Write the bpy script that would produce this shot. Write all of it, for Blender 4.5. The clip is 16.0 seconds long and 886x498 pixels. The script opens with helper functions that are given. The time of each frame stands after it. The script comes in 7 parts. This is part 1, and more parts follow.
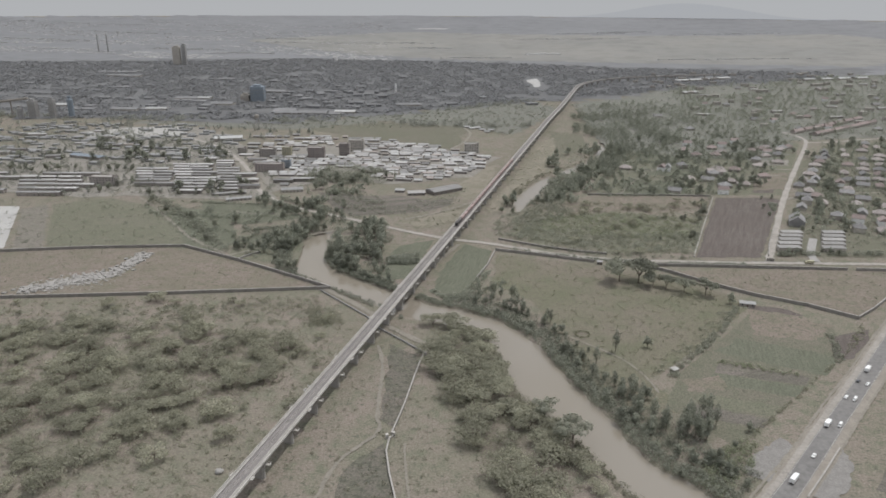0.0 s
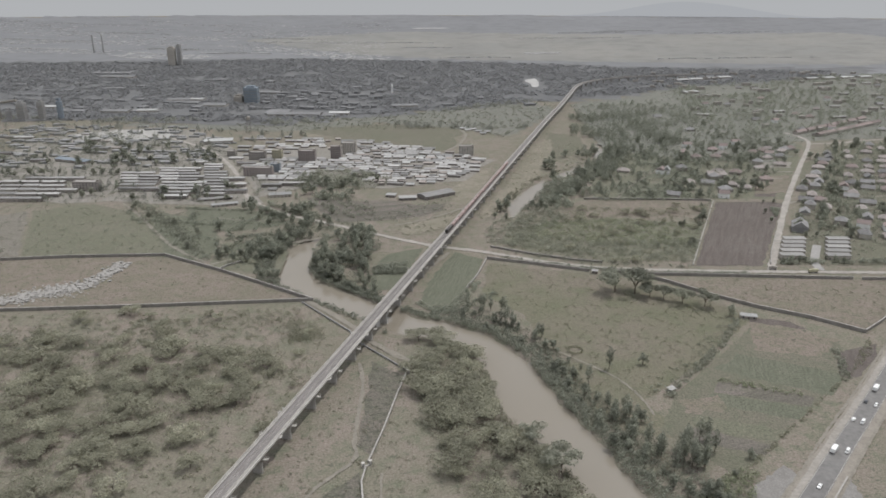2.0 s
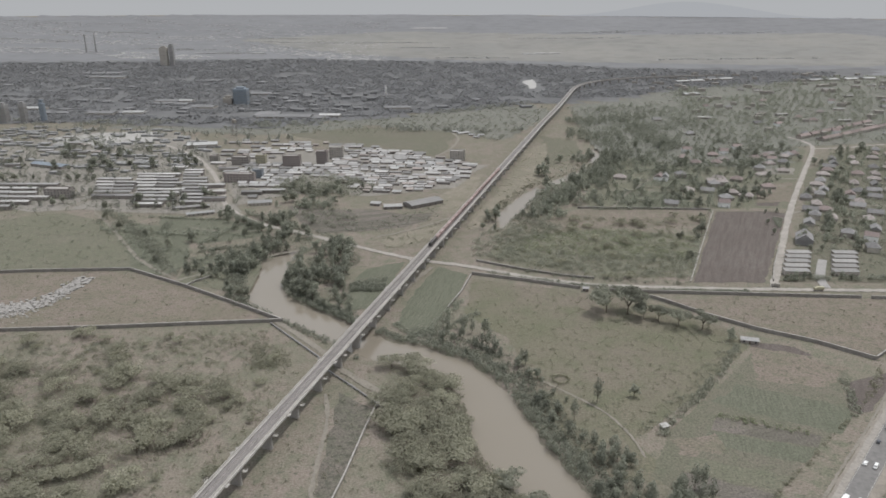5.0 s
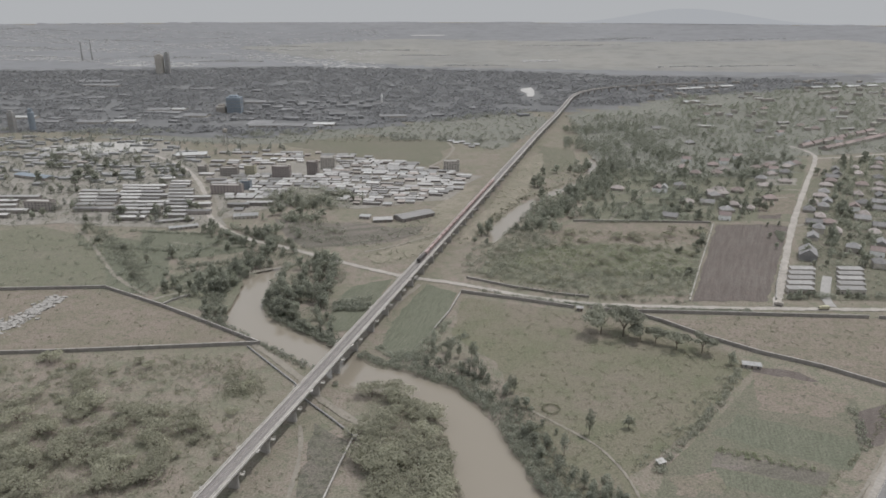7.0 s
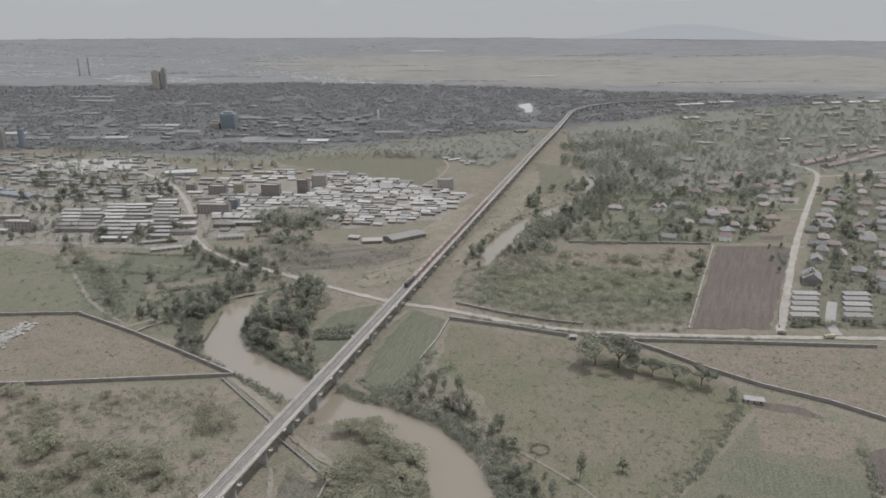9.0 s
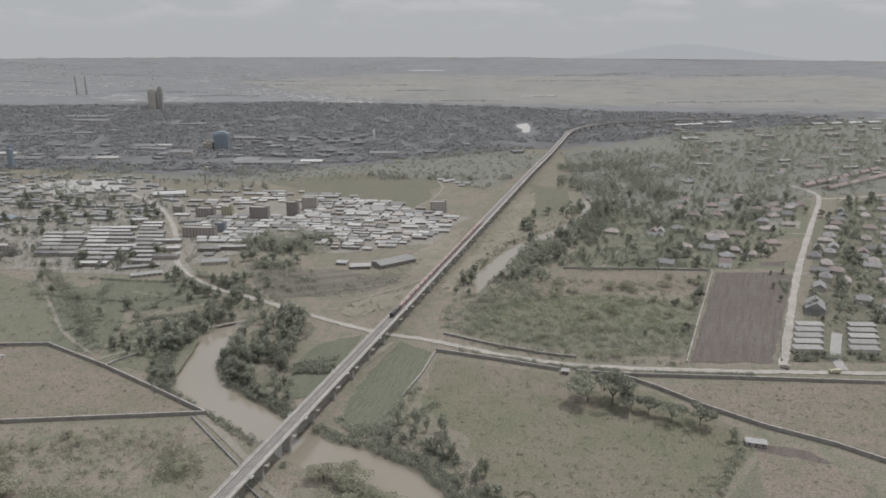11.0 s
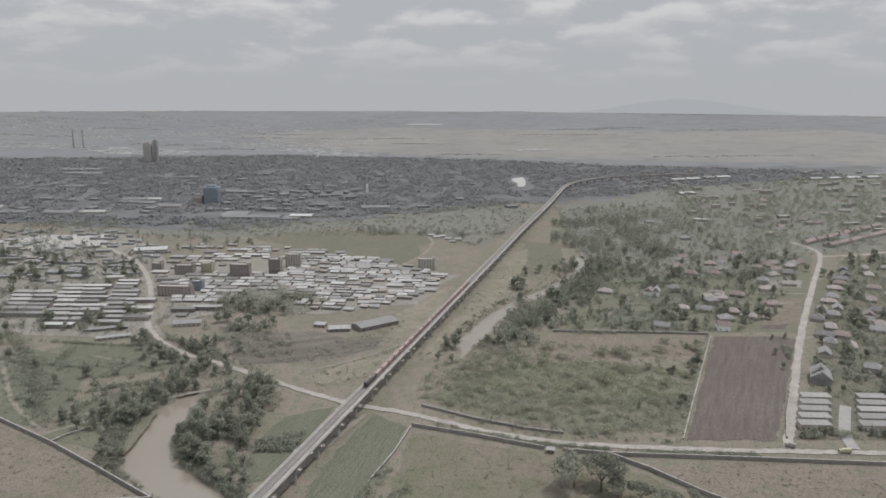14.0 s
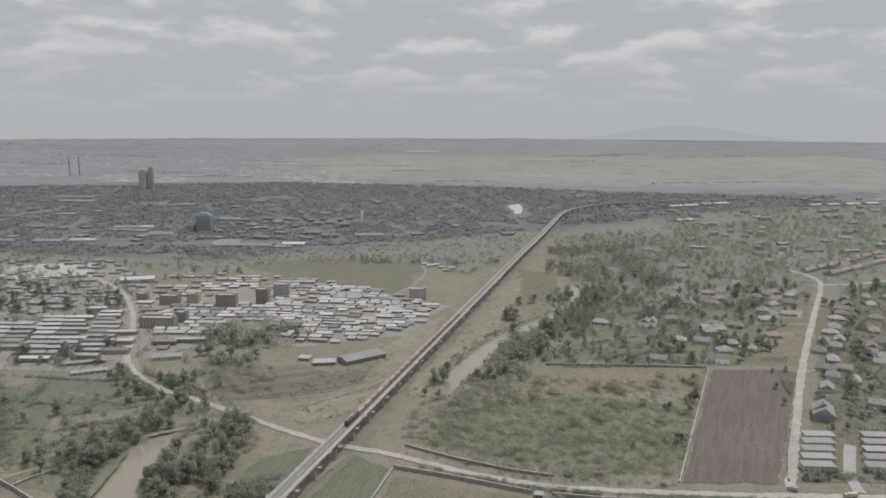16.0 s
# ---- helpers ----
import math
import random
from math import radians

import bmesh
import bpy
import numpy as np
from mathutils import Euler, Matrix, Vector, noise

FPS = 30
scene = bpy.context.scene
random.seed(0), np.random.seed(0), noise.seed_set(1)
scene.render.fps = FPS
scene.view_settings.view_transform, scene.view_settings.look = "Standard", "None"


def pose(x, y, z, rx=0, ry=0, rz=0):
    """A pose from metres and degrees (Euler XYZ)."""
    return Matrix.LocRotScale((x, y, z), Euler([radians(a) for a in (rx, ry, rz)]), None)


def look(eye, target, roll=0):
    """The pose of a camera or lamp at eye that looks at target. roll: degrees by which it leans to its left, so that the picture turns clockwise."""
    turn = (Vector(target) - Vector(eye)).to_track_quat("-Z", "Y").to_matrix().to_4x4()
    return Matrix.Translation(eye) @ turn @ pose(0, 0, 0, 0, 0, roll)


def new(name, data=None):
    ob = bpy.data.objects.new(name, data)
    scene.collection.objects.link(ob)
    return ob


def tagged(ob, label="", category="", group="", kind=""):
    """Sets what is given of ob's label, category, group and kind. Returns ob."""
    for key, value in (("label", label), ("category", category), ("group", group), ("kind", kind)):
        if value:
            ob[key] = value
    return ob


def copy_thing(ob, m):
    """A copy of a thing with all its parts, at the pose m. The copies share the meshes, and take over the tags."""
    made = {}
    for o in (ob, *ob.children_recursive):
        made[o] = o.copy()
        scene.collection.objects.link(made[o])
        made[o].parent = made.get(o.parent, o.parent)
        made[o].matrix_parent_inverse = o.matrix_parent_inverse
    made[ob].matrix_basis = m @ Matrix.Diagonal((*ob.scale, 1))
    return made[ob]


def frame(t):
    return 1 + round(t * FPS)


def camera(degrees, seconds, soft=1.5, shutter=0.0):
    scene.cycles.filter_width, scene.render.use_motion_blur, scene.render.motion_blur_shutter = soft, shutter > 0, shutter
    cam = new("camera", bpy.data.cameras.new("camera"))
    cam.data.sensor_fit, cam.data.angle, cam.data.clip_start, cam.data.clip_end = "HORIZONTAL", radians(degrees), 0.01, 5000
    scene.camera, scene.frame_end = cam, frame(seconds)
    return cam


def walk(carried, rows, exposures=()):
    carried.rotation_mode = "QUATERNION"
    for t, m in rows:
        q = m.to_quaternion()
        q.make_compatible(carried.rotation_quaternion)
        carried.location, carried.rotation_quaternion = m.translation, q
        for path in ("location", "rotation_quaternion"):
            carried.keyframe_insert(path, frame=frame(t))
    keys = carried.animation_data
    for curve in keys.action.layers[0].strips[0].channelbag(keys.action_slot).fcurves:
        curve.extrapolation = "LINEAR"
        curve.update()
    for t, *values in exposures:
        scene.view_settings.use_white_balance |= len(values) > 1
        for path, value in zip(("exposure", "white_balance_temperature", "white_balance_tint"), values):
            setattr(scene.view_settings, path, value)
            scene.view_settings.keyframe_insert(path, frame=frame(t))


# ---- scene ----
cam = camera(63.9, 16.0, soft=1.7)
PATH = [
    (0, (5.791, -5.973, 239.3), (5.81, -4.086, 238.638), 0.3),
    (0.5, (8.884, 0.889, 239.286), (8.902, 2.776, 238.623), 0.3),
    (1, (11.982, 7.77, 239.267), (11.998, 9.657, 238.604), 0.2),
    (1.5, (15.072, 14.679, 239.234), (15.087, 16.566, 238.57), 0.2),
    (2, (18.144, 21.656, 239.196), (18.158, 23.542, 238.532), 0.1),
    (2.5, (21.199, 28.686, 239.148), (21.212, 30.572, 238.484), 0.1),
    (3, (24.248, 35.765, 239.103), (24.26, 37.651, 238.438), 0.1),
    (3.5, (27.247, 42.843, 239.051), (27.258, 44.728, 238.385), 0.1),
    (4, (30.199, 49.943, 239.016), (30.21, 51.829, 238.35), 0.2),
    (6.5, (44.88, 85.324, 238.788), (44.887, 87.214, 238.132), 0.1),
    (7, (47.821, 92.375, 238.803), (47.827, 94.268, 238.155), 0.1),
    (7.5, (50.716, 99.345, 238.833), (50.722, 101.24, 238.192), 0.1),
    (8, (53.615, 106.213, 238.87), (53.619, 108.11, 238.238), 0.1),
    (8.5, (56.5, 112.947, 238.913), (56.503, 114.848, 238.291), 0.1),
    (9, (59.389, 119.63, 238.971), (59.391, 121.535, 238.361), 0.1),
    (11.5, (73.87, 153.003, 239.74), (73.869, 154.928, 239.197), 0.2),
    (12, (76.823, 159.469, 239.823), (76.821, 161.4, 239.303), 0.2),
    (12.5, (79.833, 165.729, 239.893), (79.83, 167.666, 239.396), 0.2),
    (13, (82.881, 171.857, 239.965), (82.878, 173.8, 239.493), 0.2),
    (13.5, (85.942, 177.848, 240.016), (85.939, 179.797, 239.569), 0.2),
    (14, (89.03, 183.68, 240.042), (89.026, 185.635, 239.62), 0.3),
    (14.5, (92.119, 189.34, 240.052), (92.115, 191.3, 239.655), 0.3),
    (15, (95.204, 194.797, 240.048), (95.2, 196.762, 239.675), 0.3),
    (15.5, (98.24, 200.141, 240.043), (98.234, 202.108, 239.682), 0.3),
    (16, (101.221, 205.453, 240.034), (101.215, 207.422, 239.684), 0.2),
]
walk(cam, [(t, look(eye, target, roll)) for t, eye, target, roll in PATH], exposures=[(0, 0.31, 6400, 11), (16, 0.31, 6400, 11)])

# ---- light ----
SUN_EL, SUN_AZ = radians(67), radians(58)          # azimuth clockwise from +y
sun_way = Vector((math.sin(SUN_AZ) * math.cos(SUN_EL), math.cos(SUN_AZ) * math.cos(SUN_EL), math.sin(SUN_EL)))
sun = new("sun", bpy.data.lights.new("sun", "SUN"))
sun.data.energy, sun.data.angle, sun.data.color = 1.85, radians(2.5), (1.0, 0.965, 0.91)
sun.matrix_world = look((0, 0, 900), Vector((0, 0, 900)) - sun_way)

world = bpy.data.worlds.new("sky")
scene.world = world
world.use_nodes = True
wn, wl = world.node_tree.nodes, world.node_tree.links
wn.clear()
sky = wn.new("ShaderNodeTexSky")
sky.sky_type, sky.sun_disc, sky.sun_elevation, sky.sun_rotation = "NISHITA", False, SUN_EL, SUN_AZ
sky.air_density, sky.dust_density, sky.ozone_density, sky.altitude = 1.0, 4.0, 1.0, 1600
coord = wn.new("ShaderNodeTexCoord")
sep = wn.new("ShaderNodeSeparateXYZ")
wl.new(coord.outputs["Generated"], sep.inputs[0])


def wmath(op, a, b=None, clamp=False):
    n = wn.new("ShaderNodeMath")
    n.operation, n.use_clamp = op, clamp
    for i, v in enumerate((a, b)):
        if v is None:
            continue
        if isinstance(v, (int, float)):
            n.inputs[i].default_value = v
        else:
            wl.new(v, n.inputs[i])
    return n.outputs[0]


# heaped clouds, flattened, that thin out in the haze above the horizon
up = wmath("MAXIMUM", sep.outputs[2], 0.0)
lift = wmath("ADD", up, 0.26)
comb = wn.new("ShaderNodeCombineXYZ")
wl.new(wmath("DIVIDE", sep.outputs[0], lift), comb.inputs[0])
wl.new(wmath("DIVIDE", sep.outputs[1], lift), comb.inputs[1])


def puffs(shift):
    """Density of the cloud layer, seen from below; shift moves it along the view."""
    move, n = wn.new("ShaderNodeVectorMath"), wn.new("ShaderNodeTexNoise")
    move.operation, move.inputs[1].default_value = "ADD", (2.7, 1.4 + shift, 0.0)
    wl.new(comb.outputs[0], move.inputs[0])
    wl.new(move.outputs[0], n.inputs["Vector"])
    n.inputs["Scale"].default_value, n.inputs["Detail"].default_value, n.inputs["Roughness"].default_value = 2.7, 9.0, 0.53
    return n.outputs["Fac"]


density = puffs(0.0)
mask = wn.new("ShaderNodeMapRange")
mask.interpolation_type = "SMOOTHSTEP"
mask.inputs["From Min"].default_value, mask.inputs["From Max"].default_value = 0.44, 0.60
wl.new(density, mask.inputs["Value"])
cover = wmath("MULTIPLY", mask.outputs[0], wmath("MULTIPLY", wmath("SUBTRACT", up, 0.012), 8.0, True))
crest = wmath("ADD", wmath("MULTIPLY", wmath("SUBTRACT", density, puffs(-0.10)), 5.0), 0.4, True)
haze = wmath("SUBTRACT", 1.0, wmath("MULTIPLY", wmath("MAXIMUM", wmath("SUBTRACT", up, 0.21), 0.0), 2.6, True), True)


def wmix(fac, a, b):
    n = wn.new("ShaderNodeMix")
    n.data_type = "RGBA"
    wl.new(fac, n.inputs[0])
    for i, v in ((6, a), (7, b)):
        if isinstance(v, tuple):
            n.inputs[i].default_value = (*v, 1)
        else:
            wl.new(v, n.inputs[i])
    return n.outputs[2]


# sky above the view is set brighter, an added fill that stays unseen
grade = wn.new("ShaderNodeMix")
grade.data_type = "RGBA"
grade.inputs[0].default_value = 0.72
wl.new(sky.outputs[0], grade.inputs[6])
grade.inputs[7].default_value = (13.4, 13.8, 14.3, 1)
low_sky = wmix(wmath("MULTIPLY", up, 5.0, True), (4.25, 4.35, 4.42), (4.3, 4.5, 4.75))
hazed = wmix(haze, grade.outputs[2], low_sky)
clouded = wmix(cover, hazed, wmix(crest, (4.8, 4.85, 4.9), (6.4, 6.38, 6.3)))
back = wn.new("ShaderNodeBackground")
back.inputs["Strength"].default_value = 0.082
wl.new(clouded, back.inputs["Color"])
wout = wn.new("ShaderNodeOutputWorld")
wl.new(back.outputs[0], wout.inputs[0])


# ---- materials ----
def tint(c, k):
    return tuple(min(1, v * k) for v in c)


def muted(c, keep=0.85):
    g = 0.3 * c[0] + 0.55 * c[1] + 0.15 * c[2]
    return tuple(g + keep * (v - g) for v in c)


def material(name, c, c2=None, fine=4.0, coarse=0.25, rough=0.85, bump=0.0, metal=0.0, vary=0.15, mix=0.5, detail=4.0, spec=0.3, c3=None):
    """Two colours mixed by noise at a coarse scale, grain at a fine one, a random shade for each object. Scales are per metre."""
    c, c2, c3 = muted(c), muted(c2 or tint(c, 0.8)), muted(c3) if c3 else None
    m = bpy.data.materials.new(name)
    m.use_nodes = True
    nt = m.node_tree
    nd, lk = nt.nodes, nt.links
    bsdf = nd["Principled BSDF"]
    bsdf.inputs["Roughness"].default_value, bsdf.inputs["Metallic"].default_value = rough, metal
    bsdf.inputs["Specular IOR Level"].default_value = spec
    tc = nd.new("ShaderNodeTexCoord")
    big, small = nd.new("ShaderNodeTexNoise"), nd.new("ShaderNodeTexNoise")
    for n, s in ((big, coarse), (small, fine)):
        n.inputs["Scale"].default_value, n.inputs["Detail"].default_value, n.inputs["Roughness"].default_value = s, detail, 0.6
        lk.new(tc.outputs["Object"], n.inputs["Vector"])
    ramp = nd.new("ShaderNodeMapRange")
    ramp.inputs["From Min"].default_value, ramp.inputs["From Max"].default_value = mix - 0.14, mix + 0.14
    lk.new(big.outputs["Fac"], ramp.inputs["Value"])
    mx = nd.new("ShaderNodeMix")
    mx.data_type = "RGBA"
    lk.new(ramp.outputs[0], mx.inputs[0])
    mx.inputs[6].default_value, mx.inputs[7].default_value = (*c, 1), (*c2, 1)
    colour = mx.outputs[2]
    if c3:
        r3 = nd.new("ShaderNodeMapRange")
        r3.inputs["From Min"].default_value, r3.inputs["From Max"].default_value = 0.56, 0.66
        lk.new(small.outputs["Fac"], r3.inputs["Value"])
        m3 = nd.new("ShaderNodeMix")
        m3.data_type = "RGBA"
        lk.new(r3.outputs[0], m3.inputs[0])
        lk.new(colour, m3.inputs[6])
        m3.inputs[7].default_value = (*c3, 1)
        colour = m3.outputs[2]
    hsv = nd.new("ShaderNodeHueSaturation")
    lk.new(colour, hsv.inputs["Color"])
    info = nd.new("ShaderNodeObjectInfo")
    shade = nd.new("ShaderNodeMapRange")
    shade.inputs["To Min"].default_value, shade.inputs["To Max"].default_value = 1 - vary, 1 + vary
    lk.new(info.outputs["Random"], shade.inputs["Value"])
    grain = nd.new("ShaderNodeMapRange")
    grain.inputs["From Min"].default_value, grain.inputs["From Max"].default_value = 0.3, 0.7
    grain.inputs["To Min"].default_value, grain.inputs["To Max"].default_value = 0.82, 1.18
    lk.new(small.outputs["Fac"], grain.inputs["Value"])
    mul = nd.new("ShaderNodeMath")
    mul.operation = "MULTIPLY"
    lk.new(shade.outputs[0], mul.inputs[0])
    lk.new(grain.outputs[0], mul.inputs[1])
    lk.new(mul.outputs[0], hsv.inputs["Value"])
    lk.new(hsv.outputs[0], bsdf.inputs["Base Color"])
    if bump:
        b = nd.new("ShaderNodeBump")
        b.inputs["Strength"].default_value, b.inputs["Distance"].default_value = 0.6, bump
        lk.new(small.outputs["Fac"], b.inputs["Height"])
        lk.new(b.outputs[0], bsdf.inputs["Normal"])
    return m


def foliage(name, c, c2, vary=0.2):
    """Leaf clumps: each island of the crown has its own shade of green."""
    c, c2 = muted(c), muted(c2)
    m = bpy.data.materials.new(name)
    m.use_nodes = True
    nd, lk = m.node_tree.nodes, m.node_tree.links
    bsdf = nd["Principled BSDF"]
    bsdf.inputs["Roughness"].default_value, bsdf.inputs["Specular IOR Level"].default_value = 0.75, 0.2
    geo, info = nd.new("ShaderNodeNewGeometry"), nd.new("ShaderNodeObjectInfo")
    mx = nd.new("ShaderNodeMix")
    mx.data_type = "RGBA"
    lk.new(geo.outputs["Random Per Island"], mx.inputs[0])
    mx.inputs[6].default_value, mx.inputs[7].default_value = (*c, 1), (*c2, 1)
    hsv = nd.new("ShaderNodeHueSaturation")
    lk.new(mx.outputs[2], hsv.inputs["Color"])
    sh = nd.new("ShaderNodeMapRange")
    sh.inputs["To Min"].default_value, sh.inputs["To Max"].default_value = 1 - vary, 1 + vary
    lk.new(info.outputs["Random"], sh.inputs["Value"])
    lk.new(sh.outputs[0], hsv.inputs["Value"])
    lk.new(hsv.outputs[0], bsdf.inputs["Base Color"])
    trans = nd.new("ShaderNodeBsdfTranslucent")
    lk.new(hsv.outputs[0], trans.inputs["Color"])
    ms = nd.new("ShaderNodeMixShader")
    ms.inputs[0].default_value = 0.45
    lk.new(bsdf.outputs[0], ms.inputs[1])
    lk.new(trans.outputs[0], ms.inputs[2])
    lk.new(ms.outputs[0], nd["Material Output"].inputs["Surface"])
    return m


def land(name, bare, grass, green, tuft, patch=0.018, mid=0.09, fine=0.75, cover=0.5, tufts=0.60, rows=0.0, angle=0.0, streak=0.0):
    """Open ground: bare soil and grass in patches at two scales, fine mottling, dark tufts, and crop rows where there are any."""
    m = bpy.data.materials.new(name)
    m.use_nodes = True
    nd, lk = m.node_tree.nodes, m.node_tree.links
    bsdf = nd["Principled BSDF"]
    bsdf.inputs["Roughness"].default_value, bsdf.inputs["Specular IOR Level"].default_value = 0.95, 0.1
    tc = nd.new("ShaderNodeTexCoord")

    def fac(scale, lo, hi, detail=5.0, shift=0.0):
        mp = nd.new("ShaderNodeMapping")
        mp.inputs["Location"].default_value = (shift, shift * 0.7, 0)
        lk.new(tc.outputs["Object"], mp.inputs["Vector"])
        n, r = nd.new("ShaderNodeTexNoise"), nd.new("ShaderNodeMapRange")
        n.inputs["Scale"].default_value, n.inputs["Detail"].default_value, n.inputs["Roughness"].default_value = scale, detail, 0.62
        lk.new(mp.outputs[0], n.inputs["Vector"])
        r.inputs["From Min"].default_value, r.inputs["From Max"].default_value = lo, hi
        lk.new(n.outputs["Fac"], r.inputs["Value"])
        return r.outputs[0]

    def blend(f, a, c):
        x = nd.new("ShaderNodeMix")
        x.data_type = "RGBA"
        lk.new(f, x.inputs[0])
        for i, v in ((6, a), (7, c)):
            if isinstance(v, tuple):
                x.inputs[i].default_value = (*muted(v), 1)
            else:
                lk.new(v, x.inputs[i])
        return x.outputs[2]

    col = blend(fac(patch, cover - 0.10, cover + 0.10, 6), bare, grass)
    col = blend(fac(mid, 0.46, 0.66, 6, 31), col, green)
    col = blend(fac(fine * 0.35, tufts, tufts + 0.09, 4, 77), col, tuft)
    if rows:
        mp, w, r = nd.new("ShaderNodeMapping"), nd.new("ShaderNodeTexWave"), nd.new("ShaderNodeMapRange")
        mp.inputs["Rotation"].default_value = (0, 0, radians(angle))
        lk.new(tc.outputs["Object"], mp.inputs["Vector"])
        lk.new(mp.outputs[0], w.inputs["Vector"])
        w.inputs["Scale"].default_value, w.inputs["Distortion"].default_value, w.inputs["Detail"].default_value = rows, 2.5, 2.0
        r.inputs["From Min"].default_value, r.inputs["From Max"].default_value, r.inputs["To Max"].default_value = 0.35, 0.8, 0.45
        lk.new(w.outputs["Fac"], r.inputs["Value"])
        col = blend(r.outputs[0], col, tuft)
    if streak:
        rot, sc, sn, sr = nd.new("ShaderNodeMapping"), nd.new("ShaderNodeMapping"), nd.new("ShaderNodeTexNoise"), nd.new("ShaderNodeMapRange")
        rot.inputs["Rotation"].default_value, sc.inputs["Scale"].default_value = (0, 0, radians(angle)), (streak, streak * 0.06, 1)
        lk.new(tc.outputs["Object"], rot.inputs["Vector"])
        lk.new(rot.outputs[0], sc.inputs["Vector"])
        lk.new(sc.outputs[0], sn.inputs["Vector"])
        sn.inputs["Scale"].default_value, sn.inputs["Detail"].default_value = 1.0, 5
        sr.inputs["From Min"].default_value, sr.inputs["From Max"].default_value = 0.42, 0.66
        lk.new(sn.outputs["Fac"], sr.inputs["Value"])
        col = blend(sr.outputs[0], col, tuft)
    hsv, g = nd.new("ShaderNodeHueSaturation"), nd.new("ShaderNodeMapRange")
    n = nd.new("ShaderNodeTexNoise")
    n.inputs["Scale"].default_value, n.inputs["Detail"].default_value, n.inputs["Roughness"].default_value = fine, 6, 0.7
    lk.new(tc.outputs["Object"], n.inputs["Vector"])
    g.inputs["From Min"].default_value, g.inputs["From Max"].default_value, g.inputs["To Min"].default_value, g.inputs["To Max"].default_value = 0.32, 0.68, 0.62, 1.34
    lk.new(n.outputs["Fac"], g.inputs["Value"])
    lk.new(g.outputs[0], hsv.inputs["Value"])
    lk.new(col, hsv.inputs["Color"])
    lk.new(hsv.outputs[0], bsdf.inputs["Base Color"])
    bp = nd.new("ShaderNodeBump")
    bp.inputs["Strength"].default_value, bp.inputs["Distance"].default_value = 0.7, 0.5
    lk.new(n.outputs["Fac"], bp.inputs["Height"])
    lk.new(bp.outputs[0], bsdf.inputs["Normal"])
    return m


M = {}
M["bush_land"] = land("bush_land", (0.214, 0.180, 0.150), (0.178, 0.164, 0.124), (0.150, 0.152, 0.107), (0.112, 0.112, 0.083), patch=0.020, tufts=0.57)
M["dry_field"] = land("dry_field", (0.200, 0.166, 0.138), (0.172, 0.152, 0.116), (0.156, 0.148, 0.106), (0.120, 0.112, 0.084), patch=0.03, cover=0.53, tufts=0.55)
M["pasture"] = land("pasture", (0.176, 0.153, 0.120), (0.150, 0.144, 0.098), (0.132, 0.136, 0.087), (0.102, 0.098, 0.070), patch=0.010, mid=0.045, cover=0.50, tufts=0.57)
M["crop"] = land("crop", (0.142, 0.144, 0.106), (0.126, 0.134, 0.096), (0.148, 0.148, 0.110), (0.108, 0.116, 0.082), patch=0.04, cover=0.5, tufts=0.60, angle=16, streak=0.9)
M["crop_dull"] = land("crop_dull", (0.170, 0.152, 0.120), (0.150, 0.145, 0.105), (0.130, 0.134, 0.094), (0.112, 0.115, 0.082), patch=0.014, cover=0.5, tufts=0.58, rows=0.9, angle=28)
M["ploughed"] = land("ploughed", (0.146, 0.128, 0.115), (0.125, 0.107, 0.096), (0.134, 0.110, 0.098), (0.111, 0.094, 0.084), patch=0.012, cover=0.48, tufts=0.66, angle=25, streak=0.35)
M["sand"] = land("sand", (0.235, 0.208, 0.165), (0.20, 0.182, 0.138), (0.172, 0.165, 0.12), (0.135, 0.13, 0.095), cover=0.5, tufts=0.60)
M["dirt"] = land("dirt", (0.202, 0.182, 0.158), (0.180, 0.165, 0.138), (0.158, 0.152, 0.120), (0.124, 0.120, 0.095), patch=0.03, cover=0.5, tufts=0.55)
M["dirt_road"] = material("dirt_road", (0.335, 0.308, 0.275), (0.26, 0.24, 0.212), fine=0.5, coarse=0.05, vary=0.02, c3=(0.30, 0.278, 0.245))
M["path"] = material("path", (0.218, 0.197, 0.162), (0.19, 0.172, 0.14), fine=0.6, coarse=0.1, vary=0.02)
M["asphalt"] = material("asphalt", (0.178, 0.172, 0.164), (0.158, 0.152, 0.146), fine=0.3, coarse=0.03, vary=0.02)
M["asphalt_pale"] = material("asphalt_pale", (0.29, 0.28, 0.265), (0.25, 0.24, 0.23), fine=1.0, coarse=0.1, vary=0.02)
M["shoulder"] = material("shoulder", (0.255, 0.228, 0.192), (0.215, 0.19, 0.158), fine=0.5, coarse=0.08, vary=0.02, c3=(0.18, 0.165, 0.13))
M["shoulder_pale"] = material("shoulder_pale", (0.285, 0.262, 0.232), (0.245, 0.224, 0.196), fine=0.5, coarse=0.06, vary=0.02)
M["concrete"] = material("concrete", (0.36, 0.34, 0.315), (0.29, 0.275, 0.255), fine=1.5, coarse=0.15, bump=0.02, vary=0.05)
M["pale_concrete"] = material("pale_concrete", (0.46, 0.435, 0.40), (0.39, 0.37, 0.34), fine=1.5, coarse=0.15, vary=0.05)
M["ballast"] = material("ballast", (0.20, 0.185, 0.175), (0.165, 0.15, 0.145), fine=2.5, coarse=0.2, bump=0.08, vary=0.03)
M["steel"] = material("steel", (0.33, 0.30, 0.28), (0.26, 0.23, 0.21), fine=3, coarse=0.4, rough=0.45, metal=0.8, vary=0.05)
M["stone_wall"] = material("stone_wall", (0.265, 0.248, 0.225), (0.205, 0.188, 0.17), fine=1.2, coarse=0.2, bump=0.05, vary=0.06)
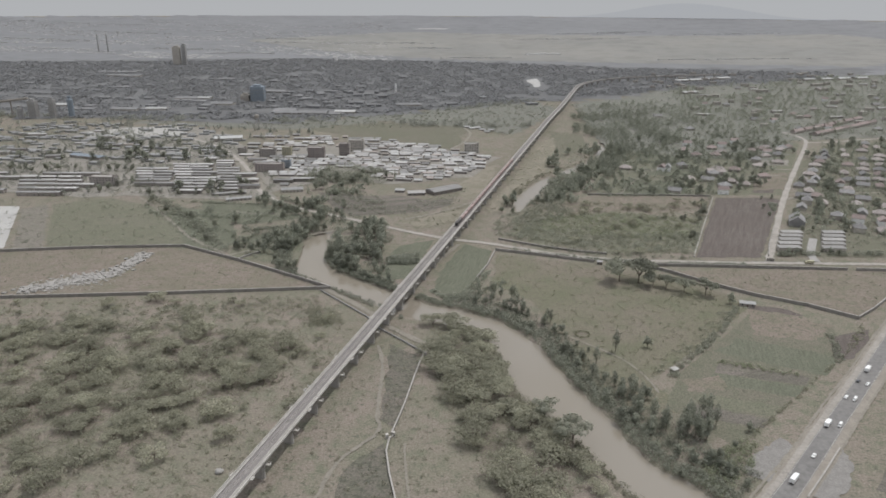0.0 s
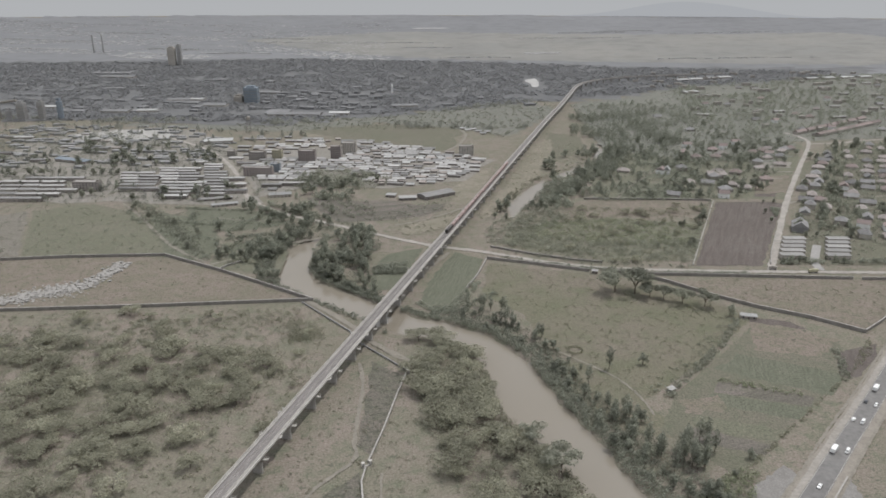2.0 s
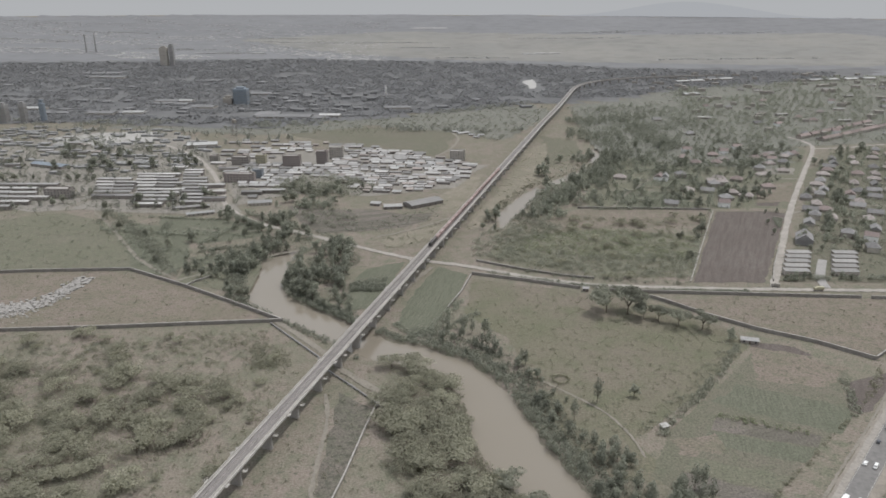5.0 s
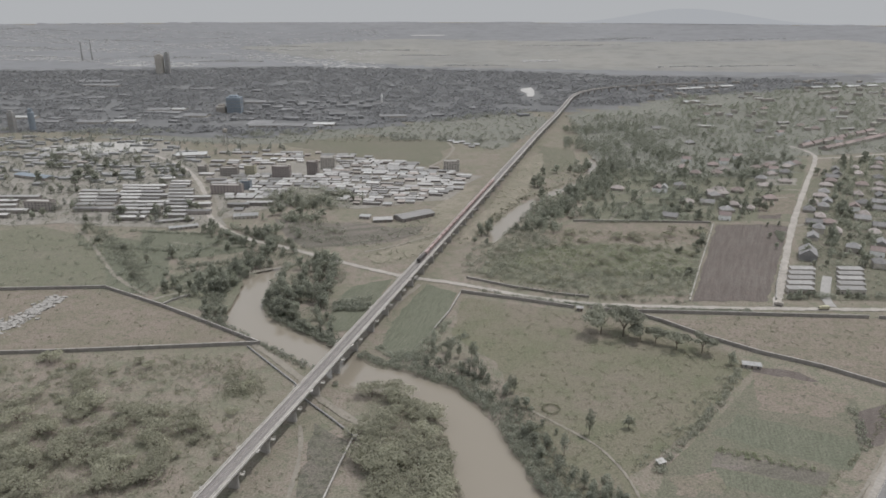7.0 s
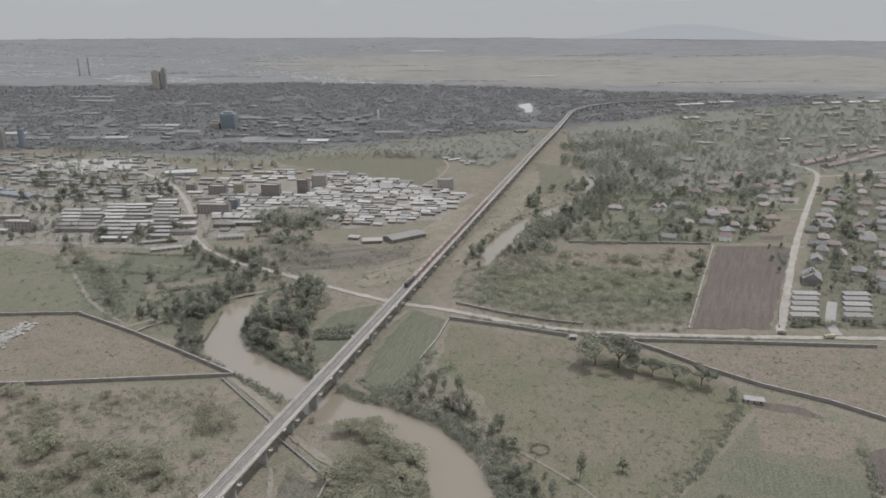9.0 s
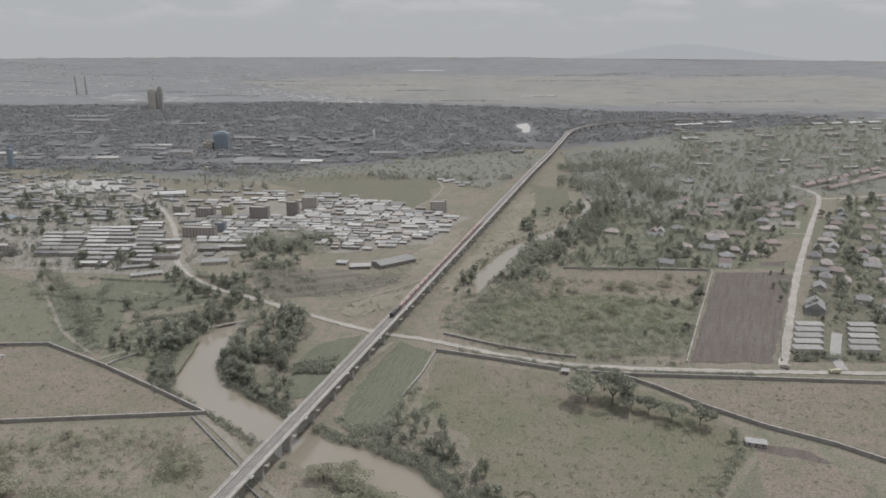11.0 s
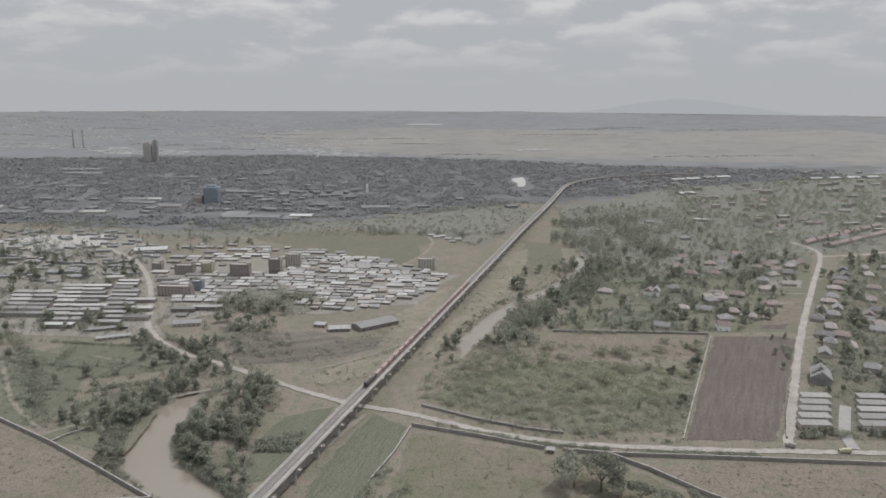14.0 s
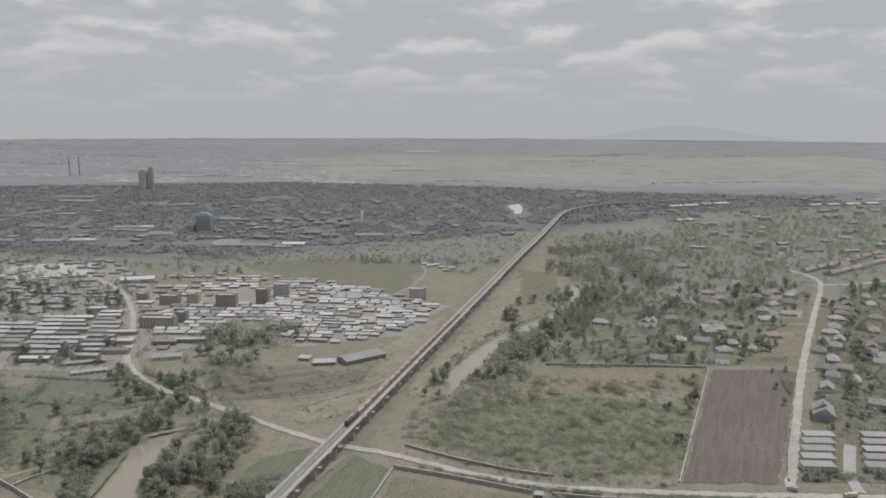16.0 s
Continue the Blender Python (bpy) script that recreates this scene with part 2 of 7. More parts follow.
M["tin"] = material("tin", (0.305, 0.298, 0.286), (0.225, 0.218, 0.207), fine=1.2, coarse=0.25, rough=0.6, metal=0.08, vary=0.45, spec=0.5)
M["dull_sheet"] = material("dull_sheet", (0.235, 0.23, 0.222), (0.20, 0.195, 0.188), fine=1.0, coarse=0.1, rough=0.7, vary=0.03)
M["bright_tin"] = material("bright_tin", (0.37, 0.37, 0.36), (0.28, 0.28, 0.27), fine=1.2, coarse=0.25, rough=0.5, metal=0.1, vary=0.35, spec=0.35)
M["pale_tin"] = material("pale_tin", (0.37, 0.365, 0.35), (0.30, 0.295, 0.28), fine=1.0, coarse=0.2, rough=0.55, metal=0.15, vary=0.35, spec=0.4)
M["rust_tin"] = material("rust_tin", (0.26, 0.232, 0.21), (0.21, 0.18, 0.16), fine=1.2, coarse=0.25, rough=0.7, vary=0.25)
M["red_tile"] = material("red_tile", (0.245, 0.195, 0.18), (0.205, 0.162, 0.15), fine=1.5, coarse=0.2, vary=0.22)
M["pink_tile"] = material("pink_tile", (0.30, 0.265, 0.248), (0.25, 0.22, 0.205), fine=1.5, coarse=0.2, vary=0.2)
M["grey_tile"] = material("grey_tile", (0.22, 0.215, 0.21), (0.17, 0.165, 0.165), fine=1.5, coarse=0.2, vary=0.25)
M["plaster"] = material("plaster", (0.38, 0.35, 0.31), (0.31, 0.285, 0.25), fine=0.8, coarse=0.2, vary=0.25)
M["mud_wall"] = material("mud_wall", (0.265, 0.24, 0.22), (0.215, 0.192, 0.175), fine=0.8, coarse=0.2, vary=0.3)
M["brick_red"] = material("brick_red", (0.29, 0.245, 0.228), (0.25, 0.21, 0.195), fine=1.0, coarse=0.2, vary=0.2)
M["yellow_paint"] = material("yellow_paint", (0.43, 0.40, 0.27), fine=0.8, coarse=0.2)
M["blue_paint"] = material("blue_paint", (0.22, 0.258, 0.295), (0.19, 0.225, 0.26), fine=0.8, coarse=0.1, vary=0.1)
M["window_glass"] = material("window_glass", (0.05, 0.055, 0.06), rough=0.15, spec=0.6, vary=0.3)
M["door_wood"] = material("door_wood", (0.13, 0.095, 0.07), vary=0.4)
M["bark"] = material("bark", (0.16, 0.13, 0.10), (0.11, 0.09, 0.07), fine=3, coarse=0.6, vary=0.2)
M["container_red"] = material("container_red", (0.335, 0.245, 0.228), (0.30, 0.215, 0.20), fine=1.5, coarse=0.3, vary=0.15, rough=0.6)
M["loco_dark"] = material("loco_dark", (0.06, 0.055, 0.055), (0.08, 0.07, 0.065), vary=0.1, rough=0.5)
M["white_paint"] = material("white_paint", (0.78, 0.78, 0.77), (0.70, 0.70, 0.69), vary=0.06, rough=0.4, spec=0.5)
M["car_dark"] = material("car_dark", (0.08, 0.085, 0.095), vary=0.2, rough=0.35, spec=0.5)
M["tyre"] = material("tyre", (0.03, 0.03, 0.03), vary=0.1)
M["rubble"] = material("rubble", (0.335, 0.322, 0.30), (0.26, 0.247, 0.228), fine=1, coarse=0.2, vary=0.1)
M["pond_grey"] = material("pond_grey", (0.37, 0.362, 0.345), (0.33, 0.323, 0.308), coarse=0.02, vary=0)
# leaf colours are lifted well above real foliage, to stand in for haze
M["acacia_leaf"] = foliage("acacia_leaf", (0.29, 0.289, 0.208), (0.352, 0.346, 0.255))
M["dark_leaf"] = foliage("dark_leaf", (0.238, 0.252, 0.194), (0.312, 0.326, 0.258))
# greyer copy of the tree leaf: haze over distant trees, put into colour
M["hazed_leaf"] = foliage("hazed_leaf", (0.26, 0.268, 0.228), (0.34, 0.346, 0.297))
M["grey_leaf"] = foliage("grey_leaf", (0.245, 0.254, 0.195), (0.322, 0.328, 0.257))
M["scrub_leaf"] = foliage("scrub_leaf", (0.215, 0.218, 0.15), (0.29, 0.28, 0.20))
M["lush_leaf"] = foliage("lush_leaf", (0.225, 0.25, 0.155), (0.30, 0.32, 0.21))
# far woods: cloud shade and bluish haze are put into the leaf colour
M["shade_hazed_leaf"] = foliage("shade_hazed_leaf", (0.20, 0.204, 0.208), (0.225, 0.228, 0.232), vary=0)
# leaf of the far tree lines, paled to near grey as painted haze
M["hazed_plain_leaf"] = foliage("hazed_plain_leaf", (0.35, 0.352, 0.345), (0.38, 0.382, 0.375), vary=0)
# dry grass of the far plains, with haze mixed into the base colours as grey
M["haze_grey_plain"] = material("haze_grey_plain", (0.172, 0.174, 0.180), (0.150, 0.152, 0.158), fine=0.012, coarse=0.0016, vary=0, detail=8, c3=(0.13, 0.133, 0.137))
M["haze_pale_plain"] = material("haze_pale_plain", (0.205, 0.198, 0.178), (0.178, 0.175, 0.162), fine=0.012, coarse=0.0025, vary=0, detail=8, c3=(0.16, 0.16, 0.148))
# the far hill emits a flat grey-blue, which paints the haze over it
hill_mat = bpy.data.materials.new("haze_glow_hill")
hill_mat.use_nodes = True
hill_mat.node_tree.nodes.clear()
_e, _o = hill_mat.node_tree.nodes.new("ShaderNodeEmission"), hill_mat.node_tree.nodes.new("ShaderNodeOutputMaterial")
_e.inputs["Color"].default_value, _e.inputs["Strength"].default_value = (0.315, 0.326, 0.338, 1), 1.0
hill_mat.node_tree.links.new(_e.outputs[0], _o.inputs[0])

water_mat = bpy.data.materials.new("river_water")
water_mat.use_nodes = True
_n, _l = water_mat.node_tree.nodes, water_mat.node_tree.links
_b = _n["Principled BSDF"]
_b.inputs["Base Color"].default_value, _b.inputs["Roughness"].default_value = (0.208, 0.186, 0.152, 1), 0.12
_t, _w, _p = _n.new("ShaderNodeTexCoord"), _n.new("ShaderNodeTexNoise"), _n.new("ShaderNodeBump")
_w.inputs["Scale"].default_value, _w.inputs["Detail"].default_value = 0.6, 4
_p.inputs["Strength"].default_value, _p.inputs["Distance"].default_value = 0.25, 0.05
_l.new(_t.outputs["Object"], _w.inputs["Vector"])
_l.new(_w.outputs["Fac"], _p.inputs["Height"])
_l.new(_p.outputs[0], _b.inputs["Normal"])


# ---- shape helpers ----
def mesh_of(name, bm, mat):
    me = bpy.data.meshes.new(name)
    bm.to_mesh(me)
    bm.free()
    me.materials.append(mat)
    return me


def raw_mesh(name, verts, faces, mat):
    me = bpy.data.meshes.new(name)
    me.from_pydata([tuple(v) for v in verts], [], [tuple(f) for f in faces])
    me.materials.append(mat)
    return me


def part(name, bm, mat, parent, label=""):
    """One mesh object under a thing or a part. bm may be a bmesh or a finished mesh."""
    me = bm if isinstance(bm, bpy.types.Mesh) else mesh_of(name, bm, mat)
    ob = new(name, me)
    ob.parent = parent
    if label:
        ob["label"] = label
    return ob


def thing(name, m, label, category, group="", kind=""):
    ob = new(name)
    ob.empty_display_size = 0.5
    ob.matrix_basis = m
    return tagged(ob, label, category, group, kind)


def box(bm, x0, x1, y0, y1, z0, z1, taper=0.0):
    """A box between the given bounds; taper narrows its top."""
    ex, ey = (x1 - x0) * taper / 2, (y1 - y0) * taper / 2
    v = [bm.verts.new(p) for p in ((x0, y0, z0), (x1, y0, z0), (x1, y1, z0), (x0, y1, z0),
                                   (x0 + ex, y0 + ey, z1), (x1 - ex, y0 + ey, z1), (x1 - ex, y1 - ey, z1), (x0 + ex, y1 - ey, z1))]
    for f in ((3, 2, 1, 0), (4, 5, 6, 7), (0, 1, 5, 4), (1, 2, 6, 5), (2, 3, 7, 6), (3, 0, 4, 7)):
        bm.faces.new([v[i] for i in f])
    return v


def boxes(*rows):
    bm = bmesh.new()
    for r in rows:
        box(bm, *r)
    return bm


def tube(bm, p, q, r0, r1, n=7):
    p, q = Vector(p), Vector(q)
    turn = (q - p).to_track_quat("Z", "Y")
    rings = []
    for c, r in ((p, r0), (q, r1)):
        rings.append([bm.verts.new(c + turn @ Vector((r * math.cos(a), r * math.sin(a), 0))) for a in (2 * math.pi * i / n for i in range(n))])
    for i in range(n):
        bm.faces.new((rings[0][i], rings[0][(i + 1) % n], rings[1][(i + 1) % n], rings[1][i]))
    bm.faces.new(rings[1])


CENTRE = (60.0, 120.0)


def rise(x, y):
    """The plain is bent upwards so that its rim meets the horizon in the camera's view."""
    u = max(0.0, math.hypot(x - CENTRE[0], y - CENTRE[1]) - 1200) / 3700
    return 140 * u * u


def smooth_line(pts, step=5.0):
    """Points of a Catmull-Rom curve through pts, about step metres apart."""
    out = []
    n = len(pts)
    for i in range(n - 1):
        p0, p1, p2, p3 = (np.array(pts[max(0, min(n - 1, i + k))], float) for k in (-1, 0, 1, 2))
        k = max(1, int(np.linalg.norm((p2 - p1)[:2]) / step))
        for j in range(k):
            t = j / k
            out.append(0.5 * (2 * p1 + (p2 - p0) * t + (2 * p0 - 5 * p1 + 4 * p2 - p3) * t * t + (3 * p1 - p0 - 3 * p2 + p3) * t ** 3))
    out.append(np.array(pts[-1], float))
    return np.array(out)


def ribbon(name, pts, width, z, mat, ragged=0.0, step=4.0):
    """A strip of ground along a line, with uneven edges."""
    c = smooth_line(pts, step)
    d = np.gradient(c[:, :2], axis=0)
    d /= np.linalg.norm(d, axis=1)[:, None] + 1e-9
    nrm = np.stack([d[:, 1], -d[:, 0]], 1)
    rng = np.random.RandomState(len(c))
    verts, faces = [], []
    for i, p in enumerate(c):
        w = p[2] if len(p) > 2 else width
        for s in (-1, 1):
            q = p[:2] + nrm[i] * s * (w / 2 + ragged * rng.uniform(-1, 1))
            verts.append((q[0], q[1], rise(*q) + z))
        if i:
            faces.append((2 * i - 2, 2 * i - 1, 2 * i + 1, 2 * i))
    return raw_mesh(name, verts, faces, mat)


def patch(name, poly, z, mat, ragged=1.5, step=6.0):
    """A flat piece of ground with a slightly wandering edge."""
    rng = np.random.RandomState(int(abs(poly[0][0]) * 7 + abs(poly[0][1])) % 9999)
    bm = bmesh.new()
    vs = []
    for i, p in enumerate(poly):
        q = poly[(i + 1) % len(poly)]
        k = max(1, int(math.dist(p, q) / step))
        for j in range(k):
            x, y = p[0] + (q[0] - p[0]) * j / k + rng.normal() * ragged * 0.5, p[1] + (q[1] - p[1]) * j / k + rng.normal() * ragged * 0.5
            vs.append(bm.verts.new((x, y, rise(x, y) + z)))
    f = bm.faces.new(vs)
    f.normal_update()
    if f.normal.z < 0:
        f.normal_flip()
    bmesh.ops.triangulate(bm, faces=[f])
    return mesh_of(name, bm, mat)


def wide_patch(name, poly, z, mat, cell):
    """A far stretch of land laid on the rising plain in small pieces."""
    xs, ys = [p[0] for p in poly], [p[1] for p in poly]
    verts, faces, seen = [], [], {}

    def vert(i, j):
        if (i, j) not in seen:
            x, y = min(xs) + i * cell, min(ys) + j * cell
            x, y = x + cell * 0.45 * math.sin(i * 12.7 + j * 3.1), y + cell * 0.45 * math.sin(j * 9.3 + i * 5.7)
            seen[(i, j)] = len(verts)
            verts.append((x, y, rise(x, y) + z))
        return seen[(i, j)]

    for i in range(int((max(xs) - min(xs)) / cell)):
        for j in range(int((max(ys) - min(ys)) / cell)):
            if inside(poly, min(xs) + (i + 0.5) * cell, min(ys) + (j + 0.5) * cell):
                faces.append((vert(i, j), vert(i + 1, j), vert(i + 1, j + 1), vert(i, j + 1)))
    return raw_mesh(name, verts, faces, mat)


def inside(poly, x, y):
    hit = False
    for i in range(len(poly)):
        (x1, y1), (x2, y2) = poly[i], poly[i - 1]
        if (y1 > y) != (y2 > y) and x < (x2 - x1) * (y - y1) / (y2 - y1) + x1:
            hit = not hit
    return hit


# ---- ground and river ----
RIVER = [(190, 200, 17), (158, 250, 17), (129, 292, 17), (120, 306, 14), (111, 320, 12.5), (105, 338, 13), (99, 358, 15), (85, 386, 18.5), (76, 409, 19), (71, 436, 17), (65, 466, 14.5),
         (49, 495, 14), (18, 516, 14), (-10, 528, 15), (-34, 549, 14), (-79, 588, 14), (-106, 612, 15), (-119, 645, 15), (-122, 670, 17), (-121, 700, 12), (-108, 732, 6)]
UPPER = [(98, 812, 6), (113, 858, 9), (132, 905, 10.5), (155, 958, 9), (183, 1010, 7), (215, 1045, 7), (245, 1090, 7), (280, 1160, 7), (300, 1260, 7)]


def river_depth(x, y):
    """Signed distance to the nearest bank (minus is in the river) for arrays x, y."""
    best = np.full(x.shape, 1e9)
    for line in (RIVER, UPPER):
        for (ax, ay, ar), (bx, by, br) in zip(line[:-1], line[1:]):
            dx, dy = bx - ax, by - ay
            t = np.clip(((x - ax) * dx + (y - ay) * dy) / (dx * dx + dy * dy), 0, 1)
            best = np.minimum(best, np.hypot(x - ax - t * dx, y - ay - t * dy) - (ar + (br - ar) * t))
    return best


def off_river(x, y):
    return min(near_bank(RIVER, x, y), near_bank(UPPER, x, y))


def near_bank(line, x, y):
    best = 1e9
    for (ax, ay, ar), (bx, by, br) in zip(line[:-1], line[1:]):
        dx, dy = bx - ax, by - ay
        t = min(1, max(0, ((x - ax) * dx + (y - ay) * dy) / (dx * dx + dy * dy)))
        best = min(best, math.hypot(x - ax - t * dx, y - ay - t * dy) - (ar + (br - ar) * t))
    return best


def axis(parts):
    out = []
    for a, b, s in parts:
        out += list(np.arange(a, b, s))
    return np.array(out + [parts[-1][1]], float)


gx = axis([(-4900, -1500, 170), (-1500, -500, 50), (-500, -190, 15), (-190, 330, 4), (330, 700, 15), (700, 1700, 50), (1700, 5020, 170)])
gy = axis([(-4760, -800, 200), (-800, 150, 60), (150, 760, 4), (760, 1280, 5), (1280, 2600, 40), (2600, 5000, 80)])
GX, GY = np.meshgrid(gx, gy)
R = np.hypot(GX - CENTRE[0], GY - CENTRE[1])
k = np.minimum(1, 4860 / np.maximum(R, 1))
GX, GY = CENTRE[0] + (GX - CENTRE[0]) * k, CENTRE[1] + (GY - CENTRE[1]) * k
R = np.minimum(R, 4860)
GZ = 140 * (np.maximum(0, R - 1200) / 3700) ** 2
wob = 1.3 * np.sin(GX * 0.21 + 1.3 * np.sin(GY * 0.13)) + 1.0 * np.sin(GY * 0.33 + GX * 0.11)
GZ -= 3.4 * np.clip((4.0 - (river_depth(GX, GY) + wob)) / 7.0, 0, 1) ** 1.3
nx, ny = len(gx), len(gy)
gv = np.stack([GX.ravel(), GY.ravel(), GZ.ravel()], 1)
ii = (np.arange(ny - 1)[:, None] * nx + np.arange(nx - 1)[None, :]).ravel()
gf = np.stack([ii, ii + 1, ii + nx + 1, ii + nx], 1)
gme = bpy.data.meshes.new("ground")
gme.vertices.add(len(gv)), gme.loops.add(gf.size), gme.polygons.add(len(gf))
gme.vertices.foreach_set("co", gv.ravel())
gme.loops.foreach_set("vertex_index", gf.ravel())
gme.polygons.foreach_set("loop_start", np.arange(0, gf.size, 4))
gme.polygons.foreach_set("loop_total", np.full(len(gf), 4))
gme.update(calc_edges=True)
gme.materials.append(M["bush_land"])
tagged(new("ground", gme), "dry bush land with sparse grass and scrub", "ground", kind="structure")

tagged(new("water", raw_mesh("water", [(-190, 180, -1.5), (340, 180, -1.5), (340, 1290, -1.5), (-190, 1290, -1.5)], [(0, 1, 2, 3)], water_mat)),
       "muddy brown river between overgrown banks", "river", kind="structure")

# ---- fields ----
M["garden_floor"] = land("garden_floor", (0.188, 0.182, 0.158), (0.166, 0.168, 0.142), (0.154, 0.159, 0.132), (0.124, 0.129, 0.108), cover=0.5, tufts=0.54)
# floor of the far woods, coloured with cloud shade and haze
M["shade_hazed_floor"] = material("shade_hazed_floor", (0.104, 0.106, 0.108), (0.138, 0.139, 0.137), fine=0.03, coarse=0.007, vary=0, mix=0.53, c3=(0.112, 0.114, 0.115), detail=8)
M["pasture_green"] = land("pasture_green", (0.168, 0.157, 0.120), (0.150, 0.148, 0.106), (0.136, 0.142, 0.098), (0.115, 0.118, 0.086), patch=0.02, cover=0.46, tufts=0.55)
M["scrub_floor"] = land("scrub_floor", (0.150, 0.132, 0.112), (0.132, 0.124, 0.100), (0.120, 0.120, 0.088), (0.096, 0.096, 0.074), patch=0.03, tufts=0.50)
# bare earth lightened against dirt: village haze is put into its colour
M["yard"] = land("yard", (0.255, 0.236, 0.212), (0.225, 0.208, 0.182), (0.198, 0.190, 0.160), (0.150, 0.145, 0.122), patch=0.03, cover=0.5, tufts=0.56)
M["brown_slope"] = land("brown_slope", (0.172, 0.150, 0.133), (0.155, 0.138, 0.120), (0.146, 0.138, 0.108), (0.115, 0.108, 0.088), patch=0.02, cover=0.5, tufts=0.56, angle=70, streak=0.12)
FALLOW = [(262, 527), (274, 530), (317, 495), (290, 470), (248, 480)]
STRIP = [(208, 453), (236, 474), (290, 440), (271, 417)]
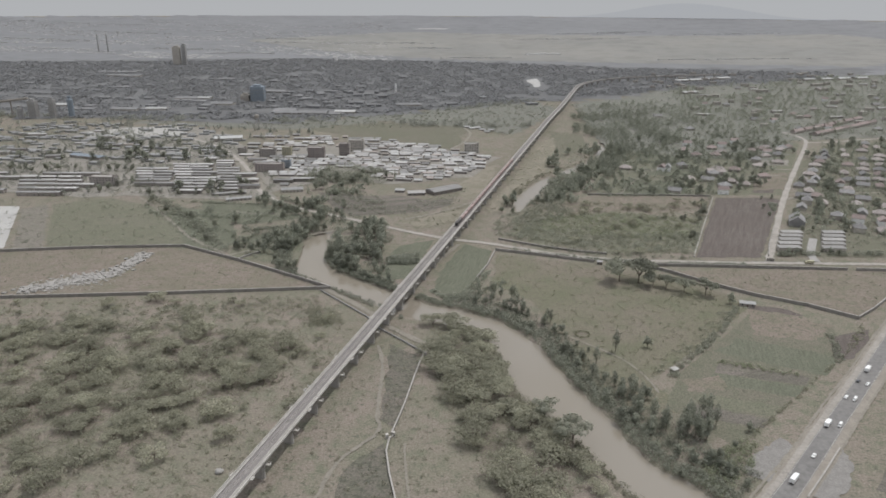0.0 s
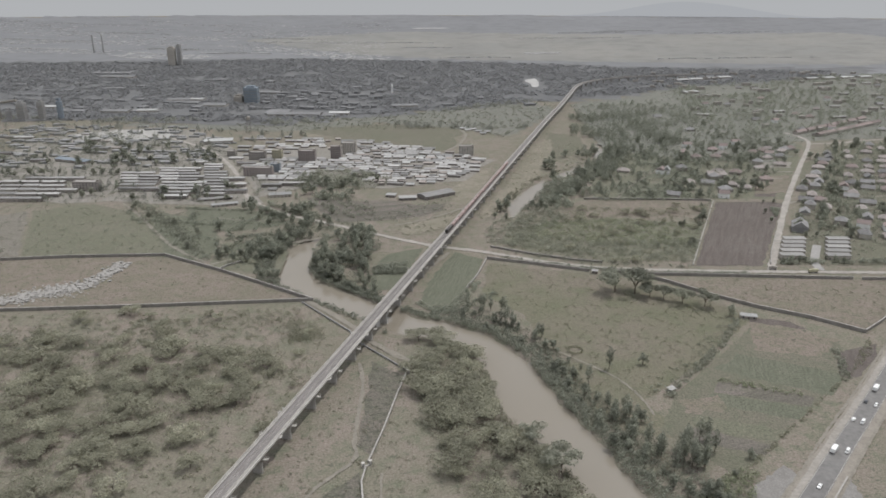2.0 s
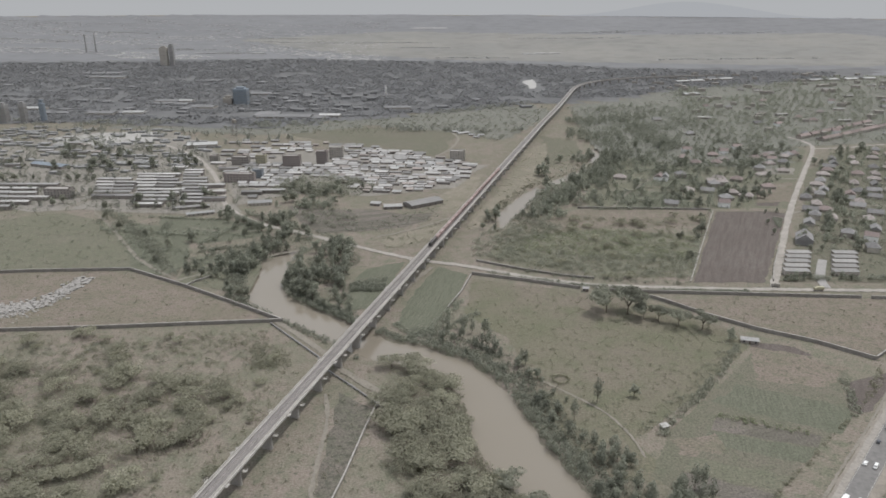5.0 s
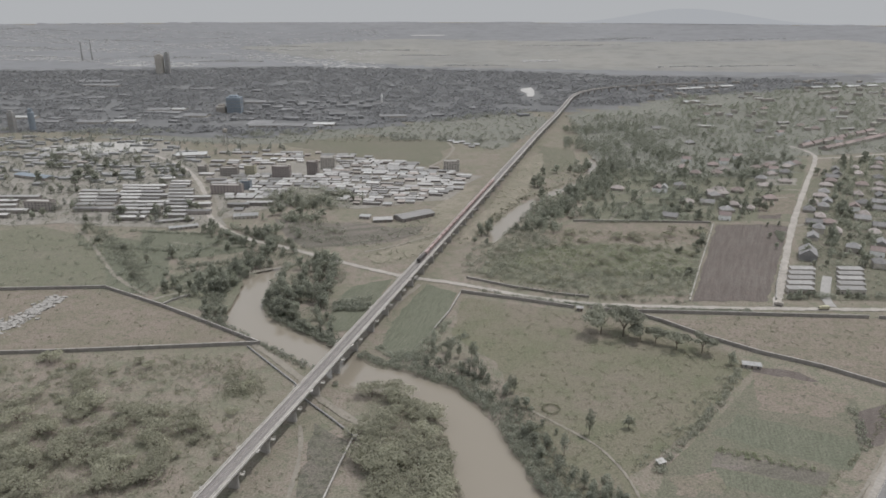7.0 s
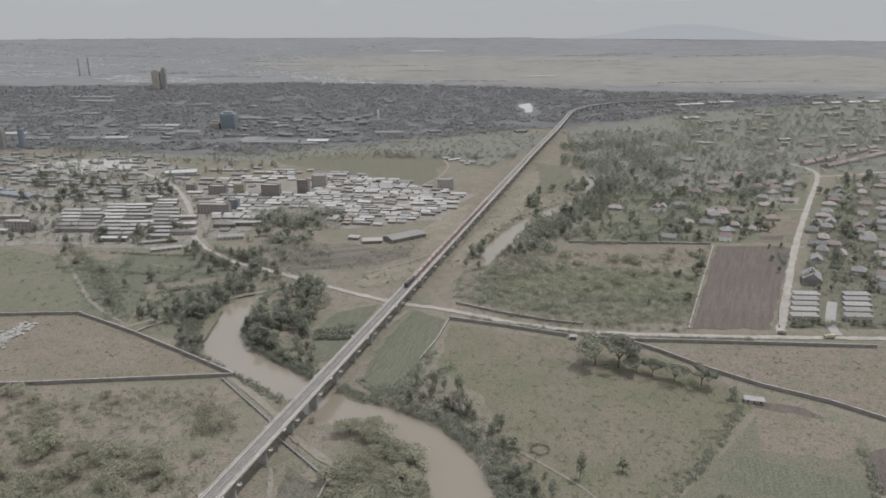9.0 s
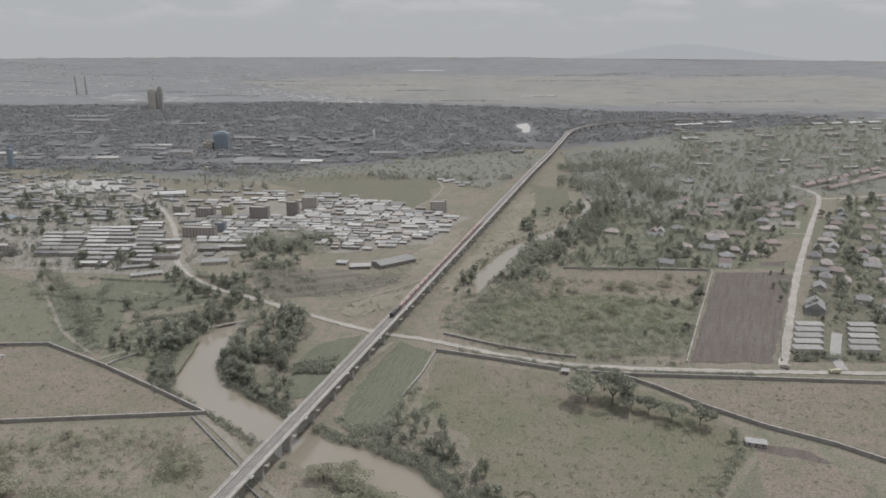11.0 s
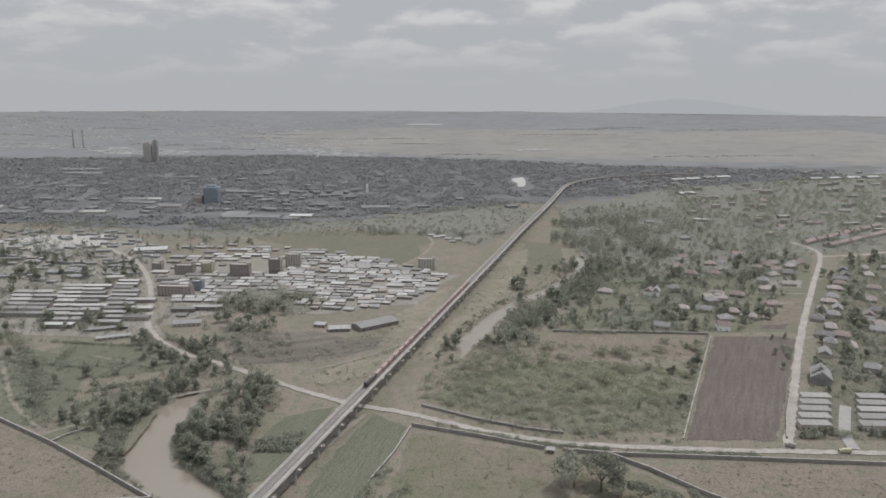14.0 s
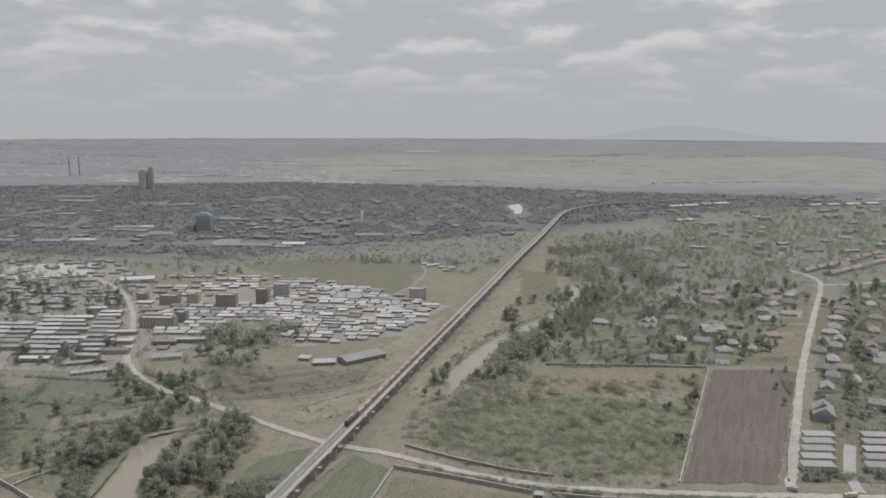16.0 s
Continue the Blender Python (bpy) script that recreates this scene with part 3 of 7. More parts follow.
FIELDS = [
    ("field", "grey-brown bare land beyond the highway", "brown_slope", [(235, 300), (300, 372), (380, 462), (470, 560), (560, 520), (430, 380), (300, 240)]),
    ("field", "green garden land with hedges and trees", "pasture_green", [(215, 890), (360, 890), (458, 892), (484, 941), (563, 1079), (655, 1250), (430, 1262), (300, 1215), (235, 1010)]),
    ("field", "dug brown earth in the pasture", "dry_field", [(118, 495), (150, 500), (172, 482), (160, 462), (128, 470)]),
    ("field", "dry brown field between two stone walls", "dry_field", [(-361, 549), (-227, 558), (-92, 570), (-187, 640), (-258, 678), (-344, 674), (-440, 663), (-470, 545)]),
    ("field", "green crop field beside the railway viaduct", "crop", [(35, 692), (62, 670), (49, 609), (29, 554), (18, 545), (2, 565), (14, 630)]),
    ("field", "green vegetable plots on the river bend", "crop", [(-32, 686), (3, 705), (-17, 604), (-43, 604), (-43, 647)]),
    ("field", "wide olive pasture inside the stone wall", "pasture", [(66, 661), (164, 627), (222, 602), (263, 552), (260, 525), (188, 450), (150, 412), (160, 370), (120, 380), (97, 440), (93, 500), (88, 540), (57, 585)]),
    ("field", "green crop field beside the highway", "crop_dull", [(267, 527), (317, 495), (290, 440), (176, 335), (150, 380), (171, 422), (229, 483)]),
    ("field", "fallow brown plot below the farm wall", "dry_field", FALLOW),
    ("field", "green crop strip between fallow plots", "crop", STRIP),
    ("field", "small dark dug vegetable plot", "ploughed", [(268, 536), (296, 528), (302, 514), (278, 522), (262, 528)]),
    ("field", "green weedy floor of the scrub land", "pasture_green", [(81, 726), (122, 783), (209, 809), (317, 785), (268, 665), (184, 665), (107, 700)]),
    ("field", "narrow green crop strip", "crop", [(232, 476), (290, 446), (283, 432), (221, 459)]),
    ("field", "narrow tilled brown strip", "brown_slope", [(205, 437), (258, 416), (250, 404), (196, 423)]),
    ("field", "narrow green crop strip", "crop", [(195, 422), (249, 402), (236, 390), (185, 410)]),
    ("field", "narrow weedy strip", "pasture_green", [(176, 396), (224, 378), (212, 367), (168, 384)]),
    ("field", "narrow tilled brown strip", "brown_slope", [(167, 383), (210, 365), (200, 355), (160, 370)]),
    ("field", "brown tilled patch in the crop field", "dry_field", [(169, 412), (201, 419), (198, 402), (172, 396)]),
    ("field", "dark tilled plot beside the highway", "ploughed", [(307, 477), (340, 490), (328, 465), (297, 440), (289, 444)]),
    ("field", "green plot among hedges", "crop", [(262, 973), (333, 964), (319, 906), (253, 903)]),
    ("field", "long green plot behind the white house", "crop", [(342, 1191), (387, 1191), (363, 1083), (321, 1083)]),
    ("field", "green lawn beside the white house", "crop", [(384, 1134), (417, 1121), (378, 1004), (330, 978)]),
    ("field", "pale rubble-strewn building plot", "yard", [(505, 1108), (570, 1110), (550, 1070), (495, 1068)]),
    ("field", "bare brown plot beside the street", "ploughed", [(466, 994), (498, 990), (452, 902), (424, 902)]),
    ("field", "green grass plot among gardens", "crop", [(258, 893), (302, 969), (349, 970), (349, 905), (307, 885)]),
    ("field", "green grass plot beside a white house", "crop", [(313, 1002), (346, 1076), (408, 1077), (386, 1003)]),
    ("field", "wide green plot behind houses", "crop", [(419, 1198), (509, 1199), (477, 1122), (390, 1106)]),
    ("field", "dull green plot near the far river", "crop_dull", [(268, 1399), (330, 1555), (387, 1506), (303, 1353)]),
    ("field", "dark scrubby ground inside the low wall", "scrub_floor", [(-28, 464), (-6, 444), (-14, 381), (-21, 356), (-27, 366), (-28, 420)]),
    ("field", "dark scrubby ground below the gate", "scrub_floor", [(-48, 268), (-44, 316), (-24, 341), (-22, 332), (-16, 294), (-14, 262)]),
    ("field", "dull green meadow beside the far viaduct", "crop_dull", [(227, 1370), (280, 1331), (253, 1178), (205, 1128), (196, 1180)]),
    ("field", "brown tilled strip in the green meadow", "ploughed", [(-119, 1269), (-91, 1334), (-24, 1326), (-59, 1261)]),
    ("field", "pale sandy ground below the settlement", "sand", [(99, 1070), (68, 1036), (30, 921), (41, 861), (62, 880), (84, 970)]),
    ("field", "small green lawn between houses", "crop", [(517, 888), (539, 880), (507, 827), (491, 834)]),
    ("field", "bare reddish clearing among trees", "dry_field", [(618, 1405), (690, 1396), (634, 1294), (500, 1290), (520, 1356)]),
    ("field", "green hedged plots below the village", "crop", [(-311, 831), (-272, 815), (-222, 757), (-203, 694), (-214, 668), (-290, 690), (-330, 760)]),
    ("field", "overgrown green river terrace", "pasture_green", [(-200, 652), (-170, 640), (-128, 625), (-130, 690), (-160, 728), (-200, 722)]),
    ("field", "brown bare field on the plain", "dirt", [(-79, 1390), (50, 1393), (23, 1306), (-48, 1304)]),
    ("field", "pale bare field behind the village", "sand", [(-261, 1388), (-179, 1448), (-148, 1355), (-223, 1322)]),
    ("field", "dry strip of land behind the wall", "dry_field", [(225, 611), (250, 583), (280, 556), (314, 536), (342, 512), (365, 527), (420, 575), (430, 614), (290, 621)]),
    ("field", "dark ploughed field beside the dirt road", "ploughed", [(263, 652), (293, 718), (366, 877), (434, 878), (446, 870), (364, 719), (340, 674), (326, 652)]),
    ("field", "bright green meadow with low bushes", "pasture_green", [(-464, 838), (-405, 868), (-314, 814), (-255, 692), (-390, 678)]),
    ("field", "bare grey lot with thin grass", "dirt", [(-491, 817), (-470, 838), (-394, 678), (-421, 674)]),
    ("field", "green garden plots below the village", "crop", [(-287, 851), (-213, 844), (-162, 818), (-150, 782), (-208, 757), (-259, 778)]),
    ("field", "green garden plots beside the trees", "crop", [(-201, 696), (-174, 733), (-135, 756), (-142, 810), (-122, 792), (-138, 700)]),
    ("field", "bare brown slope beside the river bed", "brown_slope", [(-150, 900), (-77, 880), (-46, 888), (-2, 860), (30, 872), (22, 838), (-1, 815), (-48, 798), (-95, 792), (-120, 830)]),
    ("field", "bare walled yard in the village", "dry_field", [(-509, 1033), (-502, 1085), (-480, 1105), (-442, 1030)]),
    ("field", "pale sandy strip under the railway viaduct", "sand", [(64, 800), (75, 861), (110, 957), (144, 1095), (181, 1240), (222, 1300), (200, 1109), (146, 975), (118, 912), (100, 868), (88, 822)]),
    ("field", "dry sandy river bed", "sand", [(-33, 762), (7, 802), (48, 832), (52, 805), (22, 768), (-8, 744)]),
    ("field", "dull green land behind the settlement", "garden_floor", [(-620, 1450), (-420, 1400), (-250, 1380), (-100, 1470), (80, 1400), (150, 1330), (300, 1640), (250, 1770), (-100, 1570), (-285, 1470)]),
    ("field", "dark wooded garden land among houses", "garden_floor", [(300, 1210), (430, 1115), (555, 1112), (650, 1275), (900, 1320), (1500, 1500), (2000, 2350), (1400, 2380), (700, 2090), (520, 1870), (340, 1740)]),
    ("field", "flat green meadow behind the settlement", "crop_dull", [(-251, 1385), (-161, 1463), (35, 1416), (72, 1392), (40, 1230), (23, 1192), (-155, 1297)]),
    ("field", "bare reddish field among houses", "dry_field", [(473, 1009), (529, 1022), (475, 922), (432, 916)]),
    ("field", "small green plot beside banana plants", "crop", [(-45, 610), (-21, 616), (-10, 628), (-20, 595), (-40, 590)]),
    ("field", "bare brown clearing in the scrub", "dry_field", [(134, 824), (225, 899), (361, 884), (336, 826), (209, 811)]),
    ("field", "bare earth yards of the village", "yard", [(-700, 1300), (-640, 1400), (-480, 1400), (-380, 1300), (-300, 1180), (-150, 1230), (-20, 1235), (95, 1115), (55, 990), (-20, 945), (-150, 960), (-215, 900), (-200, 868), (-300, 868), (-490, 880), (-640, 900)]),
    ("field", "bare yards between estate houses", "crop_dull", [(340, 655), (440, 812), (570, 1080), (700, 1230), (900, 1300), (760, 1000), (560, 650)]),
    ("field", "distant grey grass plain", "haze_grey_plain", [(-3300, 2300), (-1900, 2420), (-1200, 2480), (-503, 2660), (225, 2580), (900, 2400), (1600, 2280), (3200, 2100)] + [(60 + 4855 * math.sin(a), 120 + 4855 * math.cos(a)) for a in (radians(64 - 4 * i) for i in range(33))]),
    ("field", "wide pale grass plain", "haze_pale_plain", [(-900, 3500), (-300, 2950), (205, 2760), (524, 2740), (1500, 2520), (2300, 3000), (2000, 3700), (953, 3800), (-200, 4000)]),
    ("field", "dark wooded lowland floor", "shade_hazed_floor", [(-1900, 2500), (-1200, 2640), (-503, 2840), (225, 2740), (700, 2560), (1500, 2450), (1300, 2250), (680, 2050), (515, 1854), (243, 1768), (-103, 1552), (-285, 1450), (-709, 1475), (-1600, 1600)]),
]

FAR = {"haze_grey_plain": (0.4, 70), "haze_pale_plain": (0.9, 34), "shade_hazed_floor": (0.7, 34), "garden_floor": (0.35, 18)}
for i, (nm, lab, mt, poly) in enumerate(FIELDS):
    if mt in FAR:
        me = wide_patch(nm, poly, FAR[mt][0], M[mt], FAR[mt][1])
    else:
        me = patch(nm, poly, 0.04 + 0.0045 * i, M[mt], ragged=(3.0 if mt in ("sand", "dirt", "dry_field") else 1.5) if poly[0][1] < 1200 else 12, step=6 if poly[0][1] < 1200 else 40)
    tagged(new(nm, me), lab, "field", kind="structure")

tagged(new("settling_pond", patch("settling_pond", [(-530, 829), (-500, 830), (-432, 676), (-520, 660)], 0.2, M["pond_grey"], 0.6)), "flat pale grey settling pond", "pond", kind="structure")
tagged(new("far_pond", patch("far_pond", [(281, 2212), (298, 2222), (314, 2250), (316, 2180), (310, 2100), (296, 2045), (280, 2042), (286, 2110), (278, 2160)], 1.6, M["pond_grey"], 3, 15)), "pale still pond among woods painted as shaded", "pond", kind="structure")
tagged(new("far_lake", patch("far_lake", [(-130, 4150), (60, 4160), (80, 4200), (-100, 4195)], 1.5, M["pond_grey"], 5, 30)), "bright strip of water on the plain", "lake", kind="structure")

# ---- roads ----
DIRT_ROAD = [(-560, 1380), (-470, 1310), (-380, 1217), (-334, 1151), (-289, 1065), (-250, 971), (-225, 903), (-192, 854), (-154, 818), (-125, 800), (-72, 765), (-40, 743), (11, 712), (63, 692),
             (111, 668), (157, 651), (201, 643), (292, 637), (336, 636), (413, 634), (560, 630)]
SIDE_ROAD = [(330, 640), (348, 675), (371, 719), (419, 811), (490, 941), (569, 1079), (669, 1255), (684, 1320), (676, 1362)]
tagged(new("road", ribbon("road", DIRT_ROAD, 6.2, 0.40, M["dirt_road"], 0.8)), "pale dusty unpaved road along the wall", "road", kind="structure")
tagged(new("road", ribbon("road", SIDE_ROAD, 6.8, 0.46, M["dirt_road"], 0.9)), "pale unpaved street past the housing estate", "road", kind="structure")
tagged(new("road", ribbon("road", [(668, 1255), (732, 1264), (790, 1286), (900, 1310)], 7, 0.44, M["dirt_road"], 0.6)), "pale unpaved side street", "road", kind="structure")
HIGHWAY = [(-900, -820), (-400, -300), (60, 168), (130, 240), (184, 293), (212, 323), (252, 367), (301, 420), (350, 474), (420, 550), (470, 605)]
tagged(new("road_verge", ribbon("road_verge", HIGHWAY, 21, 0.40, M["shoulder"], 0.5)), "bare earth verge of the highway", "verge", kind="structure")
tagged(new("road", ribbon("road", HIGHWAY, 10.4, 0.50, M["asphalt"], 0.15)), "worn grey two-lane asphalt highway", "road", kind="structure")
for off, w in ((-4.8, 0.16), (4.8, 0.16)):
    c = [(x + off * 0.71, y - off * 0.70) for x, y in HIGHWAY]
    tagged(new("road_marking", ribbon("road_marking", c, w, 0.512, M["pale_concrete"], 0.02)), "thin worn white edge line", "marking", kind="structure")
tagged(new("road_shoulder", ribbon("road_shoulder", [(x - 7.0 * 0.71, y + 7.0 * 0.70) for x, y in HIGHWAY], 3.6, 0.47, M["shoulder_pale"], 0.3)), "pale gravel shoulder of the highway", "shoulder", kind="structure")
for off, w in ((-11.5, 1.6), (9.8, 1.4)):
    tagged(new("footpath", ribbon("footpath", [(x + off * 0.71 + 1.5 * math.sin(y * 0.06), y - off * 0.70) for x, y in HIGHWAY[2:]], w, 0.43, M["path"], 0.4, 3)), "pale trodden track beside the highway", "path", kind="structure")
M["pitching"] = material("pitching", (0.215, 0.205, 0.192), (0.175, 0.165, 0.152), fine=1.4, coarse=0.2, bump=0.15, vary=0.02, c3=(0.215, 0.205, 0.192))
for poly in ([(172, 312), (178, 324), (190, 334), (206, 345), (210, 338), (194, 320), (183, 305)], [(198, 295), (212, 312), (226, 330), (236, 337), (234, 318), (221, 300), (206, 288)]):
    tagged(new("stone_pitching", patch("stone_pitching", poly, 0.395, M["pitching"], 1.2, 3)), "grey stone-pitched slope beside the highway culvert", "slope", kind="structure")
tagged(new("driveway", ribbon("driveway", [(376, 640), (381, 660), (394, 685), (409, 711)], 8.0, 0.42, M["asphalt_pale"], 0.1)), "pale paved driveway between terraces", "driveway", kind="structure")
PATHS = [
    ([(-22, 545), (-14, 571), (-3, 614), (17, 663), (29, 690)], 4.0),
    ([(104, 479), (125, 456), (138, 440), (147, 416), (150, 395)], 1.6),
    ([(-37, 462), (-31, 430), (-30, 373), (-28, 352), (-47, 325), (-55, 294), (-62, 262)], 2.4),
    ([(-12, 340), (-12, 335), (-10, 312), (-8, 294), (-6, 265)], 1.2),
    ([(160, 900), (200, 985), (260, 1010), (330, 1035), (352, 1040)], 3.0),
    ([(-200, 655), (-160, 690), (-130, 720), (-90, 745)], 3.5),
    ([(30, 1190), (55, 1250), (70, 1340), (60, 1400)], 5.0),
    ([(-372, 872), (-331, 820), (-288, 757), (-250, 705), (-205, 662)], 3.4),
    ([(-195, 668), (-172, 712), (-150, 740), (-128, 752)], 2.2),
    ([(-240, 812), (-205, 800), (-160, 800)], 2.0),
    ([(-30, 780), (0, 800), (40, 840), (70, 880)], 3.0),
    ([(-412, 880), (-395, 960), (-385, 1060)], 8.0),
    ([(-300, 890), (-300, 980), (-305, 1060)], 5.0),
    ([(450, 870), (530, 900), (600, 905)], 5.0),
    ([(600, 900), (640, 990), (690, 1060)], 5.0),
    ([(376, 1112), (345, 1055), (314, 1011), (282, 962), (246, 893)], 3.0),
    ([(-315, 1120), (-278, 1045), (-256, 990), (-240, 945), (-222, 905)], 24.0),
    ([(505, 1000), (430, 1000), (400, 1005)], 4.0),
    ([(545, 1040), (480, 1045), (430, 1060)], 4.0),
]
for pts, w in PATHS:
    tagged(new("footpath", ribbon("footpath", pts, w, 0.36, M["path"], 0.25 * w, 3)), "narrow pale trodden earth path", "path", kind="structure")


# ---- stone walls ----
def stone_wall(name, pts, height, label, pillars=10.0):
    c = smooth_line(pts, 1e6)
    bm = bmesh.new()
    cop = bmesh.new()
    lengths = []
    for (ax, ay), (bx, by) in zip(c[:-1], c[1:]):
        d = np.array([bx - ax, by - ay])
        ln = np.linalg.norm(d)
        d /= ln
        n = np.array([-d[1], d[0]])
        for b, half, z0, z1 in ((bm, 0.3, -0.3, height), (cop, 0.45, height, height + 0.18)):
            v = [b.verts.new((*(np.array(p) + n * s * half), z)) for z in (z0, z1) for p, s in (((ax, ay), -1), ((bx, by), -1), ((bx, by), 1), ((ax, ay), 1))]
            for f in ((3, 2, 1, 0), (4, 5, 6, 7), (0, 1, 5, 4), (1, 2, 6, 5), (2, 3, 7, 6), (3, 0, 4, 7)):
                b.faces.new([v[i] for i in f])
        lengths.append(((ax, ay), d, ln))
    root = tagged(new(name, mesh_of(name, bm, M["stone_wall"])), label, "wall", kind="structure")
    part("coping", cop, M["concrete"], root, "pale concrete coping")
    for (ax, ay), d, ln in lengths:
        for i in range(int(ln / pillars) + 1):
            p = part("pillar", PILLAR, None, root)
            p.matrix_basis = pose(ax + d[0] * i * pillars, ay + d[1] * i * pillars, 0, 0, 0, math.degrees(math.atan2(d[1], d[0]))) @ Matrix.Diagonal((1, 1, height / 3, 1))


PILLAR = mesh_of("pillar", boxes((-0.4, 0.4, -0.42, 0.42, -0.3, 3.15), (-0.5, 0.5, -0.52, 0.52, 3.15, 3.4)), M["stone_wall"])
stone_wall("wall_spur", [(-187, 641), (-181, 652), (-170, 664)], 2.0, "short stone wall spur towards the trees", 9)
stone_wall("wall_culvert", [(196, 293), (214, 312), (235, 335)], 0.9, "low concrete parapet of the highway culvert", 12)
stone_wall("wall_west", [(-520, 540), (-361, 548), (-227, 557), (-87, 570)], 2.8, "long grey stone boundary wall in dry land")
stone_wall("wall_river", [(-87, 570), (-137, 606), (-187, 641), (-251, 681), (-344, 676), (-440, 663), (-560, 655)], 2.8, "long grey stone boundary wall beside the river bush")
stone_wall("wall_road", [(66, 671), (110, 656), (159, 637)], 2.8, "grey stone wall along the pasture")
stone_wall("wall_pale", [(43, 596), (55, 630), (65, 669)], 1.6, "low pale wall beside the crop field", 9)
stone_wall("wall_street", [(172, 634), (203, 629), (290, 624), (394, 617)], 2.8, "grey stone wall along the unpaved road")
stone_wall("wall_street_east", [(402, 616), (470, 613), (560, 609)], 2.8, "grey stone wall along the unpaved road")
stone_wall("wall_farm", [(203, 628), (225, 609), (250, 581), (280, 555), (314, 534), (343, 508), (366, 526), (420, 575)], 2.8, "grey stone farm wall behind the crops")
stone_wall("wall_north", [(72, 706), (111, 684), (150, 667), (176, 660)], 2.0, "dark stone wall on the far side of the unpaved road", 10)
stone_wall("wall_plough", [(261, 653), (291, 720), (363, 879)], 1.2, "thin pale wall beside the ploughed field", 9)
stone_wall("wall_back", [(203, 889), (280, 887), (361, 882)], 2.4, "dark stone wall behind the scrub land", 9)
stone_wall("wall_estate", [(336, 655), (352, 690), (379, 740)], 2.0, "low estate wall beside the street", 9)

# ---- railway viaduct ----
DIR = Vector((0.2736, 0.9618, 0))
LEFT = Vector((-102, 277, 0)) + Vector((0.9618, -0.2736, 0)) * 5.1
spine = [tuple((LEFT + DIR * s)[:2]) for s in (-140, 0, 200, 400, 600, 800, 1000, 1200)]
spine += [(294, 1638), (325, 1745), (358, 1860), (388, 1963), (418, 2035), (455, 2088), (495, 2130), (545, 2165), (610, 2195), (720, 2225), (900, 2260)]
RAIL = smooth_line(spine, 4.0)
seg = np.concatenate([[0], np.cumsum(np.linalg.norm(np.diff(RAIL, axis=0), axis=1))])
DECK = 12.6


def on_rail(s):
    """Place and heading (radians from +x) at s metres along the track."""
    x, y = np.interp(s, seg, RAIL[:, 0]), np.interp(s, seg, RAIL[:, 1])
    x2, y2 = np.interp(s + 1, seg, RAIL[:, 0]), np.interp(s + 1, seg, RAIL[:, 1])
    return x, y, DECK + rise(x, y), math.atan2(y2 - y, x2 - x)


def swept(profile, s0, s1, step=8.0):
    """A bar of the given cross-section (across, up) along the track."""
    n = max(2, int((s1 - s0) / step) + 1)
    verts, faces, m = [], [], len(profile)
    for i, s in enumerate(np.linspace(s0, s1, n)):
        x, y, z, a = on_rail(s)
        for u, v in profile:
            verts.append((x + math.sin(a) * u, y - math.cos(a) * u, z + v))
        if i:
            o = (i - 1) * m
            faces += [(o + j, o + (j + 1) % m, o + m + (j + 1) % m, o + m + j) for j in range(m)]
    faces += [tuple(range(m))[::-1], tuple((n - 1) * m + j for j in range(m))]
    return verts, faces


def rect(u0, u1, v0, v1):
    return [(u0, v0), (u0, v1), (u1, v1), (u1, v0)]


END = seg[-1] - 5
viaduct = thing("railway_viaduct", pose(0, 0, 0), "long grey concrete railway viaduct on solid piers", "bridge")
for nm, prof, mt, lab in (
        ("deck", rect(-4.95, 4.95, -0.55, -0.2), "concrete", "grey concrete deck slab"),
        ("girder", [(-3.4, -2.9), (-3.4, -0.55), (-1.2, -0.55), (-1.2, -2.9)], "concrete", ""),
        ("girder", [(1.2, -2.9), (1.2, -0.55), (3.4, -0.55), (3.4, -2.9)], "concrete", ""),
        ("ballast", [(-3.1, -0.2), (-2.6, 0.28), (2.6, 0.28), (3.1, -0.2)], "ballast", "grey-brown track ballast"),
        ("kerb", rect(-3.4, -3.1, -0.2, 0.5), "concrete", ""),
        ("kerb", rect(3.1, 3.4, -0.2, 0.5), "pale_concrete", ""),
        ("walkway", rect(-4.85, -3.4, -0.2, -0.05), "concrete", ""),
        ("walkway", rect(3.4, 4.85, -0.2, -0.05), "concrete", ""),
        ("parapet", rect(-5.1, -4.85, -0.75, 0.75), "pale_concrete", "pale edge parapet"),
        ("parapet", rect(4.85, 5.1, -0.75, 0.55), "pale_concrete", "pale edge parapet"),
        ("rail", rect(-0.79, -0.70, 0.34, 0.52), "steel", "steel rail"),
        ("rail", rect(0.70, 0.79, 0.34, 0.52), "steel", "steel rail")):
    part(nm, raw_mesh(nm, *swept(prof, 0, END), M[mt]), None, viaduct, lab)

v, f = [], []
for i in range(int(END / 0.7) if END < 900 else 1300):
    x, y, z, a = on_rail(60 + i * 0.7)
    o = len(v)
    for du, dv in ((-1.3, -0.13), (1.3, -0.13), (1.3, 0.13), (-1.3, 0.13)):
        v.append((x + math.sin(a) * du + math.cos(a) * dv, y - math.cos(a) * du + math.sin(a) * dv, z + 0.345))
    f.append((o, o + 1, o + 2, o + 3))
part("sleeper", raw_mesh("sleeper", v, f, M["concrete"]), None, viaduct, "concrete sleepers")["kind"] = "stuff"

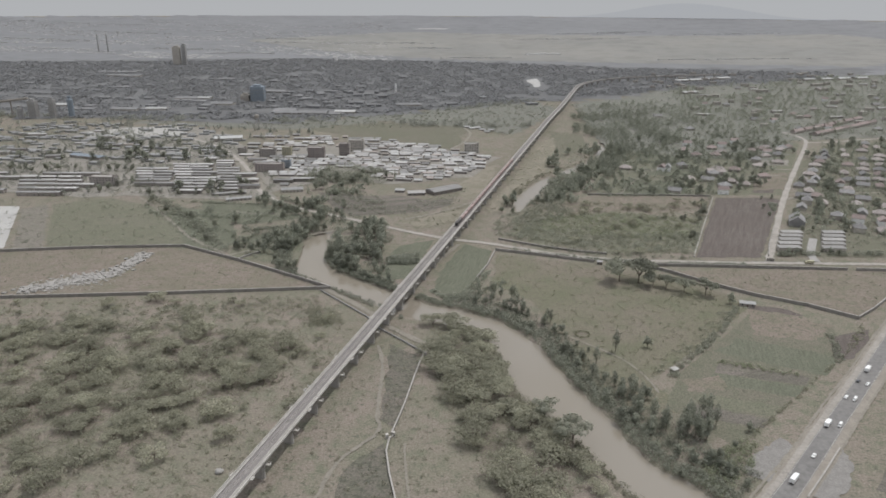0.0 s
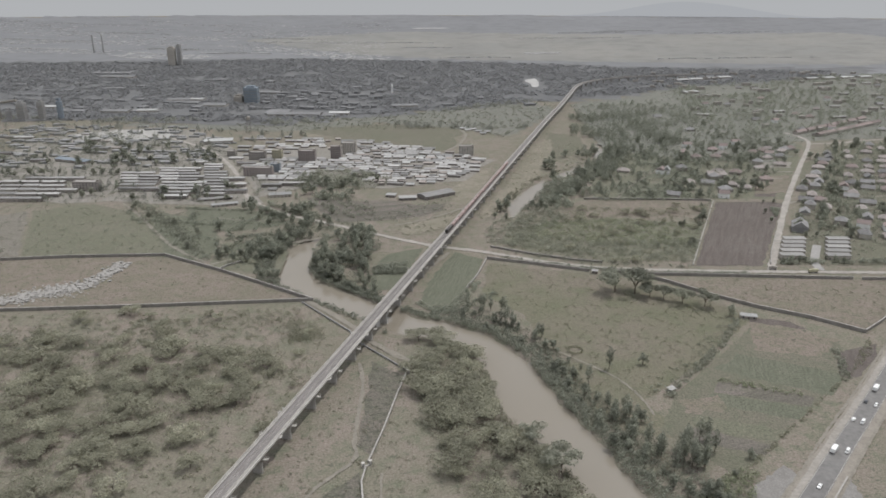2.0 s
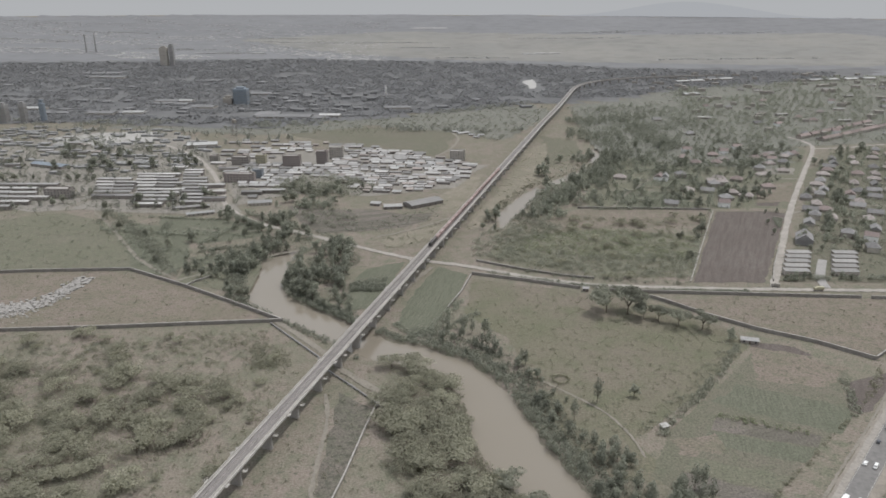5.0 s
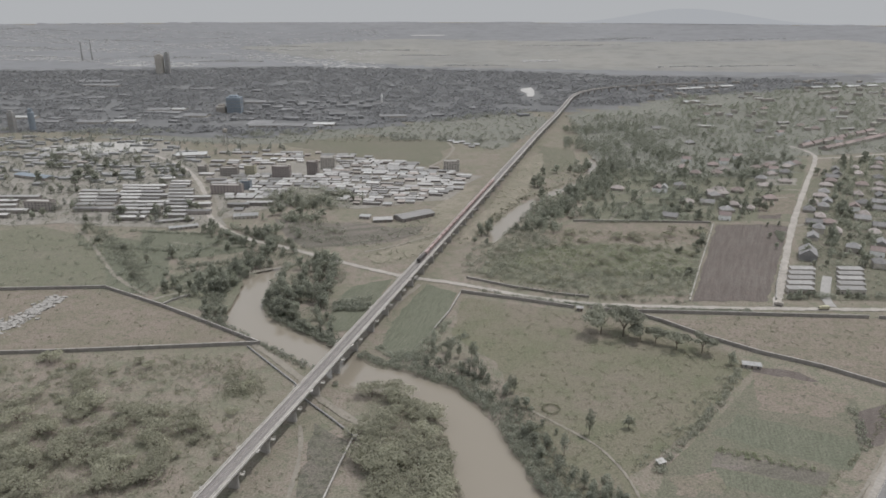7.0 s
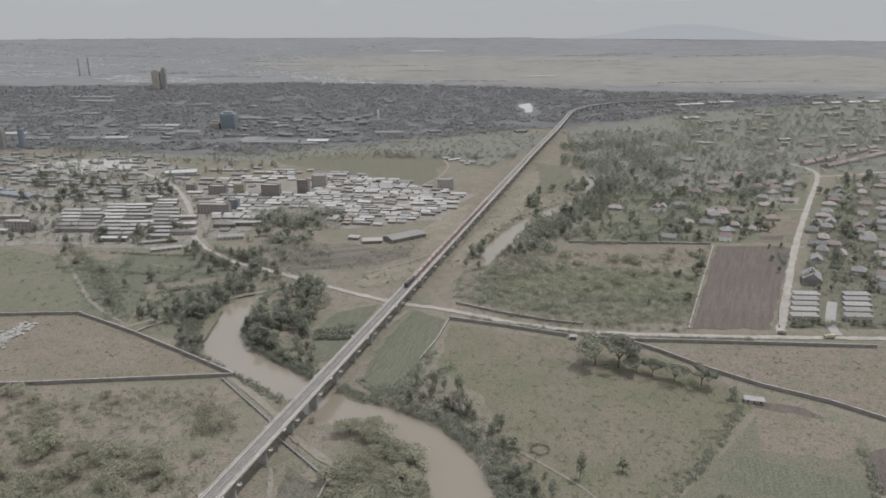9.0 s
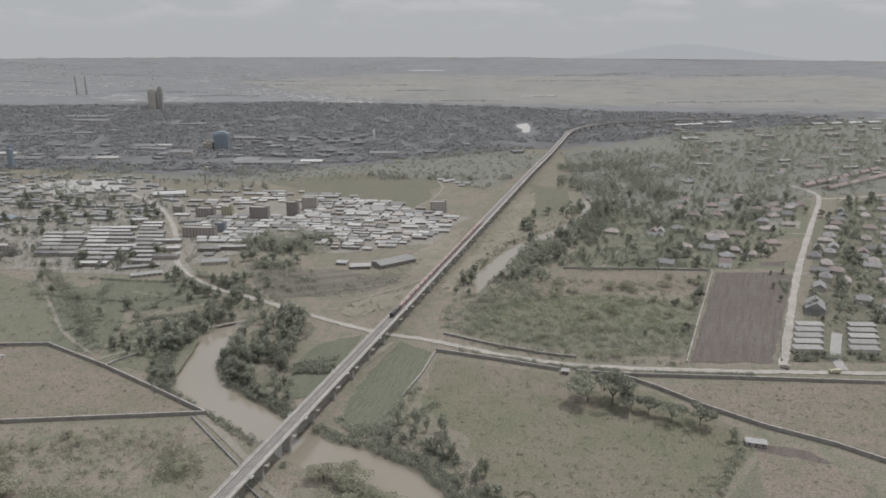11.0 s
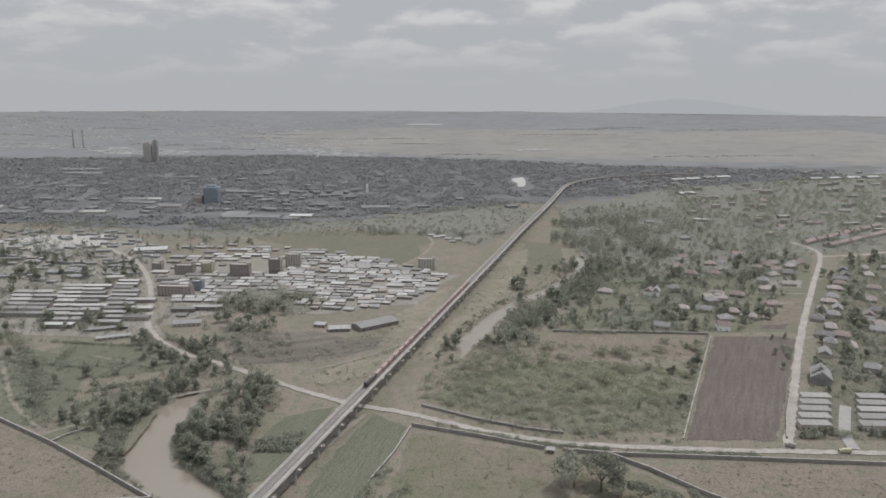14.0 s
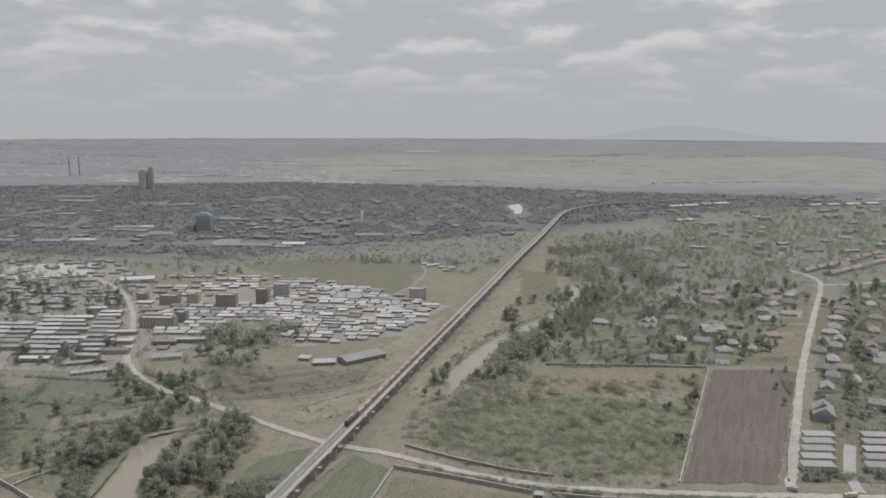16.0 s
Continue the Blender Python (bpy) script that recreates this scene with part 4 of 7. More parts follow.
bm = bmesh.new()
ring = [(3.3 * (1 if abs(math.cos(a)) > 0.02 else 0) * math.copysign(1, math.cos(a)) * 0.55 + 1.45 * math.cos(a), 1.45 * math.sin(a)) for a in (math.pi * (i + 0.5) / 8 for i in range(16))]
lo, hi = [bm.verts.new((x, y, -2)) for x, y in ring], [bm.verts.new((x * 0.94, y * 0.94, 7.7)) for x, y in ring]
for i in range(16):
    bm.faces.new((lo[i], lo[(i + 1) % 16], hi[(i + 1) % 16], hi[i]))
bm.faces.new(hi)
PIER = mesh_of("pier", bm, M["concrete"])
bm = boxes((-3.9, 3.9, -1.6, 1.6, 7.7, 9.3), (-3.4, -1.1, -0.6, 0.6, 9.3, 9.7), (1.1, 3.4, -0.6, 0.6, 9.3, 9.7))
CAP = mesh_of("pier_cap", bm, M["concrete"])


def railed_stage(nm, x0, x1, half, z):
    """A small platform with posts and a hand rail on three sides."""
    bm = boxes((x0, x1, -half, half, z, z + 0.2))
    for px in (x0 + 0.15, x1 - 0.06):
        for py in (-half + 0.05, half - 0.05):
            box(bm, px - 0.06, px + 0.06, py - 0.06, py + 0.06, z + 0.2, z + 1.3)
    for py in (-half + 0.05, half - 0.05):
        box(bm, x0, x1, py - 0.05, py + 0.05, z + 1.22, z + 1.36)
    box(bm, x1 - 0.13, x1, -half, half, z + 1.22, z + 1.36)
    return mesh_of(nm, bm, M["pale_concrete"])


STAGE = railed_stage("inspection_platform", 3.9, 6.9, 0.9, 9.05)
REFUGE = railed_stage("refuge_platform", 5.1, 6.5, 1.6, -0.3)
base_s = seg[np.argmin(np.hypot(RAIL[:, 0] + 52.0, RAIL[:, 1] - 434.7))] % 32.7
for i in range(int(END / 32.7)):
    s = base_s + i * 32.7
    x, y, z, a = on_rail(s)
    m = pose(x, y, z - DECK, 0, 0, math.degrees(a) - 90)
    pier = part("pier", PIER, None, viaduct)
    pier.matrix_basis = m
    part("pier_cap", CAP, None, pier)
    for turn in (0, 180) if y < 1250 else ():
        part("inspection_platform", STAGE, None, pier, "pale railed platform on the pier head").matrix_basis = pose(0, 0, 0, 0, 0, turn)
    if i % 2 == 0 and y < 1250:
        x, y, z, a = on_rail(s + 16.3)
        for turn in (0, 180):
            part("refuge_platform", REFUGE, None, viaduct, "small railed refuge beside the deck").matrix_basis = pose(x, y, z, 0, 0, math.degrees(a) - 90 + turn)

# ---- train ----
train_s = seg[np.argmin(np.hypot(RAIL[:, 0] - 31, RAIL[:, 1] - 712))]


def bogie(parent, y):
    bm = boxes((-1.05, 1.05, y - 1.6, y + 1.6, 0.95, 1.25))
    for sx in (-0.75, 0.75):
        for dy in (-1.1, 1.1):
            tube(bm, (sx - 0.07, y + dy, 0.95), (sx + 0.07, y + dy, 0.95), 0.42, 0.42, 10)
    part("bogie", bm, M["loco_dark"], parent)


def locomotive():
    ob = thing("locomotive", pose(0, 0, 0), "dark diesel locomotive at the end of a freight train", "locomotive")
    part("frame", boxes((-1.5, 1.5, -10.5, 10.5, 1.1, 1.7)), M["loco_dark"], ob)
    part("hood", boxes((-1.35, 1.35, -7.0, 9.6, 1.7, 4.2, 0.06)), M["loco_dark"], ob)
    part("cab", boxes((-1.55, 1.55, -10.2, -7.0, 1.7, 4.5, 0.05)), M["loco_dark"], ob)
    part("windscreen", boxes((-1.3, 1.3, -10.22, -10.12, 3.2, 4.0)), M["window_glass"], ob)
    part("roof_fan", boxes((-0.9, 0.9, 2.0, 4.0, 4.2, 4.4, 0.2), (-0.9, 0.9, 5.0, 7.0, 4.2, 4.4, 0.2)), M["steel"], ob)
    for y in (-7.5, 7.5):
        bogie(ob, y)
    return ob


def wagon():
    ob = thing("flat_wagon", pose(0, 0, 0), "flat container wagon of a freight train", "wagon", "freight wagons")
    part("frame", boxes((-1.3, 1.3, -6.9, 6.9, 1.05, 1.3), (-0.4, 0.4, -6.9, 6.9, 0.8, 1.05)), M["loco_dark"], ob)
    for y in (-4.8, 4.8):
        bogie(ob, y)
    return ob


def container():
    ob = thing("shipping_container", pose(0, 0, 0), "faded red steel shipping container on a wagon", "container", "containers on the train")
    bm = bmesh.new()
    n = 40
    vs = []
    for side in (1, -1):
        for i in range(n + 1):
            y = -6.05 + 12.1 * i / n
            u = side * (1.22 - 0.05 * (i % 4 in (1, 2)))
            vs.append((u, y if side > 0 else -y))
    lo, hi = [bm.verts.new((x, y, 1.3)) for x, y in vs], [bm.verts.new((x, y, 3.88)) for x, y in vs]
    for i in range(len(vs)):
        bm.faces.new((lo[i - 1], lo[i], hi[i], hi[i - 1]))
    bm.faces.new(hi)
    part("body", bm, M["container_red"], ob)
    bm = bmesh.new()
    for x in (-1.22, 1.1):
        for y in (-6.1, 5.98):
            box(bm, x, x + 0.12, y, y + 0.12, 1.3, 3.9)
        box(bm, x, x + 0.12, -6.1, 6.1, 3.8, 3.92)
    part("corner_frame", bm, M["container_red"], ob)
    part("door", boxes((-1.1, -0.02, -6.12, -6.06, 1.4, 3.8), (0.02, 1.1, -6.12, -6.06, 1.4, 3.8)), M["container_red"], ob)
    return ob


def rail_pose(s):
    x, y, z, a = on_rail(s)
    return pose(x, y, z + 0.52 - 0.5, 0, 0, math.degrees(a) - 90)


lo = locomotive()
lo.matrix_basis = rail_pose(train_s + 10.5)
wg, ct = wagon(), container()
for i in range(22):
    s = train_s + 29 + i * 14.4
    if i == 0:
        wg.matrix_basis, ct.matrix_basis = rail_pose(s), rail_pose(s)
    else:
        copy_thing(wg, rail_pose(s))
        copy_thing(ct, rail_pose(s))

# ---- plants ----
OCC = {}


def taken(x, y, r):
    cx, cy = int(x // 12), int(y // 12)
    for i in range(-2, 3):
        for j in range(-2, 3):
            for (a, b, q) in OCC.get((cx + i, cy + j), ()):
                if (a - x) ** 2 + (b - y) ** 2 < (q + r) ** 2:
                    return True
    return False


def occupy(x, y, r):
    OCC.setdefault((int(x // 12), int(y // 12)), []).append((x, y, r))


def near_line(line, x, y):
    best = 1e9
    for (ax, ay, *_), (bx, by, *_) in zip(line[:-1], line[1:]):
        dx, dy = bx - ax, by - ay
        t = min(1, max(0, ((x - ax) * dx + (y - ay) * dy) / (dx * dx + dy * dy)))
        best = min(best, math.hypot(x - ax - t * dx, y - ay - t * dy))
    return best


WALL_LINES = [[(-520, 540), (-361, 548), (-87, 570)], [(-87, 570), (-187, 641), (-251, 681), (-440, 663)], [(66, 671), (159, 637), (203, 629), (394, 617)], [(203, 628), (250, 581), (343, 508)]]


def open_land(x, y, r):
    """True where a plant may stand: off the water, roads, walls and viaduct."""
    if off_river(x, y) < r * 0.35 or near_line(spine, x, y) < 6 + r:
        return False
    if near_line(DIRT_ROAD, x, y) < 5 + r * 0.6 or near_line(SIDE_ROAD, x, y) < 6 + r * 0.6 or near_line(HIGHWAY, x, y) < 14 + r:
        return False
    return all(near_line(w, x, y) > 1 + r * 0.3 for w in WALL_LINES)


def leaf_mesh(name, lobes, count, size, mat, rng, flat=0.0, stray=0.34):
    """A crown of many small leaf clumps scattered through its lobes."""
    vol = np.array([l[3] * l[4] * l[5] for l in lobes])
    pick = rng.choice(len(lobes), count, p=vol / vol.sum())
    L = np.array(lobes)[pick]
    d = rng.normal(size=(count, 3))
    d /= np.linalg.norm(d, axis=1)[:, None]
    d[:, 2] = np.where(rng.rand(count) < 0.65, np.abs(d[:, 2]), d[:, 2])
    c = L[:, :3] + d * L[:, 3:6] * (0.62 + 0.55 * rng.rand(count, 1))
    n = d + rng.normal(size=(count, 3)) * stray + np.array([0, 0, 0.25 * flat])
    n /= np.linalg.norm(n, axis=1)[:, None]
    a = np.cross(n, rng.normal(size=(count, 3)))
    a /= np.linalg.norm(a, axis=1)[:, None]
    b = np.cross(n, a)
    s = size * rng.uniform(0.5, 1.3, (count, 1))
    k = rng.uniform(0.6, 1.0, (count, 4, 1))
    quad = np.stack([c + a * s * k[:, 0], c + b * s * k[:, 1] * 0.8, c - a * s * k[:, 2], c - b * s * k[:, 3] * 0.8], 1)
    # each clump is folded along its middle, so that it has depth
    quad[:, 0] += n * s * 0.3
    quad[:, 2] += n * s * 0.3
    verts = quad.reshape(-1, 3)
    o = np.arange(count)[:, None] * 4
    faces = np.concatenate([o + np.array([0, 1, 3]), o + np.array([1, 2, 3])])
    me = bpy.data.meshes.new(name)
    me.vertices.add(len(verts)), me.loops.add(faces.size), me.polygons.add(len(faces))
    me.vertices.foreach_set("co", verts.ravel())
    me.loops.foreach_set("vertex_index", faces.ravel())
    me.polygons.foreach_set("loop_start", np.arange(0, faces.size, 3))
    me.polygons.foreach_set("loop_total", np.full(len(faces), 3))
    me.update(calc_edges=True)
    me.materials.append(mat)
    return me


def trunk_mesh(height, r, limbs, rng, lean=0.3):
    bm = bmesh.new()
    fork = height * 0.4
    tube(bm, (0, 0, -0.3), (lean * 0.3, 0, fork), r, r * 0.7, 7)
    for i in range(limbs):
        a = 2 * math.pi * (i + rng.rand() * 0.6) / limbs
        q = Vector((math.cos(a) * height * 0.35, math.sin(a) * height * 0.35, height * (0.78 + 0.2 * rng.rand())))
        mid = Vector((lean * 0.3, 0, fork)).lerp(q, 0.5) + Vector((0, 0, 0.3))
        tube(bm, (lean * 0.3, 0, fork * 0.92), mid, r * 0.6, r * 0.4, 5)
        tube(bm, mid, q, r * 0.4, r * 0.12, 5)
    return mesh_of("trunk", bm, M["bark"])


def make_acacia(seed):
    rng = np.random.RandomState(seed)
    h = 5.2 + rng.rand() * 1.2
    lobes = []
    for i in range(11):
        a, d = rng.rand() * 6.28, 4.6 * math.sqrt(rng.rand())
        lobes.append((math.cos(a) * d, math.sin(a) * d, h - 0.2 - 0.42 * d + rng.rand() * 1.3, 1.3 + rng.rand() * 1.9, 1.3 + rng.rand() * 1.9, 0.9 + rng.rand() * 1.0))
    return trunk_mesh(h, 0.22, 5, rng), leaf_mesh("crown", lobes, 1150, 0.39, M["acacia_leaf"], rng, 1.0, 0.55)



def make_broadleaf(seed, h, w, mat, count=620, size=0.55):
    """A leafy tree with an uneven crown of many lobes, taller to one side."""
    rng = np.random.RandomState(seed)
    lobes = [(0, 0, h * 0.6, w * 0.45, w * 0.45, h * 0.25)]
    lean = rng.rand() * 6.28
    for i in range(11):
        a, u = rng.rand() * 6.28, rng.rand()
        d = w * (0.85 - 0.55 * u) * math.sqrt(rng.rand())
        r = w * (0.22 + 0.2 * rng.rand())
        lobes.append((math.cos(a) * d + 0.12 * w * math.cos(lean) * u, math.sin(a) * d + 0.12 * w * math.sin(lean) * u, h * (0.22 + 0.70 * u), r, r, h * (0.08 + 0.08 * rng.rand())))
    return trunk_mesh(h * 0.8, 0.26, 4, rng), leaf_mesh("crown", lobes, count, size, M[mat], rng, 0.9)


def make_thorn(seed):
    rng = np.random.RandomState(seed)
    h = 8.5
    lobes = []
    for i in range(15):
        a, d = rng.rand() * 6.28, 5.6 * math.sqrt(rng.rand())
        lobes.append((math.cos(a) * d, math.sin(a) * d, h - 0.10 * d - 1.6 * rng.rand(), 1.6 + rng.rand() * 1.2, 1.6 + rng.rand() * 1.2, 0.9 + rng.rand() * 0.6))
    return trunk_mesh(h, 0.3, 6, rng), leaf_mesh("crown", lobes, 1900, 0.46, M["grey_leaf"], rng, 0.9)


def make_gum(seed, h, count=520, size=0.5):
    rng = np.random.RandomState(seed)
    lobes = []
    for i in range(10):
        t = i / 9
        a, d = rng.rand() * 6.28, 1.3 * rng.rand()
        w = 1.0 + 1.5 * math.sin(math.pi * (0.15 + 0.8 * t)) * (0.7 + 0.5 * rng.rand())
        lobes.append((math.cos(a) * d, math.sin(a) * d, h * (0.25 + 0.7 * t), w, w, h * 0.075))
    return trunk_mesh(h * 0.9, 0.22, 3, rng), leaf_mesh("crown", lobes, count, size, M["dark_leaf"], rng, 0.6)


def make_bush(seed, w, h, mat, count):
    rng = np.random.RandomState(seed)
    lobes = []
    for i in range(5):
        a, d = rng.rand() * 6.28, w * 0.55 * rng.rand()
        lobes.append((math.cos(a) * d, math.sin(a) * d, h * (0.35 + 0.25 * rng.rand()), w * 0.5, w * 0.5, h * 0.42))
    return leaf_mesh("bush", lobes, count, 0.45, M[mat], rng, 0.3)


def plant(kind, x, y, scale, rot, zscale=1.0):
    """One tree of its own: trunk and crown under an Empty at its foot."""
    nm, lab, cat, grp, variants = KINDS[kind]
    tr, cr = variants[int(rot * 7) % len(variants)]
    x, y = float(x), float(y)
    ob = thing(nm, pose(x, y, rise(x, y), 0, 0, rot) @ Matrix.Diagonal((scale, scale, scale * zscale, 1)), lab, cat, grp)
    if tr:
        part("trunk", tr, None, ob)
    part("crown", cr, None, ob)
    occupy(x, y, 2.2 * scale)


KINDS = {
    "acacia": ("acacia_tree", "flat-topped grey-green acacia in dry bush", "tree", "acacias in the bush", [make_acacia(i) for i in range(5)]),
    "broad": ("broadleaf_tree", "dense dark green leafy tree", "tree", "leafy trees", [make_broadleaf(20 + i, 8.5 + i, 4.2 + 0.3 * i, "dark_leaf") for i in range(4)]),
    "grey": ("shade_tree", "rounded grey-green shade tree", "tree", "shade trees", [make_broadleaf(40 + i, 7.5 + 0.8 * i, 4.0, "grey_leaf") for i in range(3)]),
    "thorn": ("thorn_tree", "wide spreading thorn tree with feathery crown", "tree", "spreading thorn trees", [make_thorn(80 + i) for i in range(3)]),
    "far_broad": ("broadleaf_tree", "dense dark green leafy tree", "tree", "leafy trees", [make_broadleaf(20 + i, 8.5 + i, 5.4, "dark_leaf", 300, 0.9) for i in range(5)]),
    "far_grey": ("shade_tree", "rounded grey-green shade tree", "tree", "shade trees", [make_broadleaf(40 + i, 7.5 + 0.8 * i, 5.0, "grey_leaf", 280, 0.9) for i in range(4)]),
    "far_gum": ("gum_tree", "tall slender dark green gum tree", "tree", "tall slender trees", [make_gum(60 + i, 13 + 2 * i, 220, 0.8) for i in range(4)]),
    "gum": ("gum_tree", "tall slender dark green gum tree", "tree", "tall slender trees", [make_gum(60 + i, 13 + 2 * i) for i in range(3)]),
}
prng = np.random.RandomState(5)


def scatter(kind, poly, count, smin, smax, gap=0.6, ztop=1.0):
    xs, ys = [p[0] for p in poly], [p[1] for p in poly]
    done = 0
    for _ in range(count * 14):
        if done >= count:
            break
        x, y = prng.uniform(min(xs), max(xs)), prng.uniform(min(ys), max(ys))
        s = prng.uniform(smin, smax)
        if inside(poly, x, y) and open_land(x, y, 3.2 * s) and not taken(x, y, 2.2 * s * gap):
            plant(kind, x, y, s, prng.uniform(0, 360), ztop)
            done += 1


# single trees that stand out
for kind, x, y, s in (("thorn", 171, 588, 2.1), ("thorn", 187, 584, 2.3), ("thorn", 198, 576, 1.35), ("thorn", 208, 571, 1.25), ("thorn", 221, 562, 1.35), ("thorn", 238, 557, 1.5), ("grey", 160, 459, 1.1), ("grey", 116, 453, 0.5), ("grey", 109, 462, 0.6), ("gum", 110, 412, 0.8),
                      ("gum", 135, 452, 1.05), ("thorn", 84, 340, 1.6), ("thorn", 72, 368, 1.2), ("broad", 252, 539, 1.0), ("broad", 104, 860, 1.5), ("broad", 90, 850, 1.1), ("gum", 117, 432, 0.9),
                      ("broad", 190, 352, 0.7), ("broad", 175, 335, 0.6)):
    plant(kind, x, y, s, prng.uniform(0, 360))

DENSE_BUSH = [(-340, 478), (-262, 506), (-191, 498), (-112, 480), (-84, 446), (-118, 385), (-140, 345), (-168, 318), (-235, 315)]
WEST_BUSH = [(-250, 285), (-120, 285), (-95, 330), (-70, 420), (-62, 520), (-100, 556), (-230, 550), (-360, 540), (-330, 420)]
scatter("acacia", DENSE_BUSH, 96, 1.0, 2.0, 0.24, 0.62)
scatter("acacia", WEST_BUSH, 14, 1.0, 1.6, 0.34, 0.8)
scatter("acacia", WEST_BUSH, 50, 0.5, 1.0, 0.4, 0.8)
scatter("acacia", [(-230, 260), (-105, 260), (-110, 330), (-200, 420), (-290, 420)], 14, 1.2, 2.0, 0.3, 0.6)
THICKET = [(3, 505), (40, 500), (48, 462), (53, 435), (55, 402), (66, 378), (78, 335), (90, 305), (100, 270), (38, 270), (40, 300), (25, 335), (10, 392), (0, 438)]
scatter("acacia", THICKET, 78, 1.1, 2.0, 0.22, 0.68)
scatter("broad", [(-102, 640), (-96, 690), (-92, 735), (-62, 752), (-44, 707), (-48, 650), (-52, 610), (-72, 600)], 50, 1.0, 1.7, 0.3)
scatter("gum", [(-98, 650), (-92, 735), (-62, 750), (-55, 660)], 12, 0.8, 1.1, 0.3)
scatter("broad", [(-70, 600), (-40, 615), (-32, 580), (-42, 568), (-58, 578)], 16, 0.55, 0.9, 0.3)
scatter("broad", [(-190, 690), (-150, 740), (-130, 790), (-110, 770), (-128, 715), (-150, 660), (-175, 650)], 22, 0.9, 1.5, 0.36)
scatter("broad", [(-205, 845), (-190, 862), (-90, 790), (-100, 772), (-160, 795)], 13, 0.8, 1.3, 0.4)
scatter("gum", [(-160, 690), (-130, 720), (-120, 760), (-140, 760)], 10, 0.7, 1.0, 0.5)
# right bank of the river
BANK = [(165, 290), (150, 312), (128, 345), (118, 372), (110, 400), (100, 430), (92, 470), (72, 500), (50, 520), (28, 538), (5, 553), (20, 560), (52, 545), (85, 515), (104, 480), (112, 440), (125, 410), (140, 375), (160, 340), (180, 310)]
scatter("broad", BANK, 38, 0.55, 1.0, 0.42)
scatter("gum", [(40, 575), (80, 540), (98, 500), (92, 490), (60, 530), (36, 555)], 18, 0.6, 0.95, 0.5)
scatter("gum", [(150, 345), (158, 368), (172, 375), (176, 362), (160, 338)], 14, 0.75, 1.05, 0.45)
scatter("gum", [(112, 385), (122, 415), (140, 395), (128, 365)], 10, 0.65, 0.95, 0.45)
# scrub land beyond the road
SCRUB = [(80, 705), (120, 840), (164, 862), (270, 850), (350, 865), (285, 710), (258, 658), (184, 662)]
scatter("acacia", SCRUB, 26, 0.8, 1.4, 0.4, 0.7)
scatter("grey", [(240, 700), (330, 850), (352, 860), (275, 700)], 9, 0.6, 1.0, 0.5)
# trees along the upper river and between the gardens
scatter("far_gum", [(205, 900), (245, 1000), (300, 1110), (330, 1220), (300, 1230), (260, 1080), (215, 980), (165, 920), (180, 900)], 24, 0.8, 1.35, 0.4)
scatter("far_broad", [(110, 830), (170, 900), (215, 985), (250, 1060), (230, 990), (190, 900), (140, 830)], 24, 0.7, 1.2, 0.45)
scatter("far_broad", [(-170, 960), (-90, 940), (-50, 975), (-110, 1010), (-160, 1000)], 12, 0.8, 1.25, 0.5)


# low scrub and far woods: one object each
def clumps(name, poly, count, w, h, mat, quads, size, label, cat, seed, flat=1.2):
    rng = np.random.RandomState(seed)
    xs, ys = [p[0] for p in poly], [p[1] for p in poly]
    lobes = []
    while len(lobes) < count:
        x, y = rng.uniform(min(xs), max(xs)), rng.uniform(min(ys), max(ys))
        if not inside(poly, x, y):
            continue
        if y < 1400 and not open_land(x, y, 0.8):
            continue
        s = rng.uniform(0.5, 1.35)
        lobes.append((x, y, rise(x, y) + h * s * 0.4, w * s, w * s, h * s * 0.55))
    tagged(new(name, leaf_mesh(name, lobes, count * quads, size, M[mat], rng, flat)), label, cat, kind="stuff")


clumps("scrub", WEST_BUSH, 2200, 1.7, 1.3, "scrub_leaf", 13, 0.46, "low grey-green thorn scrub on dry ground", "scrub", 1)
clumps("scrub", [(-95, 280), (-60, 420), (-45, 480), (0, 500), (45, 400), (60, 300), (30, 260)], 420, 1.2, 1.1, "scrub_leaf", 12, 0.38, "low scrub beside the viaduct", "scrub", 2)
clumps("scrub", SCRUB, 1000, 2.2, 1.7, "scrub_leaf", 22, 0.5, "thick low scrub beyond the road", "scrub", 3)
clumps("scrub", BANK, 900, 1.7, 2.4, "dark_leaf", 20, 0.45, "dense dark green bank vegetation", "scrub", 4)
clumps("scrub", [(66, 661), (164, 627), (263, 552), (188, 450), (150, 412), (104, 440), (93, 500), (57, 585)], 760, 1.5, 1.0, "scrub_leaf", 10, 0.4, "scattered low bushes on pasture", "scrub", 5)
clumps("scrub", [(-361, 549), (-92, 572), (-187, 638), (-258, 678), (-440, 663)], 160, 1.0, 0.8, "scrub_leaf", 10, 0.4, "sparse low bushes on a dry field", "scrub", 6)
clumps("scrub", [(-620, 690), (-200, 660), (-120, 720), (-150, 850), (-290, 862), (-600, 865)], 750, 2.0, 2.0, "grey_leaf", 14, 0.5, "bushes between garden plots", "scrub", 7)
clumps("scrub", [(250, 535), (262, 530), (200, 455), (160, 420), (150, 425)], 130, 1.3, 1.5, "grey_leaf", 14, 0.42, "hedge of bushes along a field edge", "hedge", 8)
clumps("scrub", [(205, 631), (290, 626), (292, 632), (205, 638)], 60, 1.6, 1.8, "grey_leaf", 16, 0.45, "roadside bushes along the wall", "hedge", 9)
clumps("scrub", [(120, 850), (250, 900), (640, 1250), (520, 1690), (335, 1690), (290, 1250), (170, 1000)], 700, 3.0, 3.4, "hazed_leaf", 12, 0.9, "mixed bushes among gardens", "scrub", 10)
